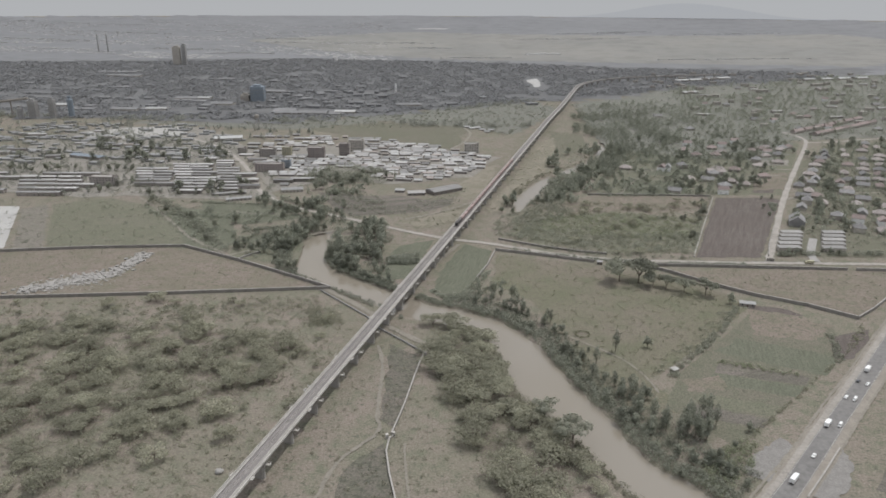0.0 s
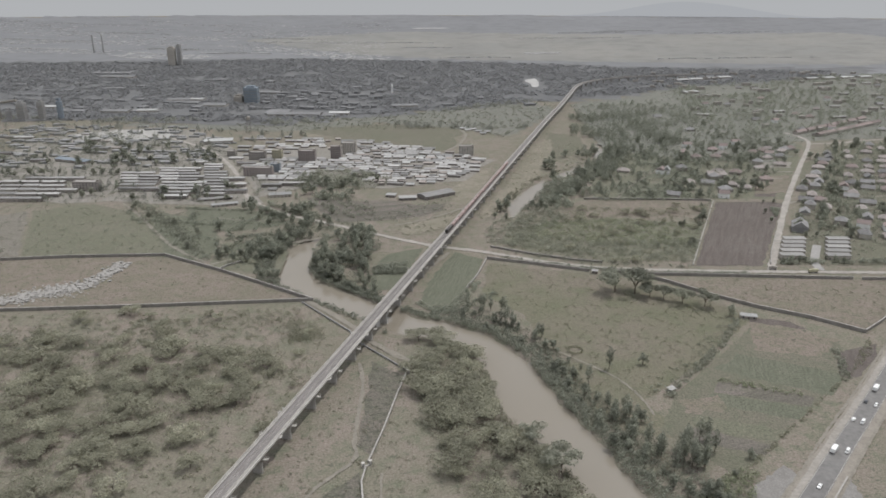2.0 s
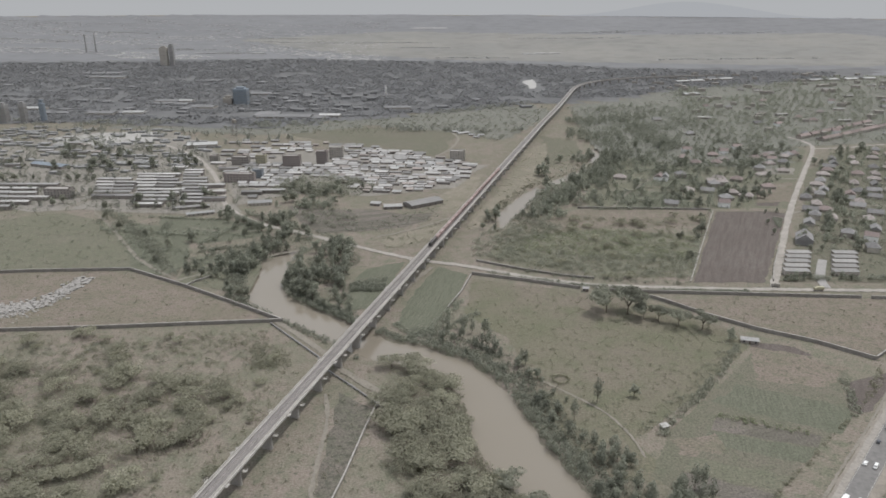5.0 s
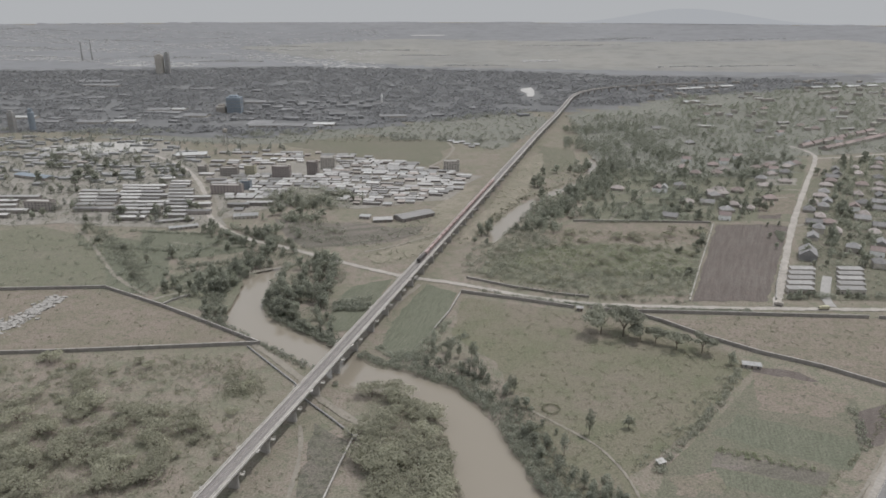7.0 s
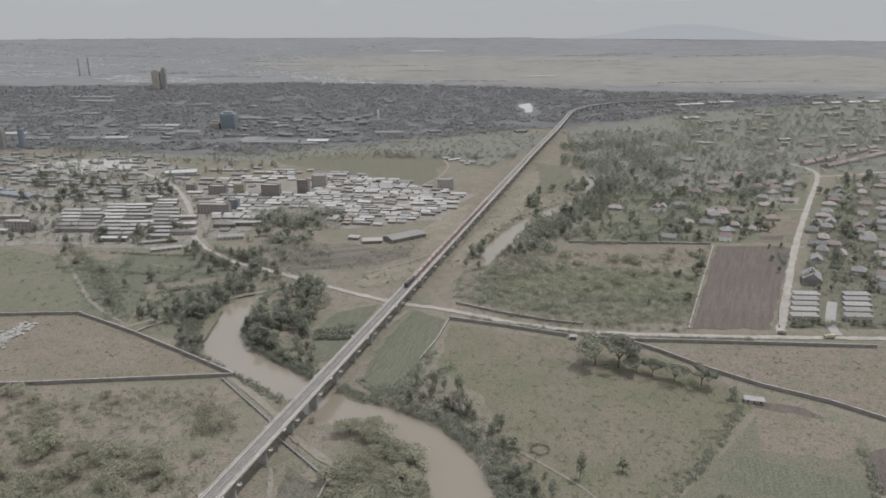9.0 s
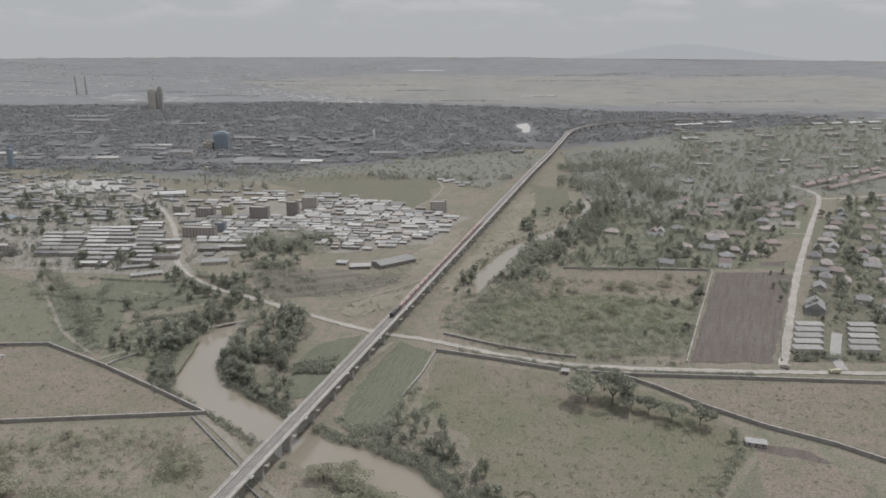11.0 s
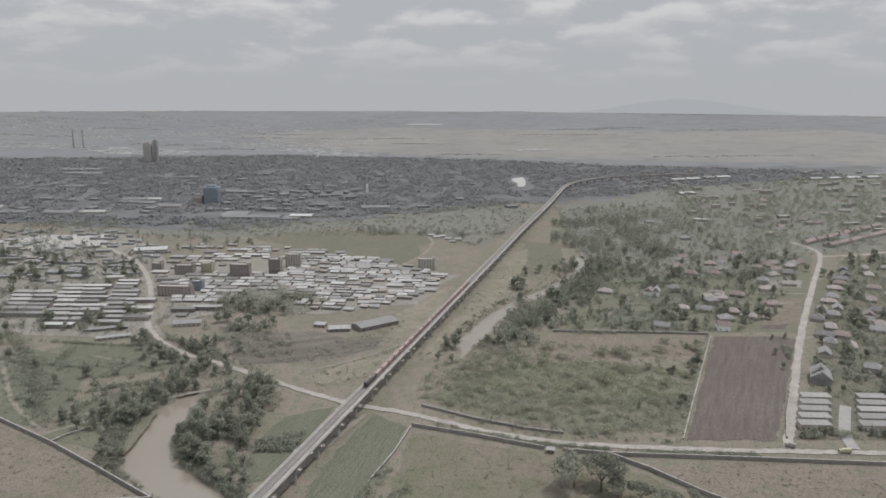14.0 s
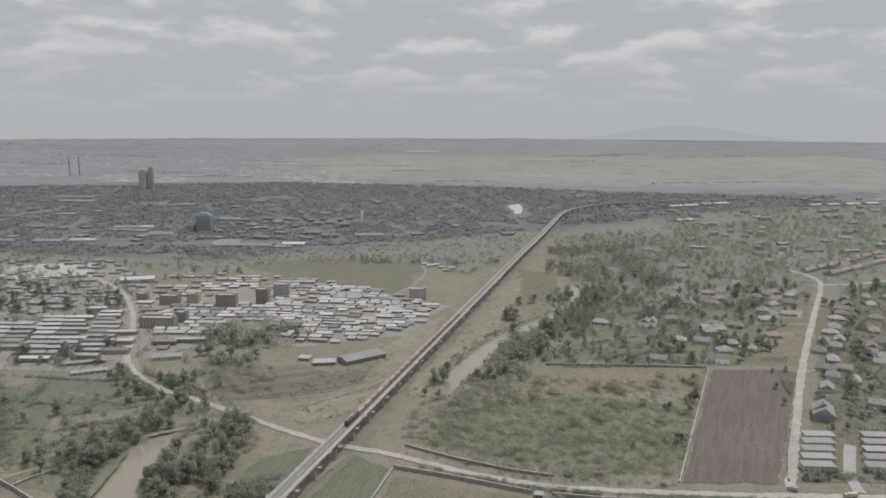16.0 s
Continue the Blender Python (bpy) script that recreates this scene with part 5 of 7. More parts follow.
clumps("scrub", [(430, 660), (560, 650), (900, 1280), (690, 1240), (400, 745)], 1800, 2.3, 2.6, "grey_leaf", 12, 0.8, "garden bushes among estate houses", "scrub", 11)
clumps("woods", [(500, 1500), (640, 1260), (1400, 1500), (1700, 2300), (1300, 2300), (680, 2050), (520, 1750)], 1500, 4.5, 4.0, "hazed_leaf", 14, 1.5, "distant mixed woods and gardens", "woods", 12)
LOWLAND = [(-1900, 2480), (-1200, 2600), (-503, 2800), (225, 2700), (700, 2520), (1300, 2380), (1200, 2250), (640, 2000), (515, 1900), (360, 1790), (243, 1770), (-103, 1590), (-285, 1480), (-709, 1490), (-1600, 1620)]


def forest(poly, count, w, h, mat, quads, size, label, seed, open_share=-0.24):
    """Far woods with clearings: crowns stand close in some tracts and leave others open."""
    rng = np.random.RandomState(seed)
    xs, ys = [p[0] for p in poly], [p[1] for p in poly]
    lobes = []
    while len(lobes) < count:
        x, y = rng.uniform(min(xs), max(xs)), rng.uniform(min(ys), max(ys))
        if not inside(poly, x, y) or near_line(spine, x, y) < 14 or (268 < x < 325 and 1990 < y < 2260):
            continue
        far = min(1.0, max(0.0, (y - 1900) / 500))
        if noise.noise(Vector((x * 0.0035, y * 0.009, seed))) + 0.5 * noise.noise(Vector((x * 0.012, y * 0.03, seed + 9))) < open_share - 0.5 * far:
            continue
        s = rng.uniform(0.6, 1.3)
        lobes.append((x, y, rise(x, y) + h * s * 0.35, w * s, w * s, h * s * 0.6))
    tagged(new("woods", leaf_mesh("woods", lobes, count * quads, size, M[mat], rng, 9.0)), label, "woods", kind="stuff")


# low flat crowns smooth the band as haze would; their colour holds cloud shade
forest(LOWLAND, 12500, 11.0, 3.0, "shade_hazed_leaf", 6, 4.9, "distant lowland woods with cloud shade and haze painted in", 13)
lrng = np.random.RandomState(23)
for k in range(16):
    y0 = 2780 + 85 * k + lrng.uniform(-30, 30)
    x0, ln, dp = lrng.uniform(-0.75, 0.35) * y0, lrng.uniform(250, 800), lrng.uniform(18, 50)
    clumps("woods", [(x0, y0), (x0 + ln * 0.5, y0 - dp * 0.3), (x0 + ln, y0), (x0 + ln * 0.6, y0 + dp), (x0 + ln * 0.2, y0 + dp * 0.8)], 70, 9.0, 1.8, "hazed_plain_leaf", 6, 4.0, "thin line of trees on the far plain, paled by painted haze", "woods", 200 + k, 2.0)
clumps("woods", [(-900, 880), (-640, 900), (-700, 1300), (-640, 1400), (-480, 1420), (-709, 1480), (-1300, 1500)], 700, 4.0, 6.0, "hazed_leaf", 14, 1.4, "trees around the far village", "woods", 14)

clumps("scrub", [(-110, 680), (-60, 760), (-40, 715), (-46, 640), (-30, 585), (-62, 572), (-95, 613)], 380, 2.0, 3.0, "dark_leaf", 18, 0.55, "dense undergrowth below the trees", "scrub", 15)
clumps("scrub", [(-210, 690), (-150, 780), (-205, 862), (-90, 800), (-60, 770), (-120, 700), (-170, 645)], 480, 2.2, 2.8, "dark_leaf", 16, 0.6, "dense bushes along gardens and trees", "scrub", 16)
clumps("scrub", [(-480, 870), (-210, 870), (-200, 960), (-330, 1200), (-620, 1380), (-760, 1290), (-650, 950)], 2200, 2.4, 3.4, "grey_leaf", 12, 0.8, "bushes and small trees among village houses", "scrub", 17)
clumps("scrub", [(-180, 945), (-80, 930), (-40, 980), (-110, 1030), (-190, 1010)], 420, 2.4, 3.0, "grey_leaf", 14, 0.7, "thicket beside the settlement", "scrub", 18)
clumps("scrub", [(-251, 1385), (-420, 1440), (-100, 1560), (240, 1770), (310, 1680), (130, 1300), (75, 1400)], 900, 3.2, 3.4, "grey_leaf", 12, 1.1, "bushes on the plain behind the settlement", "scrub", 19)
clumps("scrub", [(110, 828), (135, 905), (185, 985), (235, 1060), (300, 1220), (330, 1215), (260, 1040), (190, 930), (160, 860)], 700, 2.4, 3.4, "dark_leaf", 16, 0.7, "dense bushes along the upper river", "scrub", 20)
clumps("scrub", [(-150, 285), (-60, 430), (-40, 560), (-80, 560), (-250, 300)], 500, 0.9, 0.7, "scrub_leaf", 9, 0.35, "small tufts on dry ground beside the viaduct", "scrub", 21)
clumps("scrub", [(-70, 800), (50, 930), (30, 840), (-30, 790)], 160, 2.0, 1.8, "grey_leaf", 12, 0.6, "bushes on a bare slope", "scrub", 22)
clumps("scrub", [(180, 335), (330, 475), (345, 505), (290, 440), (165, 325)], 200, 1.2, 1.3, "scrub_leaf", 12, 0.42, "rough scrub along the highway", "scrub", 23)
clumps("scrub", [(225, 611), (342, 512), (420, 575), (430, 614), (290, 621)], 170, 1.0, 0.9, "scrub_leaf", 10, 0.4, "sparse low bushes on bare land", "scrub", 24)

clumps("scrub", [(40, 800), (110, 998), (176, 1192), (251, 1267), (275, 1170), (140, 950), (104, 880), (70, 800)], 330, 1.7, 1.5, "scrub_leaf", 12, 0.5, "low scrub on the sandy strip", "scrub", 25)
clumps("scrub", [(-33, 762), (7, 802), (60, 860), (75, 830), (22, 768), (-8, 735)], 70, 1.6, 1.4, "scrub_leaf", 12, 0.5, "low scrub on the dry river bed", "scrub", 26)
clumps("scrub", [(300, 1200), (420, 1240), (560, 1500), (520, 1700), (335, 1700), (290, 1350)], 600, 4.0, 7.0, "hazed_leaf", 22, 1.1, "dense dark trees behind the gardens", "woods", 27)


def bank_strip(lo, hi, side, d0, d1):
    """The strip of land along one bank of the river, from d0 to d1 metres off the water."""
    near, far = [], []
    for i in range(lo, hi):
        (ax, ay, _), (bx, by, _), (px, py, r) = RIVER[max(0, i - 1)], RIVER[min(len(RIVER) - 1, i + 1)], RIVER[i]
        d = math.hypot(bx - ax, by - ay)
        n = ((by - ay) / d * side, -(bx - ax) / d * side)
        near.append((px + n[0] * (r + d0), py + n[1] * (r + d0)))
        far.append((px + n[0] * (r + d1), py + n[1] * (r + d1)))
    return near + far[::-1]


clumps("scrub", bank_strip(0, 13, 1, 0.5, 12), 1500, 1.9, 3.2, "dark_leaf", 20, 0.5, "dense dark green thicket on the river bank", "scrub", 31)
clumps("scrub", bank_strip(0, 12, 1, 8, 21), 420, 1.5, 2.2, "grey_leaf", 16, 0.5, "grey-green bushes behind the river bank", "scrub", 32)
clumps("scrub", bank_strip(0, 11, -1, 0.5, 7), 420, 1.5, 1.8, "scrub_leaf", 16, 0.48, "low bushes along the river bank", "scrub", 33)
clumps("scrub", bank_strip(12, 16, 1, 0.5, 9), 420, 1.5, 1.9, "dark_leaf", 18, 0.48, "green bushes on the river bank below the crops", "scrub", 34)
clumps("scrub", bank_strip(14, 20, 1, 0.5, 12), 520, 1.8, 3.0, "dark_leaf", 20, 0.5, "dense trees and bushes at the river bend", "scrub", 35)
clumps("scrub", bank_strip(13, 20, -1, 0.5, 8), 360, 1.5, 1.8, "dark_leaf", 16, 0.48, "green bushes on the outer river bend", "scrub", 36)

clumps("woods", [(250, 900), (360, 890), (560, 1110), (650, 1270), (420, 1240), (280, 1060)], 420, 2.8, 5.5, "dark_leaf", 22, 0.8, "small dark trees among gardens", "trees", 41)
clumps("woods", [(395, 720), (560, 690), (720, 930), (900, 1290), (690, 1240)], 620, 2.6, 5.0, "dark_leaf", 22, 0.8, "dark garden trees among estate houses", "trees", 42)
clumps("woods", [(640, 1250), (1300, 1300), (1700, 2250), (1250, 2250), (560, 1700), (520, 1500)], 500, 4.5, 6.5, "dark_leaf", 16, 1.5, "far dark trees among houses", "trees", 43)
clumps("woods", [(-480, 870), (-210, 870), (-140, 960), (-300, 1200), (-620, 1400), (-850, 1290), (-650, 900)], 700, 3.0, 4.6, "dark_leaf", 18, 0.85, "dark trees among village houses", "trees", 44)

clumps("woods", [(-196, 1025), (-125, 1060), (-60, 1000), (-80, 945), (-135, 945)], 130, 4.0, 6.0, "grey_leaf", 40, 0.9, "broad thicket of trees beside the settlement", "trees", 45)
clumps("scrub", [(-127, 880), (-81, 897), (-46, 825), (-79, 808), (-120, 830)], 120, 2.8, 4.0, "grey_leaf", 26, 0.7, "clump of trees on the bare slope", "trees", 46)
clumps("scrub", [(-215, 880), (-168, 852), (-110, 815), (-118, 800), (-165, 815), (-215, 860)], 190, 2.4, 4.2, "dark_leaf", 26, 0.65, "roadside trees below the village", "trees", 47)
clumps("scrub", [(-330, 862), (-262, 770), (-200, 665), (-212, 655), (-290, 745), (-365, 850)], 260, 2.2, 2.8, "dark_leaf", 22, 0.6, "hedge and bushes along the dyke", "hedge", 48)
clumps("scrub", [(-287, 800), (-210, 795), (-130, 775), (-132, 765), (-210, 782), (-285, 788)], 130, 1.8, 2.2, "dark_leaf", 20, 0.5, "hedge between garden plots", "hedge", 49)
clumps("scrub", [(-208, 745), (-160, 752), (-128, 745), (-128, 738), (-165, 742), (-205, 735)], 110, 1.8, 2.4, "dark_leaf", 20, 0.5, "hedge below the garden plots", "hedge", 50)
clumps("scrub", [(-40, 650), (-12, 664), (-10, 656), (-36, 642)], 60, 1.8, 2.6, "dark_leaf", 22, 0.5, "dense banana patch on the river bend", "crop", 51)
clumps("scrub", [(14, 545), (40, 560), (66, 590), (70, 584), (42, 550), (16, 538)], 150, 1.5, 2.0, "dark_leaf", 20, 0.48, "dense hedge below the crop field", "hedge", 52)
clumps("scrub", [(80, 812), (120, 880), (160, 985), (250, 1085), (300, 1250), (290, 1255), (235, 1090), (140, 985), (105, 900), (72, 815)], 330, 1.7, 2.0, "scrub_leaf", 16, 0.5, "low bushes on the upper river bank", "scrub", 53)
clumps("scrub", [(85, 690), (100, 685), (155, 658), (200, 650), (258, 645), (258, 652), (190, 664), (110, 694)], 190, 1.8, 2.2, "grey_leaf", 18, 0.5, "bushes along the unpaved road", "hedge", 54)

clumps("woods", [(300, 1200), (430, 1100), (560, 1120), (650, 1270), (760, 1700), (520, 1760), (320, 1700)], 350, 4.0, 6.5, "dark_leaf", 24, 1.1, "wooded gardens with dark trees", "trees", 55)
clumps("woods", [(250, 900), (380, 900), (470, 1010), (420, 1100), (300, 1080)], 150, 2.6, 4.5, "dark_leaf", 26, 0.7, "tree rows between grass plots", "trees", 56)

clumps("scrub", THICKET, 620, 2.6, 2.4, "acacia_leaf", 24, 0.42, "thick grey-green thicket on the river bank", "scrub", 66)
clumps("scrub", DENSE_BUSH, 1500, 2.8, 2.6, "acacia_leaf", 22, 0.42, "thick grey-green thorn bushes", "scrub", 57)
clumps("scrub", [(-370, 512), (-227, 530), (-95, 535), (-75, 505), (-160, 480), (-330, 480)], 260, 2.2, 2.2, "grey_leaf", 24, 0.45, "rounded bushes on dry ground below the wall", "scrub", 58)


clumps("bushes", SCRUB, 90, 3.4, 3.6, "grey_leaf", 60, 0.5, "rounded grey-green bushes in the scrub land", "bushes", 40)
clumps("bushes", [(112, 735), (135, 800), (215, 806), (312, 780), (280, 715), (200, 712)], 430, 3.3, 2.4, "lush_leaf", 44, 0.5, "soft green bushes in the scrub land", "bushes", 41)
clumps("bushes", [(84, 706), (108, 745), (190, 722), (282, 722), (258, 662), (190, 668), (110, 702)], 330, 3.3, 4.2, "grey_leaf", 46, 0.5, "grey-green thicket along the unpaved road", "bushes", 42)
clumps("bushes", [(95, 760), (125, 835), (175, 850), (165, 800), (125, 745)], 170, 3.4, 4.6, "grey_leaf", 46, 0.55, "tall bushes between the scrub land and the river", "bushes", 43)


def hedge(line, count, width, w, h, mat, label, seed, size=0.5, quads=16):
    """A hedge or thicket that follows a line."""
    a = [(x - width / 2, y) for x, y in line]
    b = [(x + width / 2, y) for x, y in line]
    clumps("hedge", a + b[::-1], count, w, h, mat, quads, size, label, "hedge", seed)


hedge([(254, 530), (224, 486), (203, 461), (174, 429), (164, 415)], 260, 7, 1.5, 2.2, "grey_leaf", "bushy hedge along the edge of the crops", 51)
hedge([(-358, 876), (-318, 830), (-276, 772), (-240, 722), (-218, 686)], 300, 12, 2.4, 3.4, "grey_leaf", "overgrown thicket along a garden boundary", 52, 0.6)
hedge([(-209, 753), (-200, 780), (-191, 807)], 110, 8, 2.0, 2.6, "dark_leaf", "dark hedge between garden plots", 53)
hedge([(-330, 800), (-270, 790), (-225, 780)], 130, 8, 2.0, 2.8, "dark_leaf", "dark hedge between garden plots", 90)
hedge([(-300, 850), (-250, 842), (-205, 838)], 130, 8, 2.0, 2.8, "dark_leaf", "dark hedge below the village", 91)
hedge([(-240, 735), (-205, 728), (-180, 742)], 90, 8, 2.0, 2.6, "dark_leaf", "dark hedge between garden plots", 92)
hedge([(-268, 833), (-266, 815), (-262, 800)], 60, 8, 2.0, 2.4, "dark_leaf", "dark hedge between garden plots", 54)
hedge([(-178, 669), (-172, 700), (-169, 737)], 130, 10, 2.0, 2.6, "grey_leaf", "bushy hedge beside the river terrace", 55)
hedge([(-282, 807), (-255, 755), (-228, 706)], 120, 9, 2.0, 2.6, "grey_leaf", "bushy hedge between garden plots", 56)
hedge([(305, 480), (298, 456), (290, 436)], 90, 6, 1.3, 1.6, "grey_leaf", "low hedge between crop fields", 57)
clumps("hedge", [(84, 672), (153, 643), (204, 634), (204, 638), (153, 648), (84, 677)], 210, 1.8, 2.8, "dark_leaf", 20, 0.5, "dark bushes between the road and the wall", "hedge", 58)
clumps("hedge", [(228, 629), (306, 626), (306, 631), (228, 634)], 170, 1.8, 2.8, "dark_leaf", 20, 0.5, "dark bushes between the road and the wall", "hedge", 59)
clumps("hedge", [(219, 881), (277, 884), (340, 883), (340, 889), (277, 890), (219, 887)], 190, 2.0, 2.8, "dark_leaf", 14, 0.6, "dark hedge behind the scrub land", "hedge", 60)
clumps("banana_plants", [(-42, 629), (-13, 631), (-11, 647), (-42, 646)], 150, 1.8, 3.6, "dark_leaf", 22, 0.7, "dense rows of dark banana plants", "banana plants", 61)
clumps("scrub", [(-92, 490), (-66, 497), (-78, 524), (-100, 529)], 120, 2.6, 2.6, "acacia_leaf", 40, 0.42, "feathery grey-green bushes below the wall", "bushes", 62)
clumps("scrub", [(-212, 506), (-120, 514), (-88, 532), (-92, 550), (-140, 548), (-215, 534), (-236, 514)], 130, 2.4, 2.4, "acacia_leaf", 40, 0.42, "feathery grey-green bushes below the wall", "bushes", 63)
clumps("scrub", [(400, 770), (375, 735), (385, 735), (412, 790), (432, 840), (422, 850)], 120, 2.2, 2.8, "dark_leaf", 16, 0.6, "bushes along the ploughed field and street", "hedge", 64)
clumps("scrub", [(262, 655), (292, 722), (365, 880), (358, 882), (285, 724), (256, 657)], 150, 1.8, 2.2, "grey_leaf", 14, 0.5, "bushes along the edge of the scrub land", "hedge", 65)
for kind, line in (("broad", [(-195, 674), (-187, 683), (-143, 669), (-150, 678), (-139, 687), (-128, 697), (-120, 708), (-118, 735), (-140, 716), (-150, 735), (-222, 759), (-131, 792), (-144, 822), (-188, 829), (-165, 838), (-189, 801)]),
                   ("far_broad", [(-205, 842), (-184, 828), (-168, 806), (-142, 829), (-127, 786), (-110, 768), (-105, 827), (-142, 918), (-119, 912), (-157, 909), (-130, 902), (-95, 905)]),
                   ("grey", [(-128, 617), (-135, 622), (-193, 669), (-233, 705), (-278, 783), (-240, 745), (-310, 800), (-345, 845), (327, 812), (308, 767), (294, 779), (318, 795), (335, 840)])):
    for x, y in line:
        if open_land(x, y, 3):
            plant(kind, x + prng.uniform(-3, 3), y + prng.uniform(-3, 3), prng.uniform(0.9, 1.5), prng.uniform(0, 360))
clumps("hedge", [(24, 548), (40, 588), (50, 612), (56, 608), (48, 584), (32, 545)], 120, 1.7, 2.8, "dark_leaf", 22, 0.48, "dense dark hedge beside the crop field", "hedge", 72)
clumps("hedge", [(-1, 564), (16, 542), (28, 550), (25, 556), (16, 549), (3, 568)], 80, 1.4, 2.0, "dark_leaf", 20, 0.45, "dense dark hedge round the foot of the crop field", "hedge", 73)
clumps("hedge", [(346, 654), (390, 655), (392, 664), (350, 664)], 60, 2.1, 3.8, "dark_leaf", 26, 0.55, "dark trees and bushes in front of the terraces", "hedge", 74)
clumps("hedge", [(399, 655), (452, 655), (454, 664), (402, 663)], 70, 2.1, 3.8, "dark_leaf", 26, 0.55, "dark trees and bushes in front of the terraces", "hedge", 75)
clumps("maize_row", [(202, 434), (206, 440), (254, 422), (250, 416)], 90, 1.0, 1.6, "lush_leaf", 16, 0.4, "tall green maize row across the crop field", "crop", 69)
clumps("hedge", [(245, 903), (300, 923), (360, 933), (360, 937), (300, 927), (245, 907)], 110, 1.8, 2.6, "grey_leaf", 14, 0.6, "hedge between garden plots", "hedge", 80)
clumps("hedge", [(262, 958), (320, 983), (400, 988), (400, 992), (320, 987), (262, 962)], 110, 1.8, 2.6, "grey_leaf", 14, 0.6, "hedge between garden plots", "hedge", 81)
clumps("hedge", [(300, 1078), (350, 1088), (420, 1083), (420, 1087), (350, 1092), (300, 1082)], 110, 1.8, 2.6, "grey_leaf", 14, 0.6, "hedge between garden plots", "hedge", 82)
clumps("hedge", [(330, 1138), (420, 1148), (520, 1118), (520, 1122), (420, 1152), (330, 1142)], 110, 1.8, 2.6, "grey_leaf", 14, 0.6, "hedge between garden plots", "hedge", 83)

# ---- buildings ----
WINDOW = mesh_of("window", boxes((-0.6, 0.6, -0.06, 0.02, 0, 1.2), (-0.7, 0.7, -0.10, -0.06, -0.08, 0.0)), M["window_glass"])
DOOR = mesh_of("door", boxes((-0.5, 0.5, -0.08, 0.02, 0, 2.05), (0.34, 0.40, -0.14, -0.08, 0.95, 1.1)), M["door_wood"])


class Model:
    """A kind of building: its tags and parts, from which things are stood in the place."""

    def __init__(self, nm, label, cat, grp, length=10.0):
        self.tags, self.parts, self.length = (nm, label, cat, grp), [], length

    def add(self, nm, bm, mat=None, m=None, label=""):
        self.parts.append((nm, bm if isinstance(bm, bpy.types.Mesh) else mesh_of(nm, bm, mat), m, label))

    def stand(self, x, y, rot=0.0, z=0.0):
        x, y = float(x), float(y)
        ob = thing(self.tags[0], pose(x, y, rise(x, y) + z, 0, 0, rot), *self.tags[1:])
        for nm, me, m, label in self.parts:
            p = part(nm, me, None, ob, label)
            if m:
                p.matrix_basis = m
        return ob


def low_house(nm, label, cat, grp, L, W, H, wall, roof, style, openings=4, pitch=0.28):
    """A low building with gable, hip or lean-to roof, walls, windows and a door."""
    ob = Model(nm, label, cat, grp, L)
    walls = None
    bm = bmesh.new()
    e, t = 0.5, 0.12
    a, b = L / 2 + e, W / 2 + e
    if style == "lean":
        prof = [(-b, H + 0.05), (b, H + 0.05 + 2 * b * pitch * 0.5)]
        vs = [bm.verts.new((x, y, z + dz)) for dz in (0, t) for x in (-a, a) for y, z in prof]
        for f in ((0, 1, 3, 2), (4, 6, 7, 5), (0, 2, 6, 4), (1, 5, 7, 3), (0, 4, 5, 1), (2, 3, 7, 6)):
            bm.faces.new([vs[i] for i in f])
        gw = bmesh.new()
        top = H + 0.05 + 2 * b * pitch * 0.5
        for x in (-L / 2, L / 2):
            gw.faces.new([gw.verts.new(p) for p in ((x, -W / 2, H), (x, W / 2, H), (x, W / 2, top - 0.1))])
        gw.faces.new([gw.verts.new(p) for p in ((-L / 2, W / 2, H), (L / 2, W / 2, H), (L / 2, W / 2, top - 0.1), (-L / 2, W / 2, top - 0.1))])
        walls = gw
    else:
        rise_h = b * pitch * 2
        ra = a if style == "gable" else max(0.3, a - b)
        lo = [bm.verts.new(p) for p in ((-a, -b, H), (a, -b, H), (a, b, H), (-a, b, H))]
        lo2 = [bm.verts.new(p) for p in ((-a, -b, H - t), (a, -b, H - t), (a, b, H - t), (-a, b, H - t))]
        r1, r2 = bm.verts.new((-ra, 0, H + rise_h)), bm.verts.new((ra, 0, H + rise_h))
        for f in ((lo[0], lo[1], r2, r1), (lo[2], lo[3], r1, r2), (lo[1], lo[2], r2), (lo[3], lo[0], r1), lo2[::-1]):
            bm.faces.new(f)
        for i in range(4):
            bm.faces.new((lo2[i], lo2[(i + 1) % 4], lo[(i + 1) % 4], lo[i]))
        box(bm, -ra, ra, -0.15, 0.15, H + rise_h - 0.05, H + rise_h + 0.08)
    walls = walls or bmesh.new()
    box(walls, -L / 2, L / 2, -W / 2, W / 2, -0.3, H)
    ob.add("wall", walls, M[wall])
    ob.add("roof", bm, M[roof])
    for i in range(openings):
        x = -L / 2 + L * (i + 0.5) / openings
        if i == openings // 2:
            ob.add("door", DOOR, None, pose(x, -W / 2, 0))
        else:
            ob.add("window", WINDOW, None, pose(x, -W / 2, 1.0))
    if L > 20 or H > 5:
        ob.add("window", WINDOW, None, pose(L / 2, 0, 1.0, 0, 0, 90))
    return ob


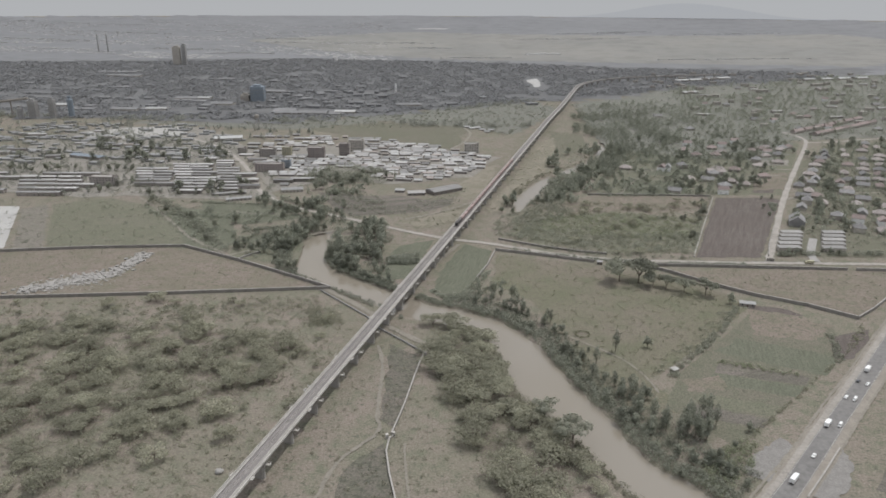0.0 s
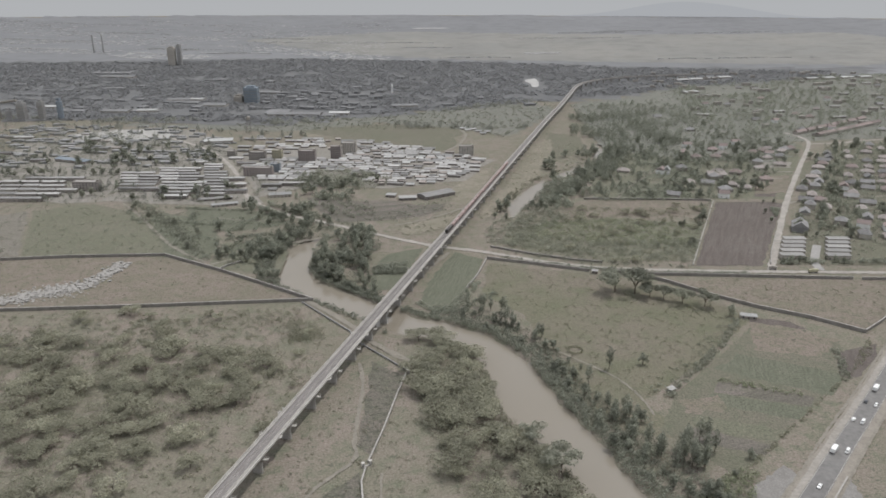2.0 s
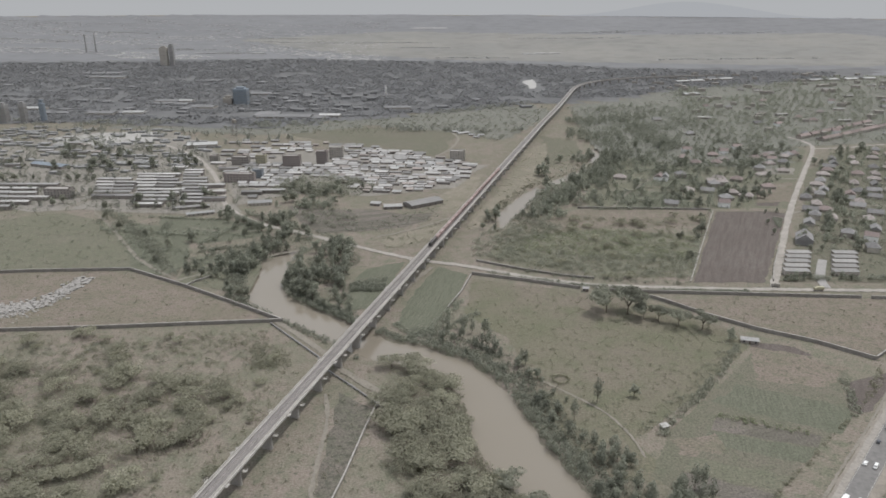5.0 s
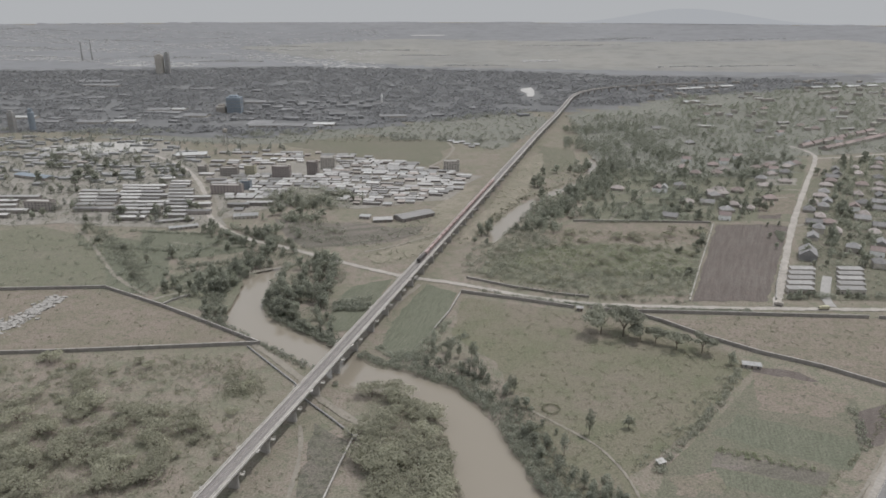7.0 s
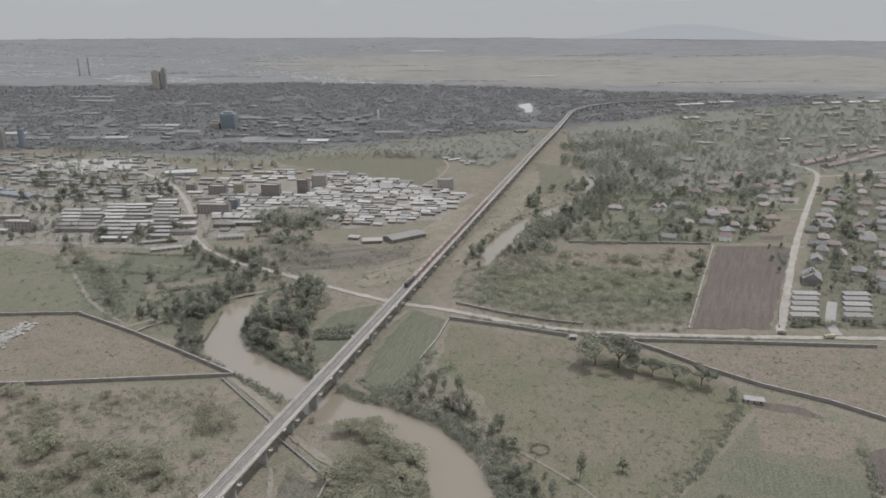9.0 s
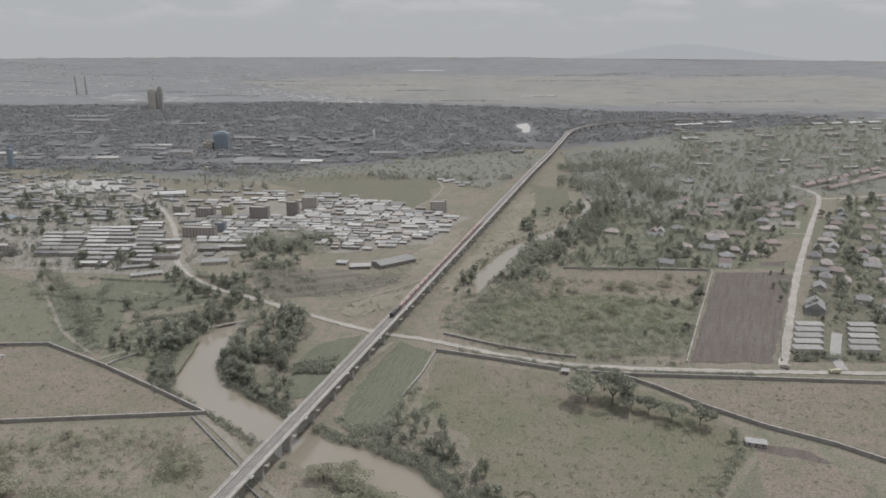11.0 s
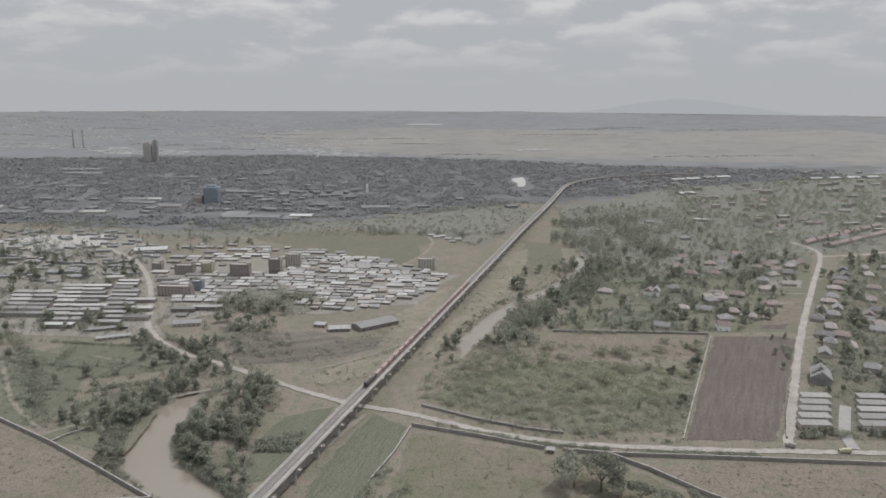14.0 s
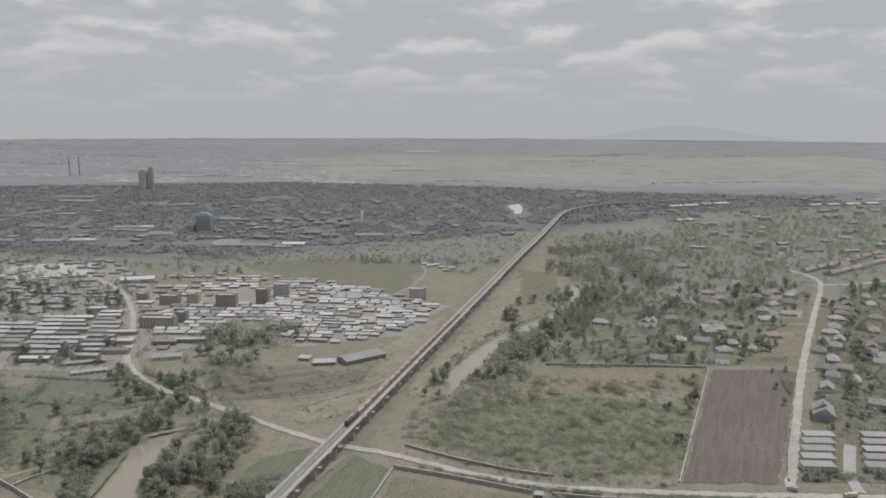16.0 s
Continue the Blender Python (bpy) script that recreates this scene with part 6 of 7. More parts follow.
def flats(label, L, W, floors, bays, wall, roof_tank=True):
    """A flat-roofed block with windows on every storey."""
    ob = Model("apartment_block", label, "building", "apartment blocks", L)
    H = floors * 3.0
    ob.add("wall", boxes((-L / 2, L / 2, -W / 2, W / 2, -0.3, H)), M[wall])
    ob.add("parapet", boxes((-L / 2 - 0.05, L / 2 + 0.05, -W / 2 - 0.05, -W / 2 + 0.25, H, H + 1), (-L / 2 - 0.05, L / 2 + 0.05, W / 2 - 0.25, W / 2 + 0.05, H, H + 1),
                          (-L / 2 - 0.05, -L / 2 + 0.25, -W / 2 + 0.25, W / 2 - 0.25, H, H + 1), (L / 2 - 0.25, L / 2 + 0.05, -W / 2 + 0.25, W / 2 - 0.25, H, H + 1)), M[wall])
    ob.add("roof", boxes((-L / 2 + 0.25, L / 2 - 0.25, -W / 2 + 0.25, W / 2 - 0.25, H, H + 0.15)), M["concrete"])
    ob.add("stair_house", boxes((L / 2 - 4, L / 2 - 0.5, -1.5, 1.5, H + 0.15, H + 2.8)), M["plaster"])
    for fl in range(floors):
        ob.add("floor_band", boxes((-L / 2 - 0.08, L / 2 + 0.08, -W / 2 - 0.08, W / 2 + 0.08, fl * 3.0 - 0.12, fl * 3.0 + 0.12)), M["concrete"])
        for i in range(bays):
            ob.add("window", WINDOW, None, pose(-L / 2 + L * (i + 0.5) / bays, -W / 2, fl * 3.0 + 1.0))
        for i in range(3):
            ob.add("window", WINDOW, None, pose(L / 2, -W / 2 + W * (i + 0.5) / 3, fl * 3.0 + 1.0, 0, 0, 90))
    return ob


brng = np.random.RandomState(11)
SHACKS = [low_house("tin_shack", lab, "house", "tin-roofed settlement houses", L, W, 2.5, wl_, rf, "lean" if i % 3 else "gable", 1, 0.2)
          for i, (L, W, wl_, rf, lab) in enumerate((
              (9, 7, "mud_wall", "tin", "small shack with grey corrugated tin roof"), (13, 7.5, "mud_wall", "tin", "long shack with grey corrugated tin roof"), (18, 8, "mud_wall", "tin", "long tin-roofed row of rooms"),
              (11, 8, "plaster", "bright_tin", "shack with bright new tin roof"), (9, 8, "mud_wall", "rust_tin", "small shack with rusty tin roof"), (22, 8, "mud_wall", "tin", "long tin-roofed row of rooms"),
              (11, 9, "plaster", "tin", "plastered house with grey tin roof"), (15, 7, "mud_wall", "rust_tin", "long shack with rusty tin roof")))]
ROWS_ = [low_house("row_house", lab, "house", "village row houses", L, 8.4, 4.8, wl_, rf, st, 3, 0.10)
         for L, wl_, rf, st, lab in ((26, "mud_wall", "tin", "gable", "long row of rooms with grey tin roof"), (32, "mud_wall", "pale_tin", "gable", "long row of rooms with pale tin roof"),
                                     (22, "plaster", "tin", "lean", "plastered row with grey lean-to roof"), (28, "mud_wall", "grey_tile", "gable", "long row of rooms with dark grey roof"))]
VILLAS = [low_house("estate_house", lab, "house", "estate houses", L, W, H, wl_, rf, st, 2, 0.32)
          for L, W, H, wl_, rf, st, lab in ((16, 12, 3.6, "plaster", "red_tile", "hip", "plastered bungalow with faded red hip roof"), (17, 11, 3.4, "plaster", "pink_tile", "hip", "bungalow with pale pinkish tiled roof"),
                                            (14, 12, 6.0, "plaster", "grey_tile", "hip", "two-storey house with dark grey hip roof"), (17, 11, 3.4, "plaster", "grey_tile", "gable", "bungalow with grey sheet roof"),
                                            (13, 11, 6.0, "white_paint", "red_tile", "gable", "tall white house with red gable roof"), (16, 13, 3.6, "plaster", "grey_tile", "hip", "bungalow with dark grey tiled roof"))]


def stand(model, x, y, rot):
    return model.stand(x, y, rot)


HOUSE = []


def clear(x, y, r):
    return all((a - x) ** 2 + (b - y) ** 2 > (q + r) ** 2 for a, b, q in HOUSE) and near_line(DIRT_ROAD, x, y) > 6 + r * 0.6 and near_line(SIDE_ROAD, x, y) > 7 + r * 0.6 and near_line(spine, x, y) > 12 + r


# the dense settlement beside the viaduct
SLUM = [(-95, 970), (-130, 1090), (-125, 1170), (-91, 1235), (-4, 1222), (96, 1113), (52, 1000), (-14, 956)]
yy = 960.0
while yy < 1235:
    xx = -130.0 + brng.uniform(0, 10)
    while xx < 95:
        pr = SHACKS[brng.choice(8, p=[0.18, 0.2, 0.16, 0.07, 0.11, 0.1, 0.08, 0.10])]
        ln = pr.length
        y2 = yy - xx * 0.10 + brng.uniform(-2, 2)
        if inside(SLUM, xx + ln / 2, y2) and near_line(spine, xx + ln / 2, y2) > 22 and brng.rand() < 0.84:
            stand(pr, xx + ln / 2, y2, -6 + brng.uniform(-5, 5) + (180 if brng.rand() < 0.3 else 0))
            HOUSE.append((xx + ln / 2, y2, ln * 0.4))
        xx += ln + brng.uniform(1.0, 5.0)
    yy += brng.uniform(11.5, 14.5)
# settlement west part
yy = 985.0
while yy < 1125:
    xx = -232.0 + (yy - 985) * -0.35
    while xx < -125:
        pr = SHACKS[brng.choice([1, 2, 3, 5, 6])]
        ln = pr.length
        if brng.rand() < 0.85 and not (-165 < xx < -100 and yy < 1030):
            stand(pr, xx + ln / 2, yy - xx * 0.03, -3 + brng.uniform(-4, 4))
            HOUSE.append((xx + ln / 2, yy, ln * 0.4))
        xx += ln + brng.uniform(1.5, 6.0)
    yy += brng.uniform(13, 17)
# rows of shacks behind the apartment blocks
BEHIND = [(-334, 1271), (-309, 1318), (-203, 1304), (-106, 1275), (-40, 1255), (-98, 1195), (-135, 1215), (-200, 1160), (-300, 1150)]
yy = 1155.0
while yy < 1318:
    xx = -330.0 + brng.uniform(0, 10)
    while xx < -35:
        pr = SHACKS[brng.choice(8, p=[0.1, 0.2, 0.2, 0.12, 0.06, 0.2, 0.06, 0.06])]
        ln = pr.length
        if inside(BEHIND, xx + ln / 2, yy) and brng.rand() < 0.62 and near_line(DIRT_ROAD, xx + ln / 2, yy) > 14:
            stand(pr, xx + ln / 2, yy, -4 + brng.uniform(-5, 5))
            HOUSE.append((xx + ln / 2, yy, ln * 0.4))
        xx += ln + brng.uniform(1.0, 6.0)
    yy += brng.uniform(15, 19)
# village rows
for block, st in (([(-280, 900), (-238, 905), (-291, 1078), (-335, 1078)], 17), ([(-331, 890), (-283, 897), (-342, 1060), (-391, 1052)], 17), ([(-400, 930), (-345, 928), (-386, 1030), (-434, 1022)], 17),
                  ([(-531, 878), (-448, 884), (-490, 998), (-583, 990)], 21), ([(-650, 890), (-560, 890), (-600, 1000), (-690, 1000)], 24)):
    yy = min(p[1] for p in block) + 4.0
    while yy < max(p[1] for p in block):
        xs_ = [x for x in range(-700, -200) if inside(block, x, yy)]
        if xs_:
            xx = xs_[0] + brng.uniform(-1, 2)
            while xx < xs_[-1] - 9:
                pr = ROWS_[brng.choice(4, p=[0.42, 0.24, 0.2, 0.14])]
                ln = pr.length
                if brng.rand() < 0.93 and clear(xx + ln / 2, yy, 3):
                    stand(pr, xx + ln / 2, yy, brng.uniform(-2, 2))
                    HOUSE.append((xx + ln / 2, yy, 7))
                xx += ln + brng.uniform(1.0, 2.5)
        yy += st + brng.uniform(-1, 1)
HALL = low_house("market_hall", "long hall with faded blue sheet roof beside a bare yard", "hall", "", 62, 16, 4.5, "mud_wall", "blue_paint", "gable", 8, 0.1)
HALL.stand(-545, 1108, -22)
HOUSE.append((-545, 1108, 34))
HOUSE.append((-480, 1065, 26))
# scattered village houses further back
VILLAGE = [(-760, 1290), (-700, 1380), (-480, 1390), (-360, 1240), (-330, 1110), (-480, 1100), (-700, 1100)]
for _ in range(420):
    x, y = brng.uniform(-760, -330), brng.uniform(1090, 1390)
    pr = (SHACKS + ROWS_)[brng.randint(12)]
    if inside(VILLAGE, x, y) and clear(x, y, 9) and len(HOUSE) < 385:
        stand(pr, x, y, brng.uniform(-8, 8))
        HOUSE.append((x, y, 9))
# estate houses
n = 0
for x, y in ((653, 1162), (620, 1109), (587, 1060), (564, 1022), (524, 969), (543, 972), (501, 934), (522, 942), (500, 905), (479, 878), (470, 850), (452, 826), (496, 878), (488, 846), (606, 1085), (640, 1132), (548, 1000), (472, 782), (560, 940), (545, 895)):
    stand(VILLAS[brng.choice(6, p=[0.16, 0.36, 0.08, 0.22, 0.06, 0.12])], x, y, -24 + brng.choice([0, 90]) + brng.uniform(-5, 5))
    HOUSE.append((x, y, 8))
for row in range(16):
    for col in range(9):
        u = row / 15
        x, y = 420 + 290 * u + (52, 74, 104, 126, 158, 180, 212, 234, 266)[col] + brng.uniform(-3, 3), 735 + 500 * u - col * 4 + brng.uniform(-5, 5)
        if brng.rand() < 0.8 and clear(x, y, 8) and not (x < 470 and y < 760):
            stand(VILLAS[brng.choice(6, p=[0.2, 0.3, 0.12, 0.16, 0.08, 0.14])], x, y, -24 + brng.choice([0, 90]) + brng.uniform(-6, 6))
            HOUSE.append((x, y, 8))
# houses on the other side of the street
for x, y in ((558, 1184), (588, 1180), (553, 1152), (566, 1140), (427, 1034), (387, 966), (362, 970), (428, 942), (384, 900), (415, 958), (450, 1028), (321, 905), (429, 1135), (461, 1136), (508, 1090), (290, 1040)):
    stand(VILLAS[brng.choice(6, p=[0.26, 0.24, 0.14, 0.1, 0.08, 0.18])], x, y, -20 + brng.uniform(-12, 12))
    HOUSE.append((x, y, 11))
for i, (x, y) in enumerate(((535, 1170), (572, 1200), (612, 1205), (598, 1196), (540, 1130))):
    VILLAS[(0, 1, 0, 5, 1)[i]].stand(x, y, -16 + 9 * i)
    HOUSE.append((x, y, 9))
for i, (x, y) in enumerate(((619, 1104), (689, 1171), (652, 1132), (673, 1133), (639, 1063), (604, 1010), (584, 963), (558, 914))):
    if clear(x, y, 5):
        VILLAS[(0, 1, 5, 1)[i % 4]].stand(x, y, -24 + 90 * (i % 2))
        HOUSE.append((x, y, 8))
VILLAS[4].stand(343, 1033, 60)
HOUSE.append((343, 1033, 10))
WESTGARDENS = [(360, 900), (430, 900), (560, 1110), (640, 1260), (430, 1240), (380, 1080)]
for _ in range(160):
    x, y = brng.uniform(360, 640), brng.uniform(895, 1260)
    if inside(WESTGARDENS, x, y) and clear(x, y, 16) and n < 12:
        n += 1
        stand(VILLAS[brng.randint(6)], x, y, brng.uniform(-15, 15))
        HOUSE.append((x, y, 14))
for _ in range(300):
    x, y = brng.uniform(450, 1300), brng.uniform(1300, 2100)
    if inside([(420, 1300), (700, 1300), (1200, 1450), (1350, 2100), (700, 2000), (520, 1700)], x, y) and clear(x, y, 18) and n < 52:
        n += 1
        stand((VILLAS + ROWS_)[brng.randint(10)], x, y, brng.uniform(-20, 20))
        HOUSE.append((x, y, 18))

# buildings along the village street
for i, (x, y) in enumerate(((-222, 985), (-218, 1000), (-262, 1062), (-272, 1085), (-288, 1105), (-300, 1128), (-200, 935), (-205, 952), (-180, 960), (-345, 1090), (-330, 1068), (-292, 1010), (-283, 985), (-270, 960))):
    if clear(x, y, 6):
        stand((ROWS_ + SHACKS[4:7])[i % 7], x, y, -4 + 2 * (i % 5))
        HOUSE.append((x, y, 9))


# trees that stand between the houses
def grove(kind, poly, count, smin, smax, gap=0.5):
    xs, ys = [p[0] for p in poly], [p[1] for p in poly]
    done = 0
    for _ in range(count * 20):
        x, y, s = prng.uniform(min(xs), max(xs)), prng.uniform(min(ys), max(ys)), prng.uniform(smin, smax)
        if done < count and inside(poly, x, y) and clear(x, y, 2 * s) and open_land(x, y, 2.0 * s) and not taken(x, y, 2.2 * s * gap):
            plant(kind, x, y, s, prng.uniform(0, 360))
            done += 1


for kind, x, y, s in (("broad", 463, 805, 1.6), ("broad", 478, 838, 1.4), ("broad", 470, 820, 1.5), ("far_broad", 675, 1179, 1.4), ("far_broad", 738, 1232, 1.4), ("grey", 433, 803, 1.1), ("grey", 409, 737, 0.8), ("grey", 422, 738, 0.9), ("grey", 349, 657, 0.7),
                      ("broad", 357, 658, 0.9), ("broad", 366, 659, 0.8), ("grey", 372, 662, 0.8), ("broad", 400, 660, 0.8), ("grey", 408, 658, 0.8), ("grey", 396, 668, 0.6), ("far_broad", 555, 980, 1.2), ("far_grey", 447, 760, 0.9),
                      ("far_broad", 611, 1247, 1.5), ("far_broad", 538, 1175, 1.3), ("far_broad", 510, 1175, 1.3), ("broad", 408, 908, 1.2), ("far_gum", 441, 938, 1.0), ("far_broad", 398, 946, 1.2), ("far_broad", 355, 936, 1.2), ("far_grey", 334, 943, 1.1),
                      ("far_broad", 182, 1055, 1.9), ("far_broad", 189, 1062, 1.5), ("far_broad", 199, 1128, 1.3), ("far_broad", 222, 1142, 1.4), ("far_broad", 244, 1150, 1.2), ("grey", 422, 870, 0.7), ("grey", 436, 872, 0.7), ("grey", 406, 827, 0.9), ("broad", 396, 790, 0.9)):
    plant(kind, x, y, s, prng.uniform(0, 360))
ESTATE = [(400, 740), (460, 850), (585, 1080), (690, 1235), (900, 1290), (800, 1080), (640, 800), (560, 680), (440, 740)]
GARDENS = [(225, 895), (360, 892), (430, 900), (560, 1110), (640, 1260), (430, 1240), (300, 1200), (240, 1000)]
grove("far_broad", ESTATE, 28, 0.8, 1.4)
grove("far_grey", ESTATE, 34, 0.7, 1.2)
grove("far_broad", GARDENS, 32, 0.8, 1.4)
grove("far_grey", GARDENS, 20, 0.7, 1.2)
grove("far_gum", GARDENS, 10, 0.7, 1.0)
grove("far_grey", [(-480, 880), (-215, 880), (-330, 1200), (-620, 1300), (-650, 950)], 24, 0.8, 1.4)
grove("far_broad", [(-480, 880), (-215, 880), (-330, 1200), (-620, 1300), (-650, 950)], 10, 0.8, 1.4)


def far_trees(poly, count, label, seed, mat="hazed_leaf", w=3.2, h=9.0, grain=0.02):
    """Many far trees as one stand, kept clear of the houses."""
    rng = np.random.RandomState(seed)
    xs, ys = [p[0] for p in poly], [p[1] for p in poly]
    lobes = []
    for _ in range(count * 14):
        x, y, s = rng.uniform(min(xs), max(xs)), rng.uniform(min(ys), max(ys)), rng.uniform(0.6, 1.3)
        if len(lobes) < count * 4 and inside(poly, x, y) and clear(x, y, 1) and open_land(x, y, 2) and noise.noise(Vector((x * grain, y * grain, seed))) > -0.05:
            for k in range(4):
                u = k / 3
                lobes.append((x + rng.normal() * w * 0.35, y + rng.normal() * w * 0.35, rise(x, y) + h * s * (0.25 + 0.6 * u), w * s * (0.8 - 0.35 * u), w * s * (0.8 - 0.35 * u), h * s * 0.16))
    tagged(new("woods", leaf_mesh("woods", lobes, len(lobes) * 14, 1.1, M[mat], rng, 0.9)), label, "woods", kind="stuff")


far_trees(ESTATE, 300, "garden trees between estate houses", 71, "dark_leaf", 3.0, 7.5)
far_trees(GARDENS, 260, "mixed trees between gardens and houses", 72, "dark_leaf", 2.8, 7.5, 0.03)
far_trees([(165, 822), (205, 886), (235, 905), (266, 1030), (330, 1112), (262, 1112), (222, 1030), (160, 972), (150, 880)], 150, "dense dark trees beside the upper river", 82, "dark_leaf", 3.6, 9)
far_trees([(250, 1205), (262, 1050), (330, 1115), (440, 1260), (445, 1570), (295, 1540)], 420, "dense stand of tall dark trees behind the gardens", 83, "dark_leaf", 4.2, 12, 0.01)
far_trees([(640, 1260), (1000, 1330), (1450, 1560), (1700, 2250), (1250, 2260), (700, 2040), (540, 1760), (520, 1500)], 900, "scattered dark trees among far houses", 84, "dark_leaf", 5.0, 10, 0.008)
far_trees([(-1500, 1590), (-709, 1462), (-285, 1435), (-103, 1540), (243, 1750), (260, 1800), (-103, 1605), (-285, 1495), (-709, 1520), (-1500, 1650)], 420, "ragged edge of the woods behind the plain", 85, "hazed_leaf", 5.5, 7, 0.006)
far_trees([(330, 1115), (440, 1120), (560, 1130), (640, 1290), (560, 1480), (440, 1260)], 120, "trees between far garden plots", 86, "dark_leaf", 3.6, 9, 0.02)
far_trees([(300, 1215), (430, 1250), (560, 1300), (560, 1700), (420, 1750), (320, 1500)], 300, "dense trees beyond the gardens", 73, "dark_leaf", 4.5, 12)
far_trees([(560, 1290), (900, 1330), (1200, 1500), (1000, 1900), (600, 1800)], 380, "dense trees of the far estates", 74, "dark_leaf", 4.5, 12, 0.012)
far_trees([(-70, 1405), (190, 1400), (200, 1440), (-70, 1450)], 70, "row of dark trees across the plain", 75, w=4, h=10)
far_trees([(-480, 880), (-215, 880), (-330, 1200), (-620, 1300), (-650, 950)], 120, "trees between village houses", 76)
far_trees([(-620, 1250), (-330, 1180), (-200, 1300), (-300, 1420), (-620, 1430)], 120, "trees behind the village", 77)
far_trees([(205, 895), (255, 985), (300, 1100), (335, 1225), (285, 1230), (245, 1100), (205, 1000), (170, 920)], 150, "tall dense trees beside the upper river", 78, "dark_leaf", 4, 12)
far_trees([(-185, 950), (-80, 930), (-35, 980), (-105, 1040), (-175, 1030)], 60, "large grey-green trees in front of the settlement", 79, "grey_leaf", 5, 9)
far_trees([(-300, 860), (-205, 850), (-150, 905), (-90, 900), (-120, 850), (-170, 840), (-190, 862)], 40, "trees along the village street and gardens", 80, "dark_leaf", 3.4, 8)
far_trees([(-330, 870), (-200, 700), (-150, 690), (-140, 800), (-250, 850)], 22, "small trees among the garden plots", 81, "dark_leaf", 3.0, 6)
for x, y in ((-483, 1117), (-468, 1117), (-454, 1099), (-337, 1100), (-331, 1118), (-551, 1173), (-534, 1164), (-467, 1164), (-653, 1107), (-616, 1017), (-327, 884), (-289, 886), (-274, 892), (-564, 1017), (-547, 1017), (-474, 1018), (-430, 1117)):
    plant("far_grey", x, y, prng.uniform(1.0, 1.6), prng.uniform(0, 360))
for x, y in ((-559, 1177), (-569, 1217), (-474, 1094), (-481, 1140), (-445, 1083), (-345, 1117), (-471, 1178), (-457, 1178), (-462, 1022), (-292, 912), (-277, 912), (-333, 911), (-387, 1094), (-463, 1062), (-532, 1093),
             (226, 1014), (230, 973), (263, 1058), (285, 1107), (309, 1134), (274, 1161), (247, 1133), (408, 955), (418, 927), (444, 955), (360, 1095), (391, 1108), (412, 1254), (367, 1254)):
    plant("far_broad", x, y, prng.uniform(1.1, 1.7), prng.uniform(0, 360))
for x, y in ((523, 903), (502, 871), (474, 832), (538, 914), (449, 960), (396, 895), (383, 985), (349, 946), (693, 1213), (755, 1259), (610, 1131), (560, 1031), (512, 949), (524, 1208), (471, 1110), (178, 1062), (180, 995), (620, 1180), (600, 1160)):
    if clear(x, y, 2):
        plant("far_broad", x, y, prng.uniform(1.0, 1.5), prng.uniform(0, 360))
for x, y, k in ((100, 841, 1.6), (92, 832, 1.2), (84, 806, 0.9), (96, 800, 0.8)):
    plant("broad", x, y, k, prng.uniform(0, 360))
clumps("bushes", [(66, 722), (76, 781), (92, 806), (112, 830), (125, 762), (92, 702)], 190, 2.6, 3.0, "grey_leaf", 40, 0.5, "grey-green bushes between viaduct and scrub land", "bushes", 70)
clumps("scrub", [(-118, 712), (-104, 744), (-90, 742), (-104, 706)], 70, 1.9, 2.6, "dark_leaf", 24, 0.5, "dense bushes at the head of the river bend", "scrub", 71)
for x, y in ((-202, 830), (-188, 818), (-174, 806), (-160, 795), (-145, 783), (-131, 773), (-171, 783), (-147, 762), (-156, 836), (-134, 843), (-214, 842), (-165, 712), (-148, 722), (-130, 731), (-144, 678), (-150, 640), (-142, 622), (-155, 660)):
    plant("broad", x, y, prng.uniform(0.8, 1.2), prng.uniform(0, 360))
for x, y in ((150, 348), (155, 343), (162, 344), (145, 341), (157, 359), (124, 388), (132, 376), (137, 363), (141, 352)):
    plant("gum", x, y, prng.uniform(0.8, 1.05), prng.uniform(0, 360))
for x, y in ((124, 392), (130, 372), (117, 363), (113, 384), (125, 360), (132, 350), (140, 388)):
    plant("broad", x, y, prng.uniform(0.8, 1.1), prng.uniform(0, 360))
clumps("scrub", [(-119, 596), (-134, 630), (-139, 660), (-138, 690), (-130, 715), (-144, 720), (-158, 690), (-154, 640), (-136, 600)], 330, 2.2, 3.4, "dark_leaf", 24, 0.55, "dense bushes on the outer river bend", "scrub", 67)
clumps("scrub", [(150, 292), (160, 300), (178, 318), (190, 340), (180, 345), (160, 325), (142, 305)], 150, 2.0, 2.6, "lush_leaf", 24, 0.5, "bright green bushes above the river", "scrub", 68)

# ---- single buildings ----
for x, y, L, W, fl, bays, wl_, lab in ((-142, 1128, 16, 11, 7, 5, "brick_red", "seven-storey grey-brown apartment block"), (-126, 1172, 22, 11, 6, 6, "plaster", "six-storey plastered apartment block"),
                                      (-184, 1108, 26, 11, 6, 7, "brick_red", "six-storey reddish apartment block"), (-265, 1126, 26, 10, 4, 7, "mud_wall", "four-storey dark apartment block"),
                                      (-234, 1126, 15, 10, 5, 4, "yellow_paint", "five-storey yellow painted apartment block"), (-219, 1043, 13, 9, 4, 4, "blue_paint", "four-storey block with faded blue paint"),
                                      (64, 1160, 24, 12, 5, 6, "plaster", "five-storey grey block at the settlement edge"), (-238, 1018, 42, 10, 4, 10, "brick_red", "long four-storey brown block"),
                                      (-444, 936, 34, 12, 4, 8, "mud_wall", "four-storey dark block on a bare lot"), (-312, 1150, 14, 9, 3, 4, "plaster", "three-storey plastered apartment block")):
    flats(lab, L, W, fl, bays, wl_).stand(x, y, -3)
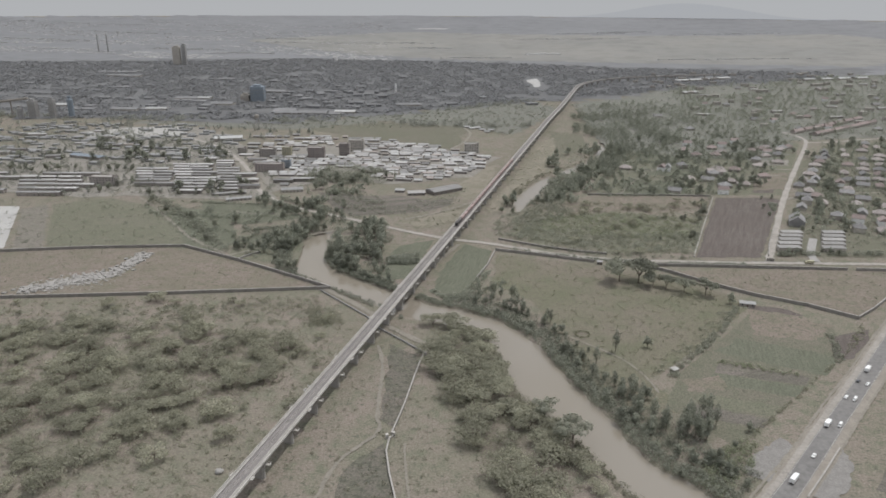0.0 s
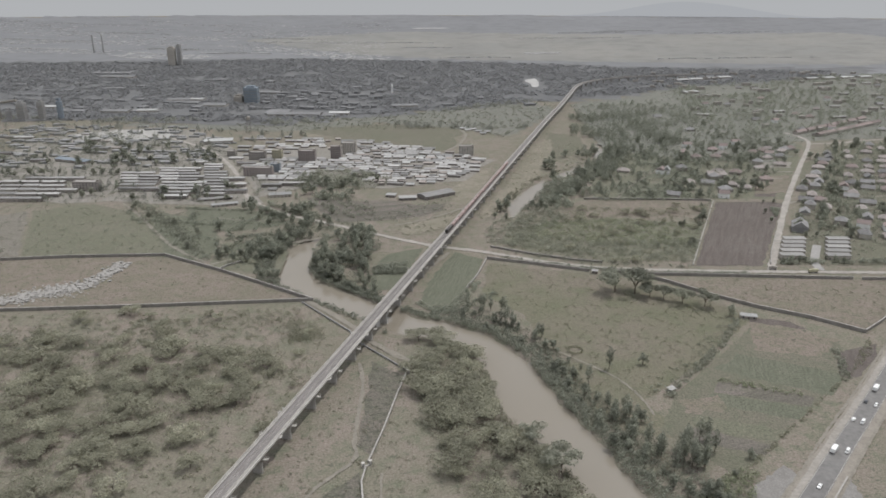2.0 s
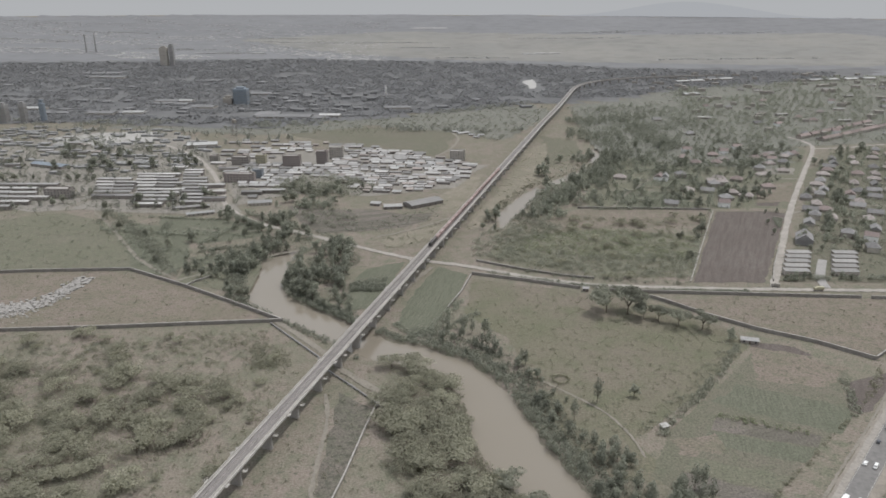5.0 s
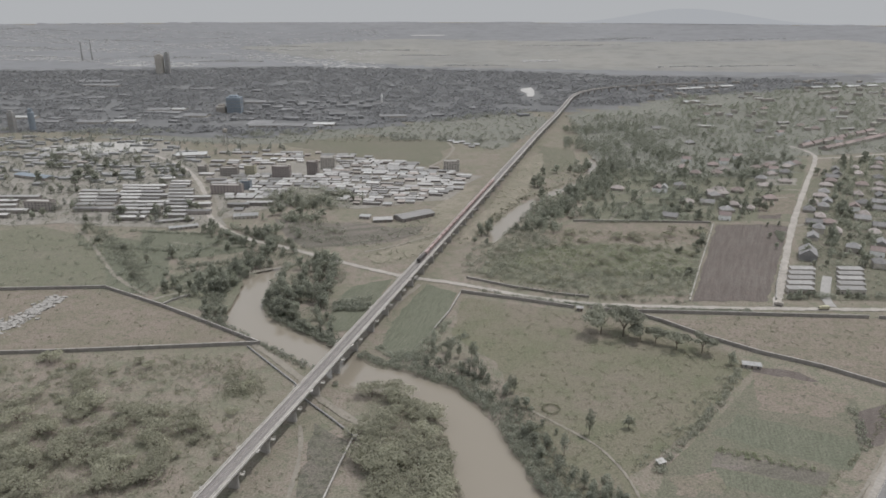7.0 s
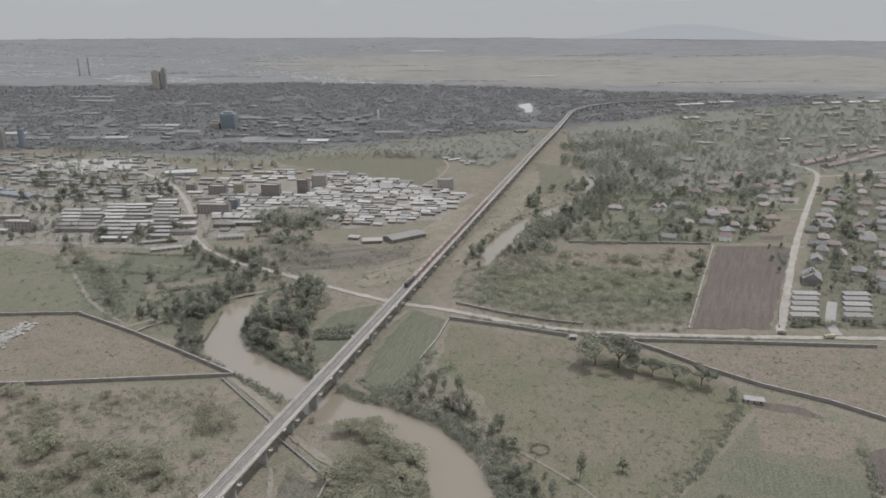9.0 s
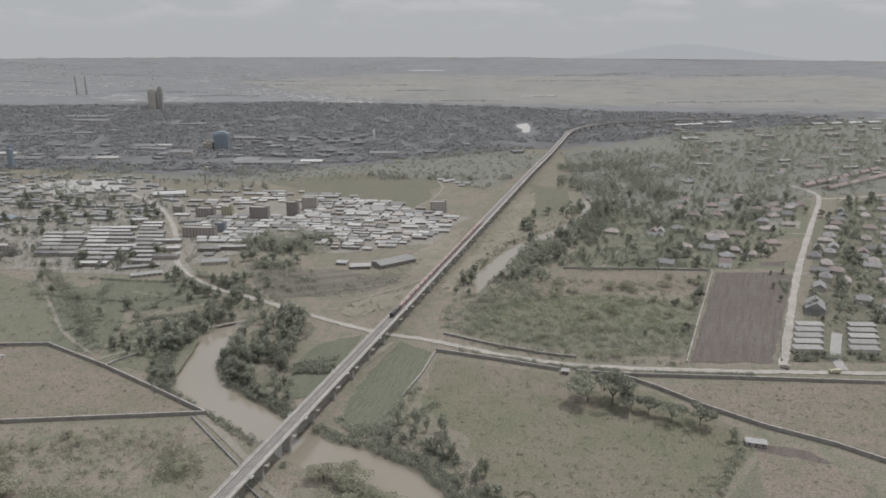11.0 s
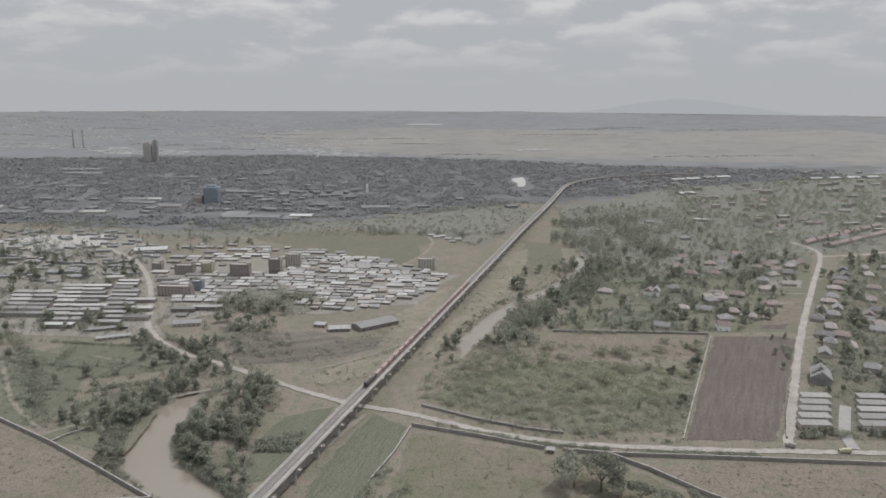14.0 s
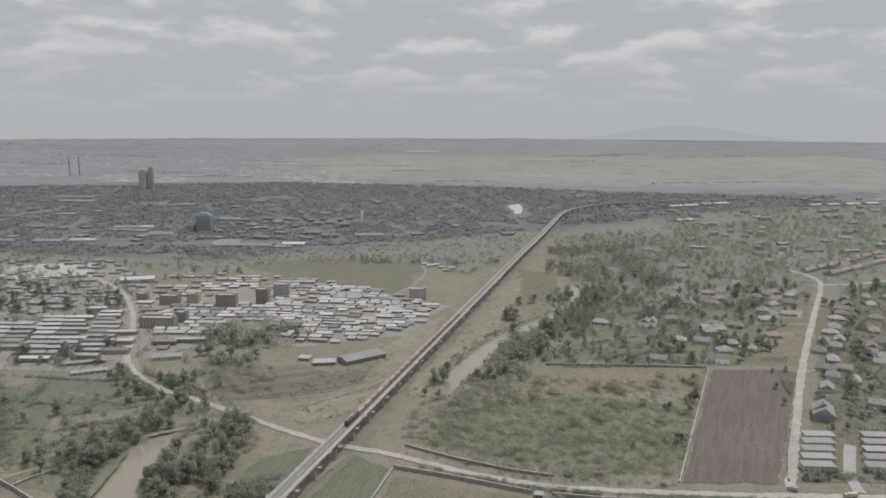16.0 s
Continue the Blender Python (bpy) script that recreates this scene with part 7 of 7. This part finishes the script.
low_house("storage_shed", "long pale grey storage shed roof", "shed", "", 46, 20, 4.5, "mud_wall", "dull_sheet", "gable", 6, 0.10).stand(16, 906, 36)
low_house("yard_shed", "low grey shed in a recycling yard", "shed", "", 22, 10, 3.2, "mud_wall", "tin", "lean", 4, 0.15).stand(-20, 890, 8)
low_house("yard_shed", "small patched shed in a recycling yard", "shed", "", 12, 8, 3, "mud_wall", "bright_tin", "lean", 3, 0.15).stand(-42, 903, -12)
low_house("long_shed", "long white-roofed shed beside gardens", "shed", "", 31, 8, 3, "plaster", "bright_tin", "gable", 6, 0.15).stand(-243, 861, 22)
low_house("long_shed", "long grey-roofed shed behind gardens", "shed", "", 42, 7, 3, "mud_wall", "tin", "gable", 7, 0.15).stand(-262, 887, 18)
low_house("shop_row", "flat pale shop building beside the street", "shop", "", 28, 12, 3.6, "plaster", "bright_tin", "lean", 6, 0.06).stand(-184, 905, 12)
low_house("market_hall", "large pale sheet-roofed market hall", "hall", "", 48, 26, 6, "plaster", "bright_tin", "gable", 6, 0.1).stand(-366, 1262, 14)
low_house("white_house", "tall white gabled house among gardens", "house", "", 12, 9, 6, "white_paint", "bright_tin", "gable", 3, 0.5).stand(351, 1032, 70)
low_house("red_house", "house with broad pinkish red roof", "house", "", 26, 16, 5.5, "mud_wall", "pink_tile", "lean", 5, 0.2).stand(415, 1008, -4)
low_house("grey_barn", "dark grey gabled barn with pale eaves", "barn", "", 24, 16, 6, "grey_tile", "grey_tile", "gable", 3, 0.35).stand(416, 764, 90 - 24)
low_house("field_hut", "small hut with white sheet roof at a field edge", "hut", "", 12, 5, 2.6, "mud_wall", "bright_tin", "lean", 3, 0.12).stand(265, 535, -16)
low_house("gate_house", "small gatehouse at an opening in the wall", "hut", "", 5, 4, 2.8, "mud_wall", "tin", "lean", 2, 0.12).stand(163, 633, -12)
M["terrace_roof"] = material("terrace_roof", (0.27, 0.262, 0.25), (0.21, 0.203, 0.195), fine=1.2, coarse=0.3, rough=0.8, vary=0.15)
TERRACE = low_house("terrace_house", "pale terrace house with stepped grey roof", "house", "terraced estate houses", 22, 7.6, 4.6, "plaster", "terrace_roof", "lean", 6, 0.10)
for x, y in ((364, 672), (370.5, 684.5), (377, 697), (383.5, 709.5), (390, 722)):
    TERRACE.stand(x, y, -3)
for x, y in ((409, 671), (415.5, 683.5), (422, 696), (428.5, 708.5), (435, 721)):
    TERRACE.stand(x, y, -3)
REDROW = low_house("red_terrace", "long terrace with faded red tiled roof", "house", "red-roofed terraces", 34, 10, 5.5, "plaster", "red_tile", "gable", 8, 0.3)
for i in range(7):
    u = i / 6
    REDROW.stand(700 + 195 * u, 1352 + 145 * u, 36)
    REDROW.stand(730 + 170 * u, 1330 + 122 * u, 36)

# large far sheds
# far roofs: colour lowered and greyed to stand for haze in front
M["haze_dulled_roof"] = material("haze_dulled_roof", (0.205, 0.205, 0.205), (0.155, 0.155, 0.157), fine=0.1, coarse=0.01, vary=0)
BIG = [low_house("factory_shed", lab, "shed", "far factory sheds", L, W, 4.5, "plaster", rf, "gable", 4, 0.08) for L, W, rf, lab in
       ((52, 34, "haze_dulled_roof", "large pale grey factory shed roof"), (44, 26, "bright_tin", "white-roofed far factory shed"), (60, 30, "haze_dulled_roof", "long grey factory shed"))]
for i, (x, y) in enumerate(((-260, 1572), (-197, 1588), (-318, 1571), (-613, 1784), (-575, 1790), (-969, 2226), (-920, 2226), (-624, 1616), (-690, 1606), (-500, 1700), (-860, 1660),
                            (-60, 1700), (-420, 1920))):
    BIG[i % 3].stand(x, y, -4 + 3 * (i % 4))
for i, (x, y) in enumerate(((744, 2186), (790, 2200), (840, 2218), (890, 2238), (1136, 2196), (1190, 2204), (1250, 2212), (1309, 2220), (683, 1928))):
    BIG[1].stand(x, y, 18)
for x, y in ((103, 1349), (96, 1372), (86, 1394), (75, 1386), (112, 1368), (66, 1402)):
    SHACKS[3].stand(x, y, brng.uniform(-20, 20))


# ---- cement works and towers ----
M["town_wall"] = material("town_wall", (0.30, 0.295, 0.285), (0.26, 0.255, 0.25), fine=0.1, coarse=0.02, vary=0)
def tower(nm, label, cat, w, d, h, mat, x, y, round_top=False, base=0.0):
    ob = thing(nm, pose(x, y, rise(x, y)), label, cat)
    bm = bmesh.new()
    if round_top:
        tube(bm, (0, 0, -1), (0, 0, h * 0.92), w / 2, w / 2, 16)
        tube(bm, (0, 0, h * 0.92), (0, 0, h), w / 2, w * 0.12, 16)
    else:
        box(bm, -w / 2, w / 2, -d / 2, d / 2, -1, h)
    part("shaft", bm, M[mat], ob)
    for i in range(1, 5) if not round_top else ():
        part("gallery", boxes((-w / 2 - 0.8, w / 2 + 0.8, -d / 2 - 0.8, d / 2 + 0.8, h * i / 5.2 - 0.5, h * i / 5.2)), M["steel"], ob)
    part("head_house", boxes((-w * 0.3, w * 0.3, -d * 0.3, d * 0.3, h, h + 4)), M[mat], ob)
    return ob


tower("silo", "pale concrete silo of a cement works", "silo", 15, 14, 36, "town_wall", -833, 1492)
tower("silo", "blue-grey round silo of a cement works", "silo", 12, 12, 40, "blue_paint", -763, 1508, True)
tower("preheater_tower", "open pale steel preheater tower", "tower", 11, 11, 38, "town_wall", -795, 1496)
tower("silo", "low grey round silo", "silo", 12, 12, 22, "town_wall", -860, 1490, True)
tower("factory_tower", "tall factory tower built as a pale block and a darker shade block", "tower", 24, 18, 60, "plaster", -898, 2556)
# added darker block that stands in for the shaded side of the tower
tower("factory_tower", "tall factory tower built as a pale block and a darker shade block", "tower", 13, 14, 68, "town_wall", -874, 2562)
tower("blue_factory", "blue clad factory building with pale roof", "factory", 32, 26, 36, "blue_paint", -430, 1760)
tower("factory_annex", "low pale annex of a factory", "factory", 20, 20, 16, "plaster", -460, 1756)
tower("white_tower", "slim white tower above the woods", "tower", 5, 5, 20, "white_paint", -103, 1931)
for x, y in ((-1333, 2922), (-1299, 2929)):
    ob = thing("chimney", pose(x, y, rise(x, y)), "thin tall dark factory chimney", "chimney")
    bm = bmesh.new()
    tube(bm, (0, 0, -1), (0, 0, 66), 3.4, 2.2, 12)
    part("stack", bm, M["town_wall"], ob)
    part("rim", boxes((-2.6, 2.6, -2.6, 2.6, 65, 66.5)), M["concrete"], ob)
ob = thing("conveyor", pose(-833, 1492, rise(-833, 1492)), "long inclined conveyor bridge to the silo", "conveyor")
bm = bmesh.new()
tube(bm, (-190, 60, 14), (-8, 0, 41), 2.4, 2.4, 8)
part("gallery", bm, M["plaster"], ob)
for u in (0.15, 0.45, 0.75):
    part("trestle", boxes((-190 + 182 * u - 1, -190 + 182 * u + 1, 60 - 60 * u - 1, 60 - 60 * u + 1, -1, 13 + 27 * u)), M["steel"], ob)
ob = thing("water_tower", pose(-338, 1361, rise(-338, 1361)), "white water tank on a tall lattice stand", "water tower")
bm = bmesh.new()
tube(bm, (0, 0, 25), (0, 0, 30), 4, 4, 16)
tube(bm, (0, 0, 30), (0, 0, 31.5), 4, 0.5, 16)
part("tank", bm, M["plaster"], ob)
for sx in (-1, 1):
    for sy in (-1, 1):
        bm = bmesh.new()
        tube(bm, (sx * 3.6, sy * 3.6, -0.5), (sx * 2.6, sy * 2.6, 25), 0.3, 0.3, 6)
        part("leg", bm, M["steel"], ob)
for z in (8, 16):
    part("brace", boxes((-3.2, 3.2, -3.2, -3.0, z, z + 0.4), (-3.2, 3.2, 3.0, 3.2, z, z + 0.4), (-3.2, -3.0, -3.0, 3.0, z, z + 0.4), (3.0, 3.2, -3.0, 3.0, z, z + 0.4)), M["steel"], ob)

# far town: many small roofs that nobody could count
frng = np.random.RandomState(3)
v, f = [], []


def speck(x, y, w, d, h, a):
    o, z = len(v), rise(x, y)
    c, s = math.cos(a), math.sin(a)
    for zz in (z - 0.5, z + h):
        for dx, dy in ((-w, -d), (w, -d), (w, d), (-w, d)):
            v.append((x + (dx * c - dy * s) / 2, y + (dx * s + dy * c) / 2, zz))
    f.extend([(o + 4, o + 5, o + 6, o + 7)] + [(o + i, o + (i + 1) % 4, o + 4 + (i + 1) % 4, o + 4 + i) for i in range(4)])


for _ in range(5200):
    y = 2760 + 1750 * frng.rand() ** 1.25
    x = frng.uniform(-0.78, -0.06) * y
    if noise.noise(Vector((x * 0.0022, y * 0.006, 1.7))) > 0.0:
        speck(x, y, frng.uniform(9, 22), frng.uniform(9, 20), frng.uniform(0.6, 1.2), frng.uniform(-0.3, 0.3))
for _ in range(60):
    speck(frng.uniform(370, 520), frng.uniform(2985, 3050), frng.uniform(8, 26), frng.uniform(8, 20), 1.6, 0.1)
M["town_roof"] = material("town_roof", (0.37, 0.365, 0.35), (0.27, 0.268, 0.26), fine=0.1, coarse=0.01, vary=0)
for x, y, w, d in ((-1560, 3010, 60, 24), (-1500, 3016, 40, 24), (-1120, 3890, 60, 30), (-760, 2640, 46, 30), (-880, 2960, 90, 22), (-700, 2990, 70, 22), (-1010, 2900, 60, 22), (-1620, 3300, 50, 26), (-1950, 3250, 50, 26)):
    speck(x, y, w, d, 2.2, 0.1)
tagged(new("far_town", raw_mesh("far_town", v, f, M["town_roof"])), "pale roofs of a far town", "town", kind="stuff")
v, f = [], []
for x, y, w, d in ((-1010, 2330, 120, 40), (-610, 1760, 60, 30), (-570, 1745, 34, 26), (-640, 1620, 84, 26), (-790, 1615, 60, 30), (-335, 1610, 52, 44), (-262, 1572, 52, 36), (-222, 1572, 50, 34), (-640, 2190, 70, 30), (-860, 1990, 60, 30)):
    speck(x, y, w, d * 1.3, 3.0, 0.05)
for _ in range(45):
    x, y = frng.uniform(-450, -130), frng.uniform(1640, 1960)
    speck(x, y, frng.uniform(10, 26), frng.uniform(10, 18), frng.uniform(5, 7), frng.uniform(-0.3, 0.3))
for _ in range(26):
    x, y = frng.uniform(-1500, 250), frng.uniform(1560, 2300)
    if near_line(spine, x, y) > 60:
        speck(x, y, frng.uniform(10, 30), frng.uniform(14, 26), frng.uniform(4.5, 5.2), frng.uniform(-0.3, 0.3))
tagged(new("far_roofs", raw_mesh("far_roofs", v, f, M["haze_dulled_roof"])), "scattered roofs among far woods, dulled by painted haze", "houses", kind="stuff")
v, f = [], []
for _ in range(150):
    x, y = frng.uniform(600, 1900), frng.uniform(1350, 2350)
    speck(x, y, frng.uniform(9, 22), frng.uniform(8, 12), frng.uniform(6, 9), frng.uniform(-0.5, 0.5))
tagged(new("far_roofs", raw_mesh("far_roofs", v, f, M["plaster"])), "scattered pale roofs among far gardens", "houses", kind="stuff")

v, f = [], []
for _ in range(420):
    x, y = frng.uniform(-900, -330), frng.uniform(1060, 1440)
    if inside([(-900, 1250), (-760, 1440), (-480, 1420), (-340, 1260), (-330, 1080), (-480, 1060), (-760, 1060)], x, y) and clear(x, y, 4):
        speck(x, y, frng.uniform(8, 24), frng.uniform(5, 9), frng.uniform(2.6, 4.2), frng.uniform(-0.15, 0.15))
tagged(new("village_roofs", raw_mesh("village_roofs", v, f, M["bright_tin"])), "crowded grey roofs of a far village", "houses", kind="stuff")
M["pale_yard"] = material("pale_yard", (0.36, 0.35, 0.33), (0.30, 0.29, 0.27), fine=0.25, coarse=0.03, vary=0)
tagged(new("lorry_park", patch("lorry_park", [(-660, 1335), (-591, 1387), (-500, 1400), (-470, 1330), (-483, 1280), (-539, 1261), (-600, 1262)], 0.5, M["pale_yard"], 4)), "pale bare lorry park", "yard", kind="structure")

# the backdrop hill on the horizon, whose haze is a painted glow
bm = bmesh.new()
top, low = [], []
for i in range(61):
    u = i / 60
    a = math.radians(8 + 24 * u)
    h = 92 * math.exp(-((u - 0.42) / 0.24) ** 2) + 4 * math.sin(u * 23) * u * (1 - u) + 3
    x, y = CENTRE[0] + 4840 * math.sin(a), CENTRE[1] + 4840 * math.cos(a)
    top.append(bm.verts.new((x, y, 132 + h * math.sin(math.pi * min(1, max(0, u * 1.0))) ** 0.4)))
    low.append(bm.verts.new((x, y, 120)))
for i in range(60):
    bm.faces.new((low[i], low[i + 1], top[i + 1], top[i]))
tagged(new("backdrop", mesh_of("backdrop", bm, hill_mat)), "hill on the far horizon, its haze painted as a glow", "hill", kind="structure")

# ---- pipeline, fence, rubble ----
ob = thing("pipeline", pose(0, 0, 0), "dark water pipe on low stone piers beside a wall", "pipeline")
PIPE = [(-95, 566), (-70, 536), (-49, 511), (-40, 492), (-20, 470), (-3, 450)]
bm = bmesh.new()
for p, q in zip(PIPE[:-1], PIPE[1:]):
    tube(bm, (*p, 1.0), (*q, 1.0), 0.55, 0.55, 8)
part("pipe", bm, M["grey_tile"], ob)
for p, q in zip(PIPE[:-1], PIPE[1:]):
    for k in range(6):
        u = k / 6
        part("pier", boxes((-0.7, 0.7, -0.5, 0.5, -0.3, 0.7)), M["concrete"], ob).matrix_basis = pose(p[0] + (q[0] - p[0]) * u, p[1] + (q[1] - p[1]) * u, 0, 0, 0, 40)
part("valve_house", boxes((-1.2, 1.2, -1.2, 1.2, -0.3, 2.2), (-1.4, 1.4, -1.4, 1.4, 2.2, 2.4)), M["pale_concrete"], ob, "small pale valve house").matrix_basis = pose(-2, 448, 0)
tagged(new("track", ribbon("track", [(-93, 572), (-66, 542), (-44, 515), (-33, 497), (-12, 474), (8, 455), (14, 440)], 5, 0.37, M["path"], 0.6)), "pale service track beside the pipe", "track", kind="structure")

stone_wall("wall_gate", [(-3, 449), (-8, 420), (-14, 380), (-20, 349)], 1.5, "thin pale-topped stone wall down to the gate", 9)
stone_wall("wall_low", [(-21, 344), (-22, 332), (-19, 312), (-15, 293), (-13, 255)], 1.3, "low dark dry stone wall", 11)
ob = thing("field_gate", pose(-20.5, 346.5, 0, 0, 0, 30), "pair of pale square gate posts with a low lintel wall", "gate")
for x in (-2.2, 2.2):
    part("gate_post", boxes((x - 0.7, x + 0.7, -0.7, 0.7, -0.2, 2.6), (x - 0.85, x + 0.85, -0.85, 0.85, 2.6, 2.85)), M["pale_concrete"], ob)
part("sill", boxes((-1.5, 1.5, -0.4, 0.4, -0.2, 0.5)), M["pale_concrete"], ob)


def heap(name, label, line, count, r0, r1, seed, spread):
    rng = np.random.RandomState(seed)
    bm = bmesh.new()
    c = smooth_line(line, 3.0)
    for _ in range(count):
        p = c[rng.randint(len(c))]
        r = rng.uniform(r0, r1)
        x, y = p[0] + rng.normal() * spread, p[1] + rng.normal() * spread
        vs = [bm.verts.new((x + r * dx * rng.uniform(0.6, 1.2), y + r * dy * rng.uniform(0.6, 1.2), -0.2 + (r * rng.uniform(0.5, 1.0) if dz else 0)))
              for dz in (0, 1) for dx, dy in ((-1, -1), (1, -1), (1, 1), (-1, 1))]
        for q in ((4, 5, 6, 7), (0, 1, 5, 4), (1, 2, 6, 5), (2, 3, 7, 6), (3, 0, 4, 7)):
            bm.faces.new([vs[i] for i in q])
    tagged(new(name, mesh_of(name, bm, M["rubble"])), label, "rubble", kind="stuff")


heap("rubble", "long heaps of pale broken rubble on dry ground", [(-352, 566), (-335, 575), (-318, 586), (-302, 596), (-290, 612), (-286, 640), (-284, 656)], 900, 0.5, 1.8, 4, 4.2)
heap("rubble", "scattered pale rubble on dry ground", [(-335, 575), (-315, 592), (-300, 590)], 520, 0.4, 1.2, 5, 8.0)
heap("stones", "pale stones beside bushes", [(-78, 398), (-72, 408), (-66, 412)], 30, 0.4, 0.9, 6, 2.0)
bm = bmesh.new()
bmesh.ops.create_icosphere(bm, subdivisions=2, radius=2.2)
for w in bm.verts:
    w.co = Vector((w.co.x * 1.1, w.co.y * 0.9, w.co.z * 0.75 + 0.9)) + Vector((noise.noise(w.co), noise.noise(w.co + Vector((5, 0, 0))), 0)) * 0.5
tagged(new("boulder", mesh_of("boulder", bm, M["rubble"])), "large pale boulder beside the viaduct", "boulder").location = (-110, 314, 0)


# thorn enclosure and field shelter on the pasture
rng = np.random.RandomState(77)
ring = [(117 + 5.2 * math.cos(a) + rng.normal() * 0.3, 480 + 5.2 * math.sin(a) + rng.normal() * 0.3, 0.6, 1.0, 1.0, 0.8) for a in np.linspace(0, 5.7, 26)]
tagged(new("thorn_enclosure", leaf_mesh("thorn_enclosure", ring, 900, 0.35, M["scrub_leaf"], rng, 0.6)), "round livestock enclosure of piled thorn branches", "enclosure", kind="stuff")
low_house("field_shelter", "small open shelter with pale sheet roof at a field corner", "shelter", "", 4.2, 3.2, 2.0, "mud_wall", "tin", "lean", 1, 0.14).stand(169, 424, 25)


# ---- vehicles ----
def wheel(parent, x, y, r=0.34):
    bm = bmesh.new()
    tube(bm, (x - 0.11, y, r), (x + 0.11, y, r), r, r, 12)
    w = part("wheel", bm, M["tyre"], parent)
    bm = bmesh.new()
    s = 0.115 if x > 0 else -0.115
    tube(bm, (x + s, y, r), (x + s * 1.1, y, r), r * 0.6, r * 0.55, 10)
    part("rim", bm, M["steel"], w)


def car(label, mat, L=4.4, van=False):
    ob = thing("minibus" if van else "car", pose(0, 0, 0), label, "minibus" if van else "car", "highway traffic")
    h = 1.15 if van else 0.95
    bm = boxes((-0.88, 0.88, -L / 2, L / 2, 0.3, h))
    bmesh.ops.bevel(bm, geom=bm.edges[:], offset=0.12, segments=2, affect="EDGES")
    part("body", bm, M[mat], ob)
    y0, y1 = (-L / 2 + 0.15, L / 2 - 0.8) if van else (-L / 2 + 0.6, L / 2 - 1.4)
    part("cabin", boxes((-0.82, 0.82, y0, y1, h - 0.02, 2.1 if van else 1.45, 0.12)), M[mat], ob)
    part("windscreen", boxes((-0.66, 0.66, y1 - 0.16, y1 - 0.06, h + 0.1, 1.75 if van else 1.38)), M["window_glass"], ob)
    for sx in (-0.8, 0.74):
        part("side_window", boxes((sx, sx + 0.06, y0 + 0.4, y1 - 0.4, h + 0.1, 1.75 if van else 1.36)), M["window_glass"], ob)
    for sx in (-0.62, 0.62):
        part("headlight", boxes((sx - 0.16, sx + 0.16, L / 2 - 0.04, L / 2 + 0.02, 0.6, 0.78)), M["bright_tin"], ob)
    for sx in (-0.82, 0.82):
        for y in (-L / 2 + 0.8, L / 2 - 0.85):
            wheel(ob, sx, y)
    return ob


def lorry(label, box_mat, cab_mat, L=8.0, grp="highway traffic"):
    ob = thing("lorry", pose(0, 0, 0), label, "lorry", grp)
    part("chassis", boxes((-1.0, 1.0, -L / 2, L / 2, 0.6, 0.95)), M["loco_dark"], ob)
    part("box_body", boxes((-1.22, 1.22, -L / 2, L / 2 - 2.3, 0.95, 3.3)), M[box_mat], ob)
    part("cab", boxes((-1.15, 1.15, L / 2 - 2.1, L / 2, 0.7, 2.7, 0.06)), M[cab_mat], ob)
    part("windscreen", boxes((-0.95, 0.95, L / 2 - 0.08, L / 2 + 0.02, 1.7, 2.45)), M["window_glass"], ob)
    for sx in (-1.0, 1.0):
        for y in (-L / 2 + 1.2, -L / 2 + 2.4, L / 2 - 1.2):
            wheel(ob, sx, y, 0.5)
    return ob


HD = -44
for x, y, ob, away in ((195, 306, lorry("white box lorry on the highway", "white_paint", "white_paint", 8.5), 1), (216, 327, car("white saloon car on the highway", "white_paint"), 0),
                       (240, 358, lorry("white lorry with pale box body", "white_paint", "white_paint", 7.5), 1), (247, 357, car("white minibus on the highway", "white_paint", 5.0, True), 0),
                       (272, 386, car("white minibus on the highway", "white_paint", 5.0, True), 0), (268, 389, car("pale saloon car on the highway", "white_paint"), 1),
                       (287, 409, car("dark saloon car on the highway", "car_dark"), 1), (291, 405, car("white estate car on the highway", "white_paint", 4.7), 0),
                       (302, 424, lorry("white lorry further along the highway", "white_paint", "white_paint", 7.5), 1)):
    ob.matrix_basis = pose(x, y, 0.5, 0, 0, HD + (180 if not away else 0))
ob = lorry("yellow tipper lorry on the unpaved road", "yellow_paint", "yellow_paint", 8.5, "")
ob.matrix_basis = pose(366, 634, 0.42, 0, 0, 92)
ob = lorry("dusty pale lorry on the unpaved road", "plaster", "plaster", 7, "")
ob.matrix_basis = pose(332, 642, 0.48, 0, 0, 60)
